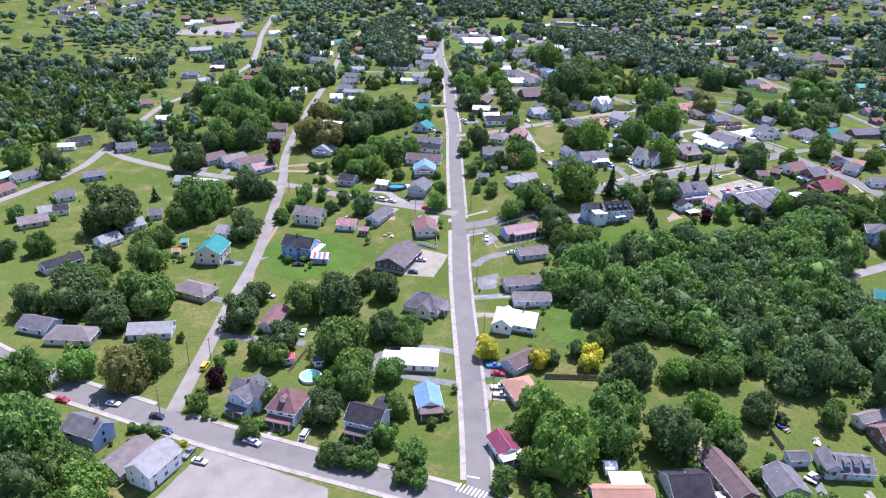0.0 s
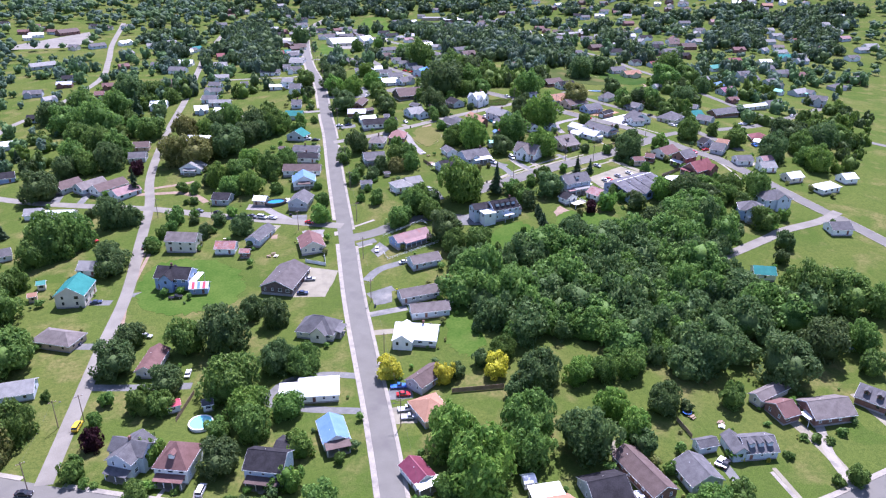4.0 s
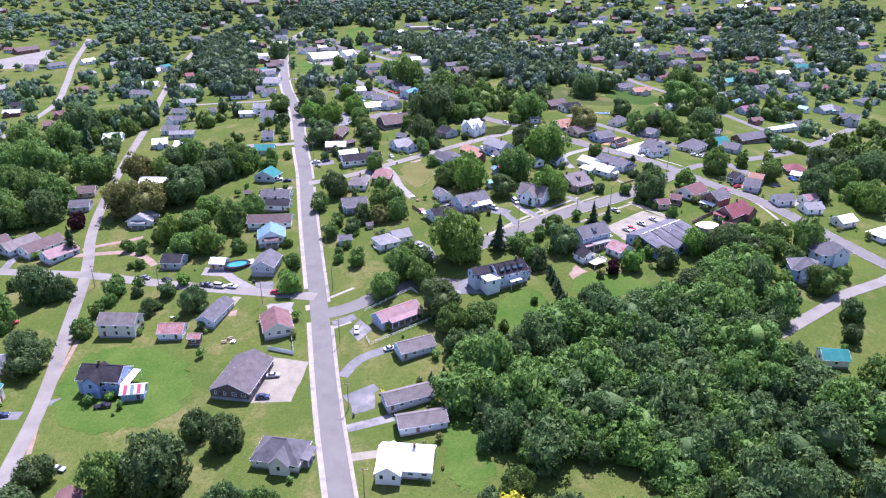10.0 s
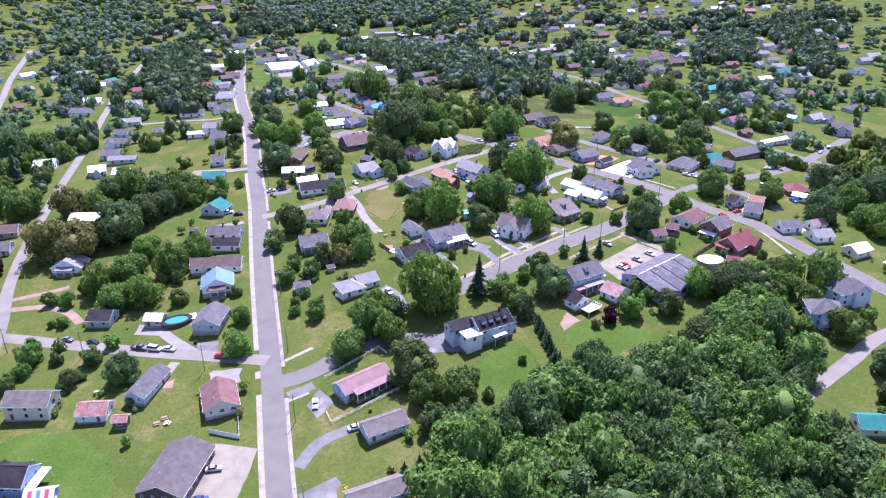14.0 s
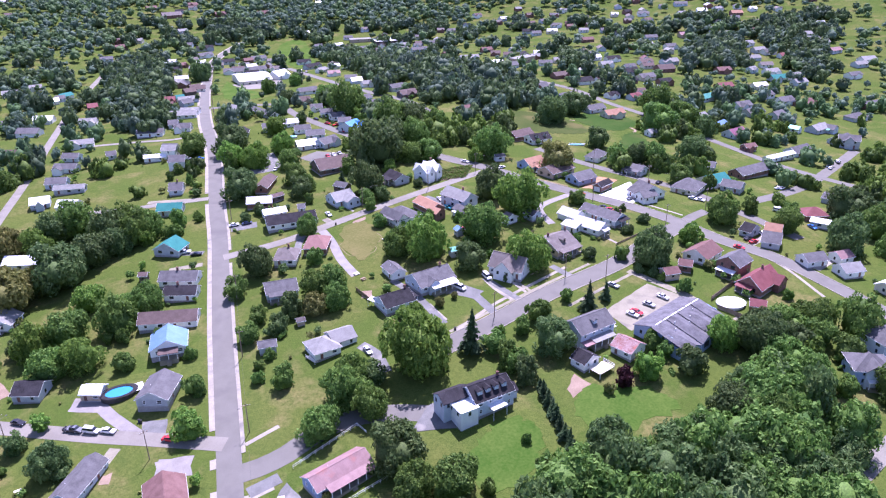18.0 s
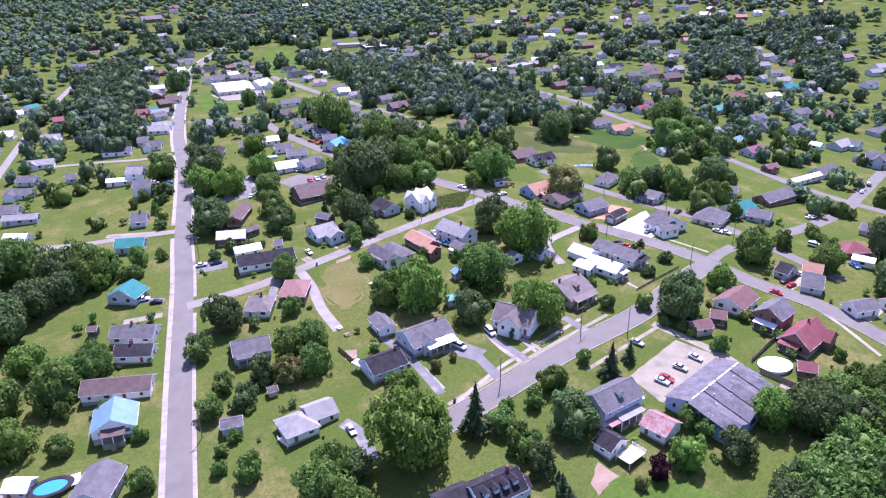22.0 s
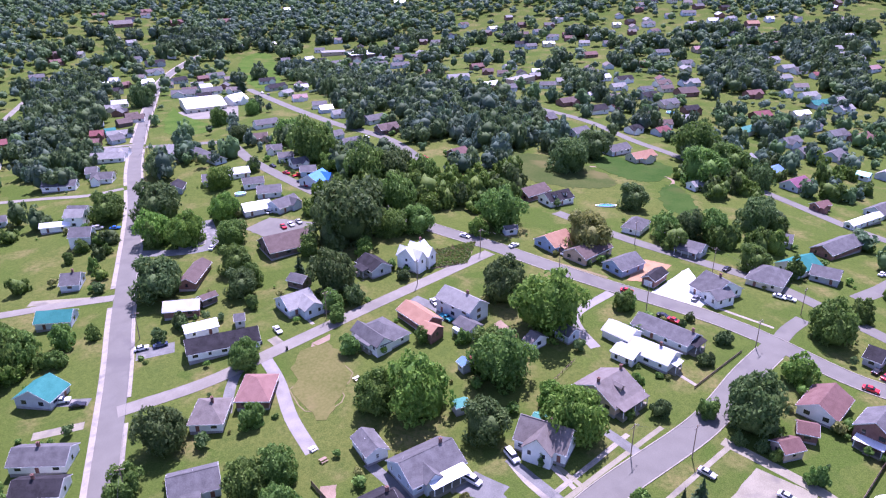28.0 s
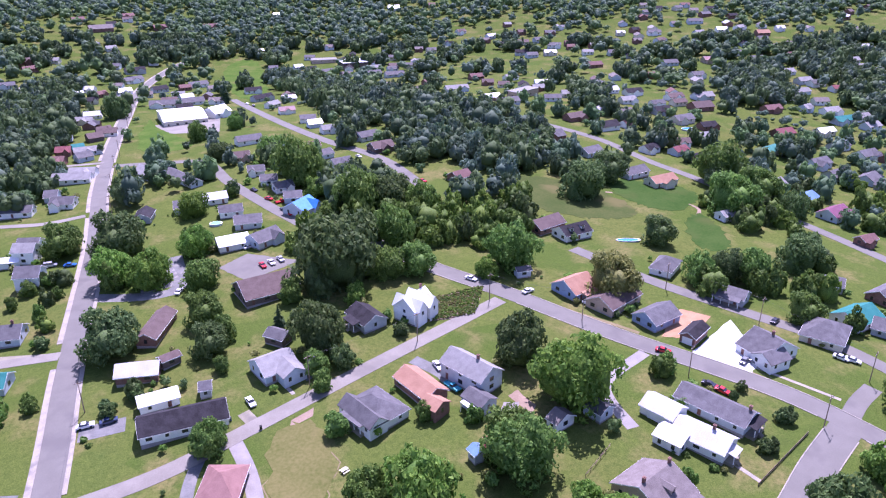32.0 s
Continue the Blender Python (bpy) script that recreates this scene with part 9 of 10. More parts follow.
tree(-138.5, -14.5, 6.3)
tree(-134.7, -6.1, 5.4)
tree(-133.9, 16.8, 7.1)
tree(-132.8, 33.5, 7.1)
tree(-98.2, 1.1, 6.0, "dark")
tree(-110.6, 53.0, 7.4, "dark")
tree(-101.2, 53.9, 5.0, "dark")
tree(-123.9, 65.6, 2.8, "dark")
tree(-157.3, 94.7, 9.1, "dark")
tree(-218.9, 142.3, 9.0, "dark")
tree(-214.2, 152.7, 7.3)
tree(-199.8, 158.9, 2.7, "conifer", 10.0)
tree(-193.4, 161.3, 2.3, "conifer", 9.1)
tree(-84.7, 20.2, 3.0)
tree(-164.6, -34.6, 2.4)
far_tree(-149.3, 405.9, 10.4)
far_tree(-117.1, 417.0, 7.5)
far_tree(-93.9, 415.9, 6.9)
far_tree(-85.0, 426.9, 13.2)
far_tree(-67.9, 391.1, 14.5)
far_tree(-53.9, 401.0, 14.9)
far_tree(-73.5, 376.0, 12.1)
far_tree(-57.6, 351.7, 11.7)
far_tree(-47.7, 372.3, 8.9)
far_tree(-124.8, 464.9, 9.2)
far_tree(-122.7, 496.9, 9.7)
far_tree(-108.5, 480.3, 11.9)
far_tree(-156.8, 483.0, 14.1)
far_tree(-176.5, 509.8, 12.1)
far_tree(-202.7, 586.7, 16.1)
far_tree(-191.9, 609.0, 16.6)
far_tree(-169.6, 615.9, 14.1)
far_tree(-152.9, 559.7, 13.1)
far_tree(-144.0, 649.2, 8.9)
far_tree(-186.6, 669.4, 12.0)
far_tree(-215.9, 684.0, 12.1)
far_tree(-115.4, 290.9, 10.1)
far_tree(-120.6, 278.5, 7.2)
far_tree(-115.9, 315.3, 7.1)
far_tree(-83.5, 292.0, 3.4)
far_tree(-73.1, 271.3, 7.2)
far_tree(-63.8, 299.6, 5.3)
far_tree(-62.5, 281.2, 4.4)
far_tree(-52.4, 291.1, 6.2)
far_tree(-26.4, 261.6, 4.3)
far_tree(-18.7, 261.3, 5.0)
far_tree(-21.0, 247.1, 3.2)
far_tree(-18.3, 227.7, 3.4)
far_tree(-46.1, 227.8, 4.2)
far_tree(-119.8, 423.9, 6.5)
far_tree(201.0, 188.1, 6.3)
far_tree(222.4, 185.0, 6.3)
far_tree(234.7, 180.4, 6.3)
far_tree(258.7, 203.1, 8.4)
far_tree(241.7, 178.0, 6.3)
far_tree(233.4, 156.4, 5.1)
far_tree(344.6, 239.5, 4.9)
far_tree(291.2, 153.3, 4.9)
far_tree(285.7, 160.0, 4.0)
far_tree(283.4, 172.9, 2.6)
far_tree(257.3, 131.3, 4.8)
far_tree(330.5, 166.3, 10.6)
far_tree(307.5, 131.9, 10.3)
far_tree(290.6, 127.7, 7.2)
far_tree(372.3, 197.8, 10.6)
far_tree(291.7, 118.7, 7.9)
far_tree(330.7, 150.3, 9.3)
far_tree(490.7, 397.8, 12.9)
far_tree(526.6, 419.9, 8.6)
far_tree(456.4, 345.9, 4.8)
far_tree(486.9, 363.7, 5.9)
far_tree(369.3, 228.0, 4.1)
far_tree(426.8, 271.7, 4.2)
far_tree(36.3, 411.4, 6.8)
far_tree(48.8, 486.0, 6.0)
far_tree(18.0, 428.5, 2.5)
far_tree(57.6, 481.9, 2.4)
far_tree(42.1, 385.9, 4.9)
far_tree(63.2, 378.5, 9.0)
far_tree(75.5, 348.5, 7.6)
far_tree(83.0, 350.8, 7.7)
far_tree(86.9, 337.4, 4.5)
far_tree(83.1, 318.1, 5.1)
far_tree(27.4, 375.0, 3.8)
far_tree(78.8, 701.4, 8.5)
far_tree(92.8, 713.1, 9.8)
far_tree(104.4, 691.6, 10.1)
far_tree(119.5, 684.4, 12.3)
far_tree(129.2, 636.4, 10.5)
far_tree(112.9, 581.3, 9.6)
far_tree(129.5, 568.5, 11.9)
far_tree(141.6, 559.3, 11.8)
far_tree(150.5, 534.5, 10.0)
far_tree(116.7, 508.7, 9.8)
far_tree(126.0, 477.9, 10.2)
far_tree(135.0, 473.6, 9.3)
far_tree(150.3, 490.3, 8.4)
far_tree(166.6, 517.5, 6.7)
far_tree(104.4, 476.2, 6.0)
far_tree(110.0, 434.9, 9.3)
far_tree(106.6, 400.7, 6.9)
far_tree(119.5, 428.0, 6.7)
far_tree(132.3, 448.6, 7.0)
far_tree(140.1, 441.0, 5.8)
far_tree(147.3, 439.9, 7.7)
far_tree(153.6, 427.1, 8.3)
far_tree(169.6, 453.2, 7.2)
far_tree(165.0, 407.9, 8.0)
far_tree(152.2, 399.5, 7.1)
far_tree(178.6, 430.0, 7.7)
far_tree(192.9, 451.9, 8.8)
far_tree(170.9, 391.2, 8.8)
far_tree(185.2, 403.0, 8.0)
far_tree(157.8, 369.8, 7.4)
far_tree(167.8, 359.0, 8.2)
far_tree(138.2, 356.3, 7.4)
far_tree(130.6, 357.4, 5.8)
far_tree(149.6, 363.8, 5.9)
far_tree(186.3, 384.5, 7.0)
far_tree(199.6, 402.3, 7.3)
far_tree(173.3, 346.1, 9.0)
far_tree(192.2, 366.9, 8.5)
far_tree(205.5, 379.0, 7.7)
far_tree(181.9, 334.2, 7.9)
far_tree(193.5, 339.3, 7.4)
far_tree(212.4, 373.8, 7.0)
far_tree(174.5, 331.0, 3.7)
far_tree(225.9, 397.9, 7.4)
far_tree(232.2, 422.5, 6.6)
far_tree(102.0, 324.6, 7.3)
far_tree(113.0, 338.5, 4.6)
far_tree(91.2, 299.1, 8.1)
far_tree(100.3, 299.3, 6.8)
far_tree(108.3, 300.1, 5.5)
far_tree(93.8, 276.3, 7.6)
far_tree(80.2, 283.5, 6.4)
far_tree(74.1, 272.8, 7.4)
far_tree(82.3, 263.7, 7.3)
far_tree(68.0, 257.6, 8.3)
far_tree(73.1, 244.2, 9.1)
far_tree(86.1, 258.7, 6.0)
far_tree(95.6, 259.4, 7.3)
far_tree(105.2, 272.0, 6.3)
far_tree(95.5, 236.0, 5.7)
far_tree(113.6, 287.9, 4.8)
far_tree(117.9, 273.4, 5.7)
far_tree(123.2, 264.6, 5.8)
far_tree(116.8, 249.4, 6.0)
far_tree(106.9, 232.6, 5.7)
far_tree(131.0, 274.6, 5.2)
far_tree(142.6, 291.7, 6.9)
far_tree(151.3, 297.2, 5.6)
far_tree(158.7, 294.3, 6.2)
far_tree(168.6, 297.9, 5.7)
far_tree(169.5, 285.3, 5.5)
far_tree(142.7, 262.7, 7.6)
far_tree(131.7, 251.6, 6.1)
far_tree(138.1, 241.5, 7.2)
far_tree(151.5, 255.1, 7.0)
far_tree(155.6, 249.2, 6.2)
far_tree(145.2, 231.2, 7.0)
far_tree(167.0, 271.5, 4.8)
far_tree(-15.0, 875.3, 13.3)
far_tree(58.3, 870.8, 13.6)
far_tree(89.6, 784.2, 10.6)
far_tree(86.4, 867.2, 13.6)
far_tree(-3.0, 875.0, 12.0)
far_tree(57.2, 674.9, 10.8)
far_tree(37.4, 647.5, 9.3)
far_tree(-3.4, 718.9, 8.4)
far_tree(164.4, 747.6, 11.0)
far_tree(188.8, 751.1, 15.5)
far_tree(218.9, 792.5, 16.4)
far_tree(221.8, 763.4, 12.7)
far_tree(230.9, 690.3, 14.6)
far_tree(267.0, 735.1, 18.7)
far_tree(270.0, 658.0, 11.4)
far_tree(285.3, 645.0, 8.4)
far_tree(302.6, 631.0, 10.0)
far_tree(205.9, 574.6, 8.9)
far_tree(199.0, 627.4, 10.6)
far_tree(185.8, 819.1, 13.3)
far_tree(304.8, 755.5, 9.7)
far_tree(137.0, 834.1, 13.4)
far_tree(113.6, 851.0, 13.5)
far_tree(163.2, 838.7, 13.5)
far_tree(208.3, 835.1, 13.6)
far_tree(247.5, 804.7, 16.7)
far_tree(343.4, 772.7, 13.2)
far_tree(344.9, 708.7, 9.3)
far_tree(281.9, 515.9, 6.1)
far_tree(305.1, 558.4, 7.5)
far_tree(337.1, 606.6, 11.9)
far_tree(303.6, 500.8, 11.5)
far_tree(306.7, 478.2, 9.8)
far_tree(295.2, 442.2, 8.3)
far_tree(287.9, 477.2, 6.6)
far_tree(290.3, 420.1, 5.2)
far_tree(293.3, 410.5, 8.6)
far_tree(299.3, 406.1, 7.0)
far_tree(271.9, 367.5, 7.1)
far_tree(285.0, 363.9, 8.9)
far_tree(293.7, 362.0, 6.5)
far_tree(314.2, 369.5, 5.5)
far_tree(320.0, 360.3, 6.5)
far_tree(309.4, 398.4, 7.0)
far_tree(216.1, 397.0, 8.4)
far_tree(264.1, 400.5, 3.8)
far_tree(258.9, 446.8, 3.3)
far_tree(227.3, 358.8, 5.1)
far_tree(207.3, 352.7, 6.0)
far_tree(233.3, 325.0, 7.0)
far_tree(240.5, 322.6, 5.7)
far_tree(206.3, 309.5, 9.0)
far_tree(203.8, 324.9, 6.2)
far_tree(202.0, 339.7, 4.8)
far_tree(217.9, 310.2, 5.5)
far_tree(257.1, 346.9, 5.1)
far_tree(332.8, 734.7, 12.7)
far_tree(401.1, 713.5, 15.8)
far_tree(412.0, 689.4, 12.3)
far_tree(412.4, 641.5, 11.6)
far_tree(407.1, 599.0, 11.0)
far_tree(377.0, 569.7, 13.1)
far_tree(375.9, 543.0, 10.1)
far_tree(448.0, 634.2, 14.6)
far_tree(398.5, 535.8, 10.1)
far_tree(451.4, 604.2, 14.0)
far_tree(473.2, 619.8, 11.5)
far_tree(439.2, 570.4, 9.1)
far_tree(388.9, 478.8, 6.9)
far_tree(423.9, 507.9, 4.9)
far_tree(440.1, 512.7, 12.4)
far_tree(468.3, 525.4, 15.3)
far_tree(474.2, 503.3, 12.4)
far_tree(423.4, 477.5, 11.7)
far_tree(441.4, 473.9, 13.1)
far_tree(459.3, 470.0, 11.7)
far_tree(405.5, 462.8, 9.1)
far_tree(499.1, 536.2, 10.5)
far_tree(386.1, 434.9, 7.3)
far_tree(362.2, 385.4, 7.8)
far_tree(352.7, 378.9, 5.8)
far_tree(341.7, 354.0, 6.2)
far_tree(529.1, 515.8, 12.9)
far_tree(581.9, 591.8, 17.3)
far_tree(547.2, 583.7, 11.3)
far_tree(540.8, 502.4, 12.7)
far_tree(537.0, 485.1, 9.9)
far_tree(565.3, 503.8, 9.2)
far_tree(610.7, 537.1, 13.6)
far_tree(529.8, 452.7, 14.1)
far_tree(494.5, 437.3, 11.3)
far_tree(520.2, 431.2, 11.3)
far_tree(495.7, 421.6, 8.8)
far_tree(452.8, 442.2, 6.7)
far_tree(362.3, 341.7, 10.8)
far_tree(366.0, 335.1, 7.1)
far_tree(342.7, 312.3, 6.7)
far_tree(322.7, 315.6, 6.6)
far_tree(310.4, 311.4, 6.5)
far_tree(282.1, 294.3, 10.8)
far_tree(261.3, 268.9, 10.0)
far_tree(280.7, 278.0, 7.4)
far_tree(281.2, 269.8, 7.2)
far_tree(276.9, 255.8, 8.4)
far_tree(293.8, 264.9, 7.2)
far_tree(300.1, 260.5, 7.2)
far_tree(325.8, 287.3, 6.2)
far_tree(260.1, 245.6, 8.0)
far_tree(276.9, 243.5, 6.8)
far_tree(311.8, 262.1, 4.4)
far_tree(273.3, 229.4, 5.2)
far_tree(356.5, 285.0, 6.4)
far_tree(334.6, 254.2, 7.3)
far_tree(360.7, 297.5, 4.9)
far_tree(355.0, 264.5, 7.6)
far_tree(321.0, 233.1, 6.8)
far_tree(462.2, 387.4, 5.0)
far_tree(415.4, 353.5, 3.8)
far_tree(435.1, 360.6, 4.7)
far_tree(393.9, 359.0, 4.9)
far_tree(512.7, 652.0, 15.2)
far_tree(536.3, 638.7, 18.0)
far_tree(535.2, 601.1, 14.4)
far_tree(617.9, 599.8, 17.7)
far_tree(645.3, 600.7, 17.8)
far_tree(536.7, 554.4, 10.9)
far_tree(662.7, 582.8, 14.6)
far_tree(494.4, 595.9, 11.3)
far_tree(-110.4, 587.4, 11.1)
far_tree(-86.1, 540.0, 11.6)
far_tree(-73.5, 546.5, 9.2)
far_tree(-104.2, 687.5, 12.9)
far_tree(-84.1, 685.7, 9.3)
far_tree(-76.3, 620.4, 10.4)
far_tree(-90.1, 507.1, 11.6)
far_tree(-64.3, 463.7, 10.1)
far_tree(-82.8, 448.7, 6.9)
far_tree(-69.6, 432.7, 7.4)
far_tree(-59.5, 493.6, 7.7)
far_tree(-98.0, 759.4, 10.2)
far_tree(-88.1, 832.8, 12.4)
far_tree(-63.2, 790.0, 14.9)
far_tree(-70.0, 762.0, 10.4)
far_tree(-82.9, 789.6, 10.7)
far_tree(-127.9, 787.8, 10.5)
far_tree(-152.5, 815.6, 11.9)
far_tree(-176.9, 873.9, 12.6)
far_tree(-152.2, 890.1, 12.9)
far_tree(-116.7, 892.3, 13.1)
far_tree(-131.4, 846.6, 11.2)
far_tree(-144.4, 745.0, 8.2)
far_tree(-55.7, 717.1, 7.1)
far_tree(-45.5, 880.2, 13.3)
far_tree(-27.6, 820.3, 13.8)
far_tree(-37.2, 806.5, 11.1)
far_tree(-13.0, 820.1, 12.6)
far_tree(7.8, 886.2, 12.2)
far_tree(19.5, 818.9, 12.7)
far_tree(34.6, 817.9, 12.7)
far_tree(72.1, 813.8, 11.6)
far_tree(-35.4, 600.0, 7.9)
far_tree(-57.1, 578.2, 5.8)
far_tree(-31.2, 449.2, 2.9)
far_tree(-51.3, 706.3, 6.0)
far_tree(1.7, 699.4, 6.0)
far_tree(-10.0, 744.4, 5.8)
far_tree(33.1, 439.2, 5.4)
far_tree(56.2, 697.0, 7.8)
far_tree(38.2, 644.9, 6.7)
far_tree(-63.5, 638.6, 4.9)
far_tree(-121.3, 647.2, 7.3)
far_tree(-132.2, 654.2, 5.8)
far_tree(-108.8, 539.9, 8.2)
far_tree(-76.1, 469.7, 7.3)
far_tree(-66.4, 503.8, 7.8)
far_tree(-106.5, 632.3, 9.5)
far_tree(-161.4, 790.6, 10.4)
far_tree(-117.2, 826.8, 11.0)
far_tree(-101.9, 873.9, 11.6)
far_tree(-73.6, 875.0, 13.1)
far_tree(-21.2, 882.4, 12.0)

# ---- the big woods and all that stands further off ----
HOUSE_SPOTS = [(o.location.x, o.location.y) for o in bpy.data.objects if o.parent is None and o.get("category") in ("house", "shed", "garage")] + FAR_HOUSES["spots"]
HOUSE_XY = np.array(HOUSE_SPOTS)
STREET_XY = np.array([(p.x, p.y) for _, line, _ in STREETS for p in line])
PAVED_XY = np.array(PAVED)
TREE_XY = np.array([(o.location.x, o.location.y) for o in bpy.data.objects if o.parent is None and o.get("category") == "tree"])
CLEARED = [
    [(-254, 741), (-39, 743), (-12, 228), (-22, 209), (-115, 239)],
    [(292, 475), (579, 417), (310, 122), (231, 129), (174, 193)],
    [(-224, 298), (-131, 312), (-37, 244), (-27, 89), (-155, 111)],
    [(284, 151), (351, 158), (230, -2), (201, 1), (203, 22)],
    [(-269, 89), (-248, 134), (-184, 141), (-102, 93), (-74, -24), (-190, -43)],
    [(-193, -38), (-4, -15), (2, -157), (-115, -167)],
    [(-4, -15), (15, -62), (67, -75), (93, -87), (113, -101), (96, -150), (2, -157)],
    [(-119, 122), (71, 78), (53, -12), (18, -46), (-73, -26)],
    [(71, 78), (168, 56), (148, 17), (120, 9), (99, 4), (89, -3), (71, -11), (53, -10)],
    [(84, 99), (210, 68), (174, 22), (145, 10), (113, 14), (62, 12)],
    [(-19, 201), (132, 147), (90, 31), (-9, 61)],
    [(-73, 237), (290, 147), (208, 61), (173, 54), (157, 34), (-36, 91)],
    [(-45, 284), (-25, 370), (140, 315), (244, 275), (294, 229), (254, 163), (185, 93), (-14, 152)],
]
OPEN = [
    [(34, 610), (48, 637), (73, 517), (92, 436), (106, 387), (129, 319), (116, 311), (98, 356), (81, 396), (51, 452), (35, 499)],
    [(299, 747), (363, 683), (318, 593), (269, 647)],
    [(124, 458), (146, 443), (138, 406), (121, 415)],
    [(386, 461), (416, 445), (368, 380), (361, 407)],
    [(26, 819), (75, 794), (58, 728), (29, 720)],
    [(-101, 907), (-55, 924), (-22, 888), (-27, 854), (-91, 865)],
    [(229, 486), (259, 433), (268, 355), (275, 298), (253, 288), (232, 328), (228, 397)],
    [(-20, 570), (36, 540), (40, 470), (30, 420), (-18, 430)],
    [(30, 800), (85, 830), (80, 600), (42, 600)],
    [(165, 240), (185, 325), (245, 345), (272, 305), (242, 225)],
    [(40, 110), (42, 140), (60, 158), (72, 138), (66, 112)],
    [(103.9, 28.3), (147.7, 14.5), (135.7, -7.5), (112.4, -7.6), (97.3, 2.1)],
    [(65.0, 16.9), (94.8, 19.3), (93.5, -7.3), (83.0, -13.2), (82.9, -22.1), (64.1, -18.2), (59.7, 1.6)],
    [(69.8, -85.9), (90.5, -89.1), (89.4, -99.9), (74.1, -97.5)],
    [(43.8, 163.0), (66.1, 159.5), (62.9, 115.0), (47.0, 114.3)],
]


def inside(x, y, poly):
    hit = False
    for (x0, y0), (x1, y1) in zip(poly, poly[1:] + poly[:1]):
        if (y0 > y) != (y1 > y) and x < (x1 - x0) * (y - y0) / (y1 - y0) + x0:
            hit = not hit
    return hit


def free(x, y, from_house=8.0, from_street=7.0, from_tree=3.0):
    if (np.hypot(*(HOUSE_XY - (x, y)).T) < from_house).any() or (np.hypot(*(STREET_XY - (x, y)).T) < from_street).any():
        return False
    if (np.hypot(*(PAVED_XY - (x, y)).T) < 3.2).any():
        return False
    return not (np.hypot(*(TREE_XY - (x, y)).T) < from_tree).any() and not any(inside(x, y, o) for o in OPEN)


grow = random.Random(11)
big_woods = [(52, -28), (56, -21), (66, -24), (81, -19), (91, -11), (104, -4), (115, -9), (134, -7), (143, 8), (164, 16), (177, 10), (174, -10), (168, -26), (155, -40), (160, -48), (170, -60), (181, -60), (177, -74), (163, -86), (144, -92), (131, -105), (115, -105), (101, -97), (92, -83), (74, -77), (57, -71), (48, -66), (47, -52), (46, -36)]
spots = []
for gx in np.arange(44, 195, 7.7):
    for gy in np.arange(-108, 20, 7.7):
        x, y = gx + grow.uniform(-3.2, 3.2), gy + grow.uniform(-3.2, 3.2)
        if inside(x, y, big_woods) and free(x, y, 6, 4, 2):
            spots.append((x, y, grow.choice((4.2, 5.6, 6.6, 7.4, 8.4, 9.4))))
woods("woods", spots, "dense wood of broadleaf trees, mixed greens", 2000, 0.058, 9, 14, 1, ("green", "dark", "green", "dark"))
grove, taken = [], [(x, y) for x, y, r in spots]


def wooded(*poly, step=7.6, stand=False):
    """A patch of trees and undergrowth between the gardens; a stand is close and tall."""
    xs, ys = [p[0] for p in poly], [p[1] for p in poly]
    poly = list(poly)
    for gx in np.arange(min(xs), max(xs) + step, step):
        for gy in np.arange(min(ys), max(ys) + step, step):
            x, y = gx + grow.uniform(-3.8, 3.8), gy + grow.uniform(-3.8, 3.8)
            r = grow.choice((4.6, 5.6, 6.6, 7.8) if stand else (2.8, 3.6, 4.6, 5.4, 6.2, 7.0) if y > 120 else (2.6, 3.4, 4.2, 4.8, 5.4, 6.0))
            if not stand and noise.noise(Vector((x * 0.05, y * 0.05, 1.7))) < (-0.02 if x < -20 and y > 40 else -0.22):
                continue
            if inside(x, y, poly) and (stand or not any(inside(x, y, o) for o in CLEARED)) and free(x, y, 6.5 + r * 0.8, 4.0 + r, 2.6) and all((x - a) ** 2 + (y - b) ** 2 > 40 for a, b in taken):
                grove.append((x, y, r))
                taken.append((x, y))


wooded((-443, 382), (-329, 360), (-285, 395), (-253, 299), (-259, 209), (-252, 135), (-266, 85))
wooded((-221, 242), (-165, 296), (-141, 254), (-122, 176), (-151, 142), (-194, 168))
wooded((-180, 132), (-173, 143), (-145, 81), (-165, 91))
wooded((-137, -128), (-119, -129), (-91, -153), (-83, -170), (-110, -172))
wooded((67, -114), (115, -105), (106, -127), (83, -118), (76, -134), (62, -137))
wooded((-227, 310), (-169, 307), (-147, 227), (-121, 179), (-138, 143), (-166, 143))
wooded((-9, 426), (44, 262), (42, 193), (24, 187), (1, 196))
wooded((348, 200), (402, 221), (296, 84), (285, 101))
wooded((330, 169), (385, 201), (264, 70), (260, 87))
wooded((154, 24), (187, 14), (182, -8), (169, -24), (135, -7))
wooded((82, -88), (124, -79), (116, -110), (94, -112))
wooded((130, -65), (166, -62), (147, -103), (127, -110), (117, -108))
wooded((311, 150), (391, 184), (302, 68), (272, 58), (266, 74))
wooded((283, 85), (314, 97), (280, 50), (263, 50))
wooded((195, 51), (219, 54), (205, 30), (182, 20))
wooded((213, 43), (230, 46), (216, 23), (200, 18))
wooded((54, 38), (69, 45), (71, 19), (57, -24), (55, -51), (44, -49))
wooded((74, 718), (170, 564), (212, 499), (235, 415), (224, 368), (190, 322), (166, 326), (156, 353), (128, 369), (111, 472), step=9.6, stand=True)
wooded((94, 330), (117, 318), (121, 286), (138, 290), (175, 293), (160, 248), (138, 242), (107, 249), (81, 257), (70, 280), step=9.6, stand=True)
wooded((-143, 667), (-122, 687), (-90, 708), (-51, 493), (-53, 447), (-84, 424), step=9.6, stand=True)
wooded((470, 558), (514, 533), (453, 452), (394, 445), step=9.6, stand=True)
wooded((281, 307), (335, 294), (294, 241), (244, 227), (254, 262), step=9.6, stand=True)
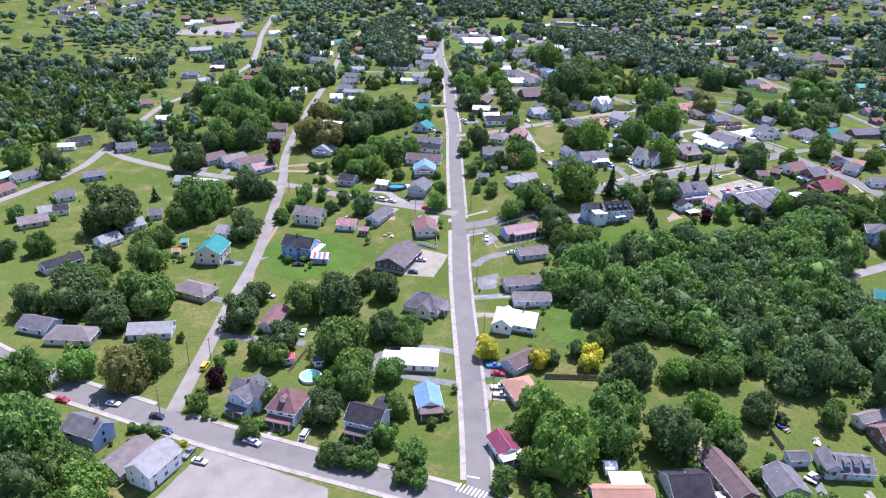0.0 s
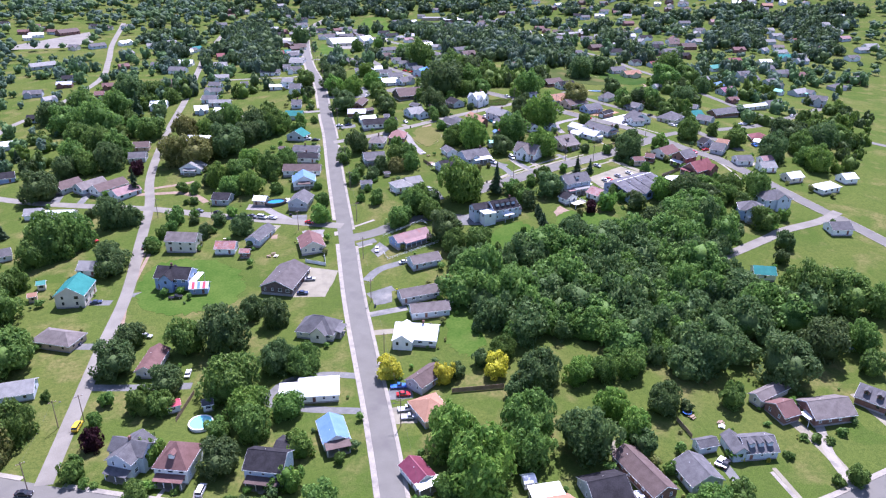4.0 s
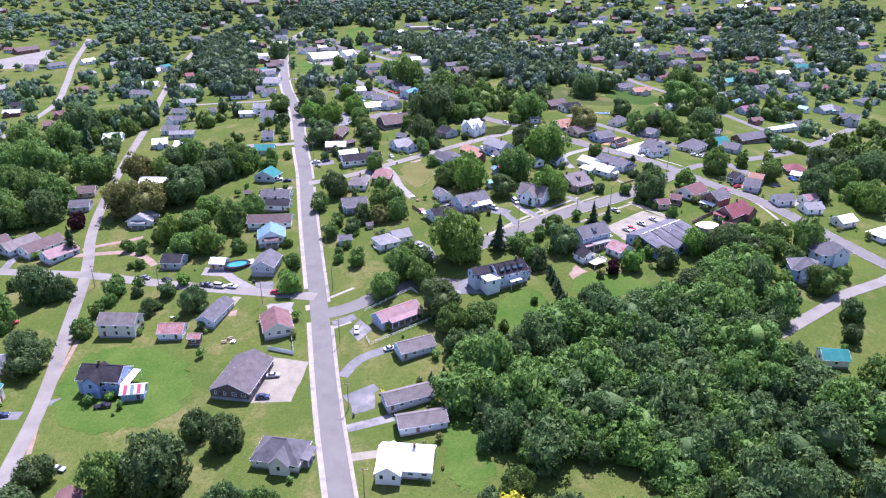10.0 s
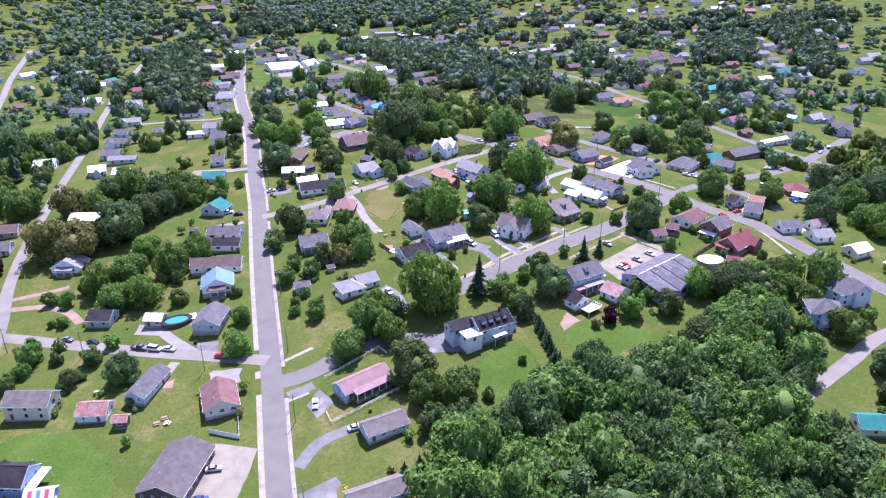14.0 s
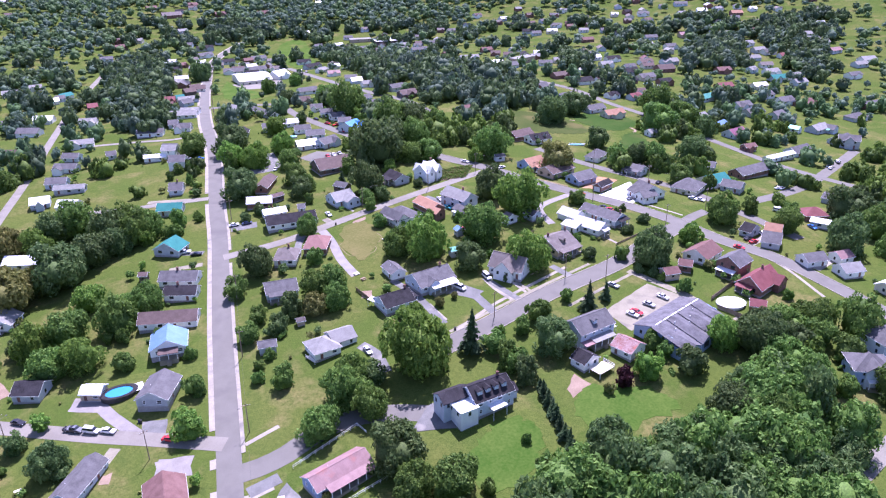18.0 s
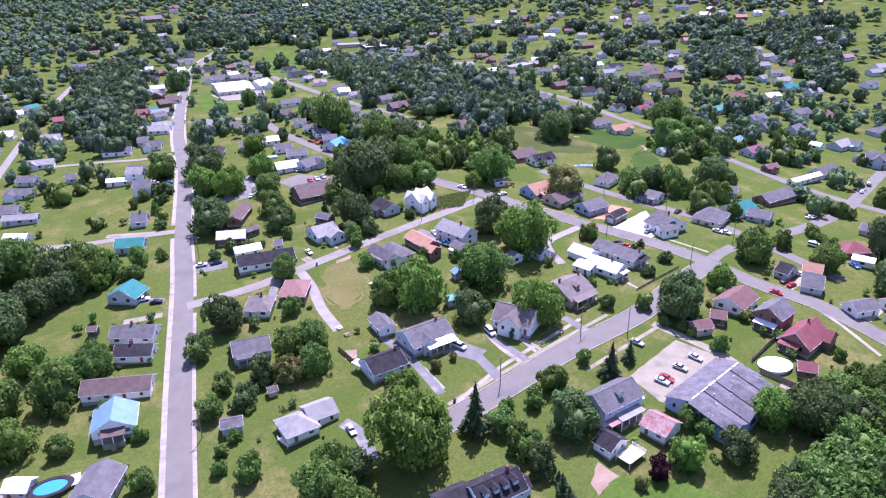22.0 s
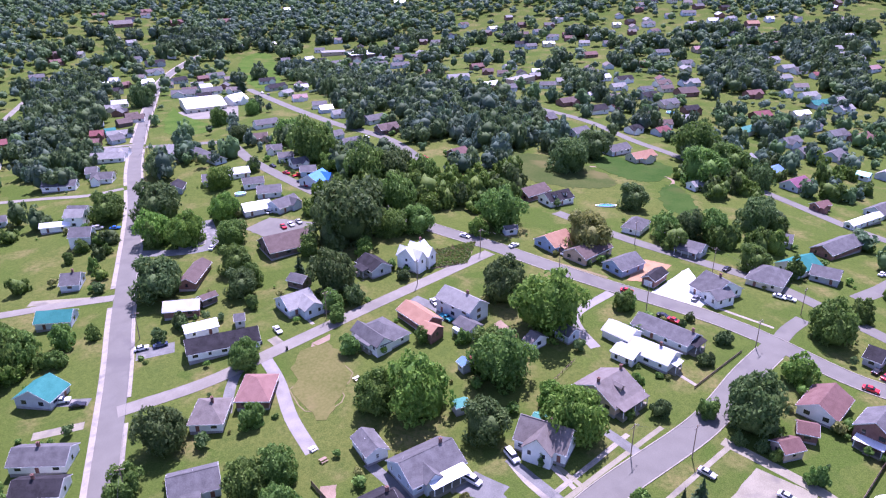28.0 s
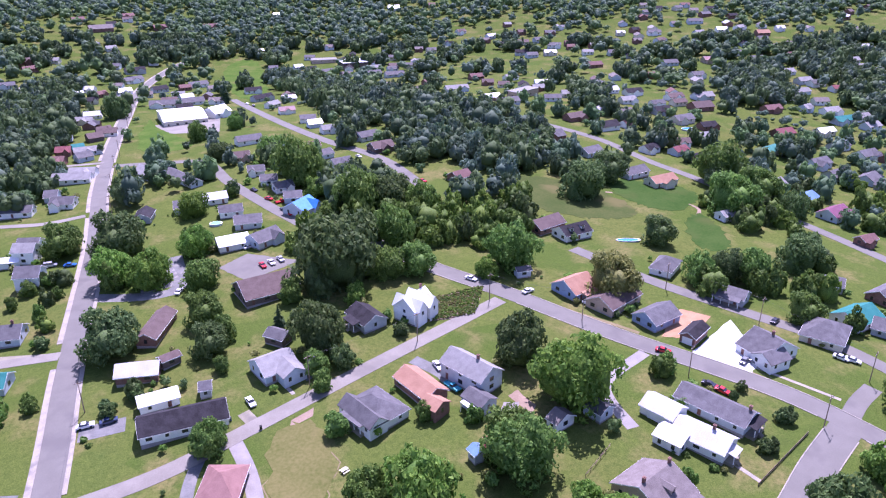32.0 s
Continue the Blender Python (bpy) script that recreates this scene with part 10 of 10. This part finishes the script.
wooded((329, 503), (305, 535), (276, 461), (290, 432), step=9.6, stand=True)
wooded((588, 620), (626, 538), (510, 416), (495, 443), (518, 516), step=9.6, stand=True)
wooded((-49, 858), (51, 854), (110, 811), (94, 764), (-39, 789), step=9.6, stand=True)
wooded((-373, 265), (-347, 321), (-267, 288), (-239, 210), (-257, 177), (-262, 141), (-297, 138), step=9.6, stand=True)
grove += FAR_SPOTS
woods("grove", [g for g in grove if g[1] < 290], "groves of broadleaf trees between the houses", 600, 0.092, 6, 16, 2)
# some of these crowns carry distance haze in their leaf colour
woods("further_grove", [g for g in grove if g[1] >= 290], "groves of broadleaf trees on the further slopes", 250, 0.115, 5, 14, 7, ("hazed", "hill", "hill_dark", "hill"), lift=2.6)
crop_rng, crop = random.Random(4), []
crop_poly = [Vector((98.7, 191.6)), Vector((107.8, 206.5)), Vector((125.8, 210.1)), Vector((116.7, 191.6))]
for u in np.arange(0.04, 0.97, 0.05):
    for v in np.arange(0.03, 0.98, 0.045):
        q = (crop_poly[0].lerp(crop_poly[1], u)).lerp(crop_poly[3].lerp(crop_poly[2], u), v)
        crop.append((q.x + crop_rng.uniform(-0.2, 0.2), q.y + crop_rng.uniform(-0.2, 0.2), crop_rng.uniform(0.45, 0.8)))
woods("garden_crop", crop, "rows of tall vegetable plants in a plot", 40, 0.3, 2, 6, 9, ("green", "olive", "bright"))
hedge = []
for k, (hx, hy) in enumerate(HOUSE_SPOTS):
    if hy > 430 or abs(hx) > 260:
        continue
    for j in range(4):
        a, d = grow.uniform(0, 6.28), grow.uniform(6.5, 11)
        x, y = hx + d * math.cos(a), hy + d * math.sin(a)
        if free(x, y, 6.4, 5.0, 2.0):
            hedge.append((x, y, grow.choice((0.7, 0.9, 1.1, 1.4, 1.9, 2.5))))
woods("shrubbery", hedge, "shrubs and young trees round the houses", 110, 0.21, 4, 10, 6, ("green", "dark", "bright", "olive"))
far_town = random.Random(21)
for k in range(2300):
    x, y = far_town.uniform(-600, 820), far_town.uniform(235, 1000)
    if x < -0.6 * (y + 250) or x > 60 + 1.0 * y or -28 < x < 240 and y < 560 or x < -28 and y < 235 or not free(x, y, 15.5, 9, 4) or k > 330 and y < FAR_LINE and x < 270:
        continue
    if noise.noise(Vector((x * 0.007, y * 0.007, 3.1))) > -0.02 or y > 800 and far_town.random() < 0.8:
        continue
    house(round(x, 1), round(y, 1), far_town.choice((-12, 5, 78, 20)), far_town.uniform(8.5, 12.5), far_town.uniform(6.8, 8.2), rc=far_town.choice(("grey", "light", "brown", "zinc", "redbrown", "grey", "dark", "taupe")), wc=far_town.choice(("white", "brick", "paleblue", "cream")), near=0, joined=k > 330)
    HOUSE_XY = np.vstack([HOUSE_XY, (x, y)])
far_me = bpy.data.meshes.new("far_houses")
far_me.from_pydata(FAR_HOUSES["verts"], [], FAR_HOUSES["faces"])
for m in FAR_HOUSES["materials"]:
    far_me.materials.append(m)
far_me.polygons.foreach_set("material_index", np.array(FAR_HOUSES["slots"], dtype=np.int32))
tagged(new("far_houses", far_me), "small houses of the far streets under mixed roofs", "houses", kind="stuff")
near_spots, far_spots = [], []
for gy in np.arange(-60, 1160, 8.6):
    for gx in np.arange(-760, 960, 8.6):
        x, y = gx + grow.uniform(-4, 4), gy + grow.uniform(-4, 4)
        if x < -0.62 * (y + 310) - 30 or x > 90 + 1.12 * (y + 40):
            continue
        away = math.hypot(x - 40, y - 20)
        n = noise.noise(Vector((x * 0.007, y * 0.007, 3.1))) + 0.4 * noise.noise(Vector((x * 0.025, y * 0.025, 7.7)))
        if away < 330:
            keep = 0.0 if abs(x - 60) < 175 else 0.12 + 1.2 * max(0, n)
        elif away < 600:
            keep = 0.13 + 0.95 * max(0, n)
        else:
            keep = 0.15 + 2.8 * max(0, n + 0.0014 * (away - 740))
        if away > 640:
            keep *= 0.5 if x < 0 else 0.58
        if grow.random() < keep and not any(inside(x, y, o) for o in CLEARED[3:]) and free(x, y, 8.5, 7.5, 4):
            (near_spots if away < 520 else far_spots).append((x, y, grow.choice((2.6, 3.4, 4.2, 5.0, 5.6, 6.2) if away < 600 else (5.0, 6.0, 7.0, 8.0, 9.0))))
# a share of both sets is hazed by leaf colour, more in far_woods
woods("garden_trees", near_spots, "scattered garden trees of the further streets", 220, 0.125, 5, 12, 3, ("hazed", "hill", "hill", "hill_dark"), lift=1.4)
woods("far_woods", far_spots, "wooded hills beyond the town", 14, 0.24, 3, 14, 4, ("hazed", "hill", "hazed", "hill", "hill_dark"))
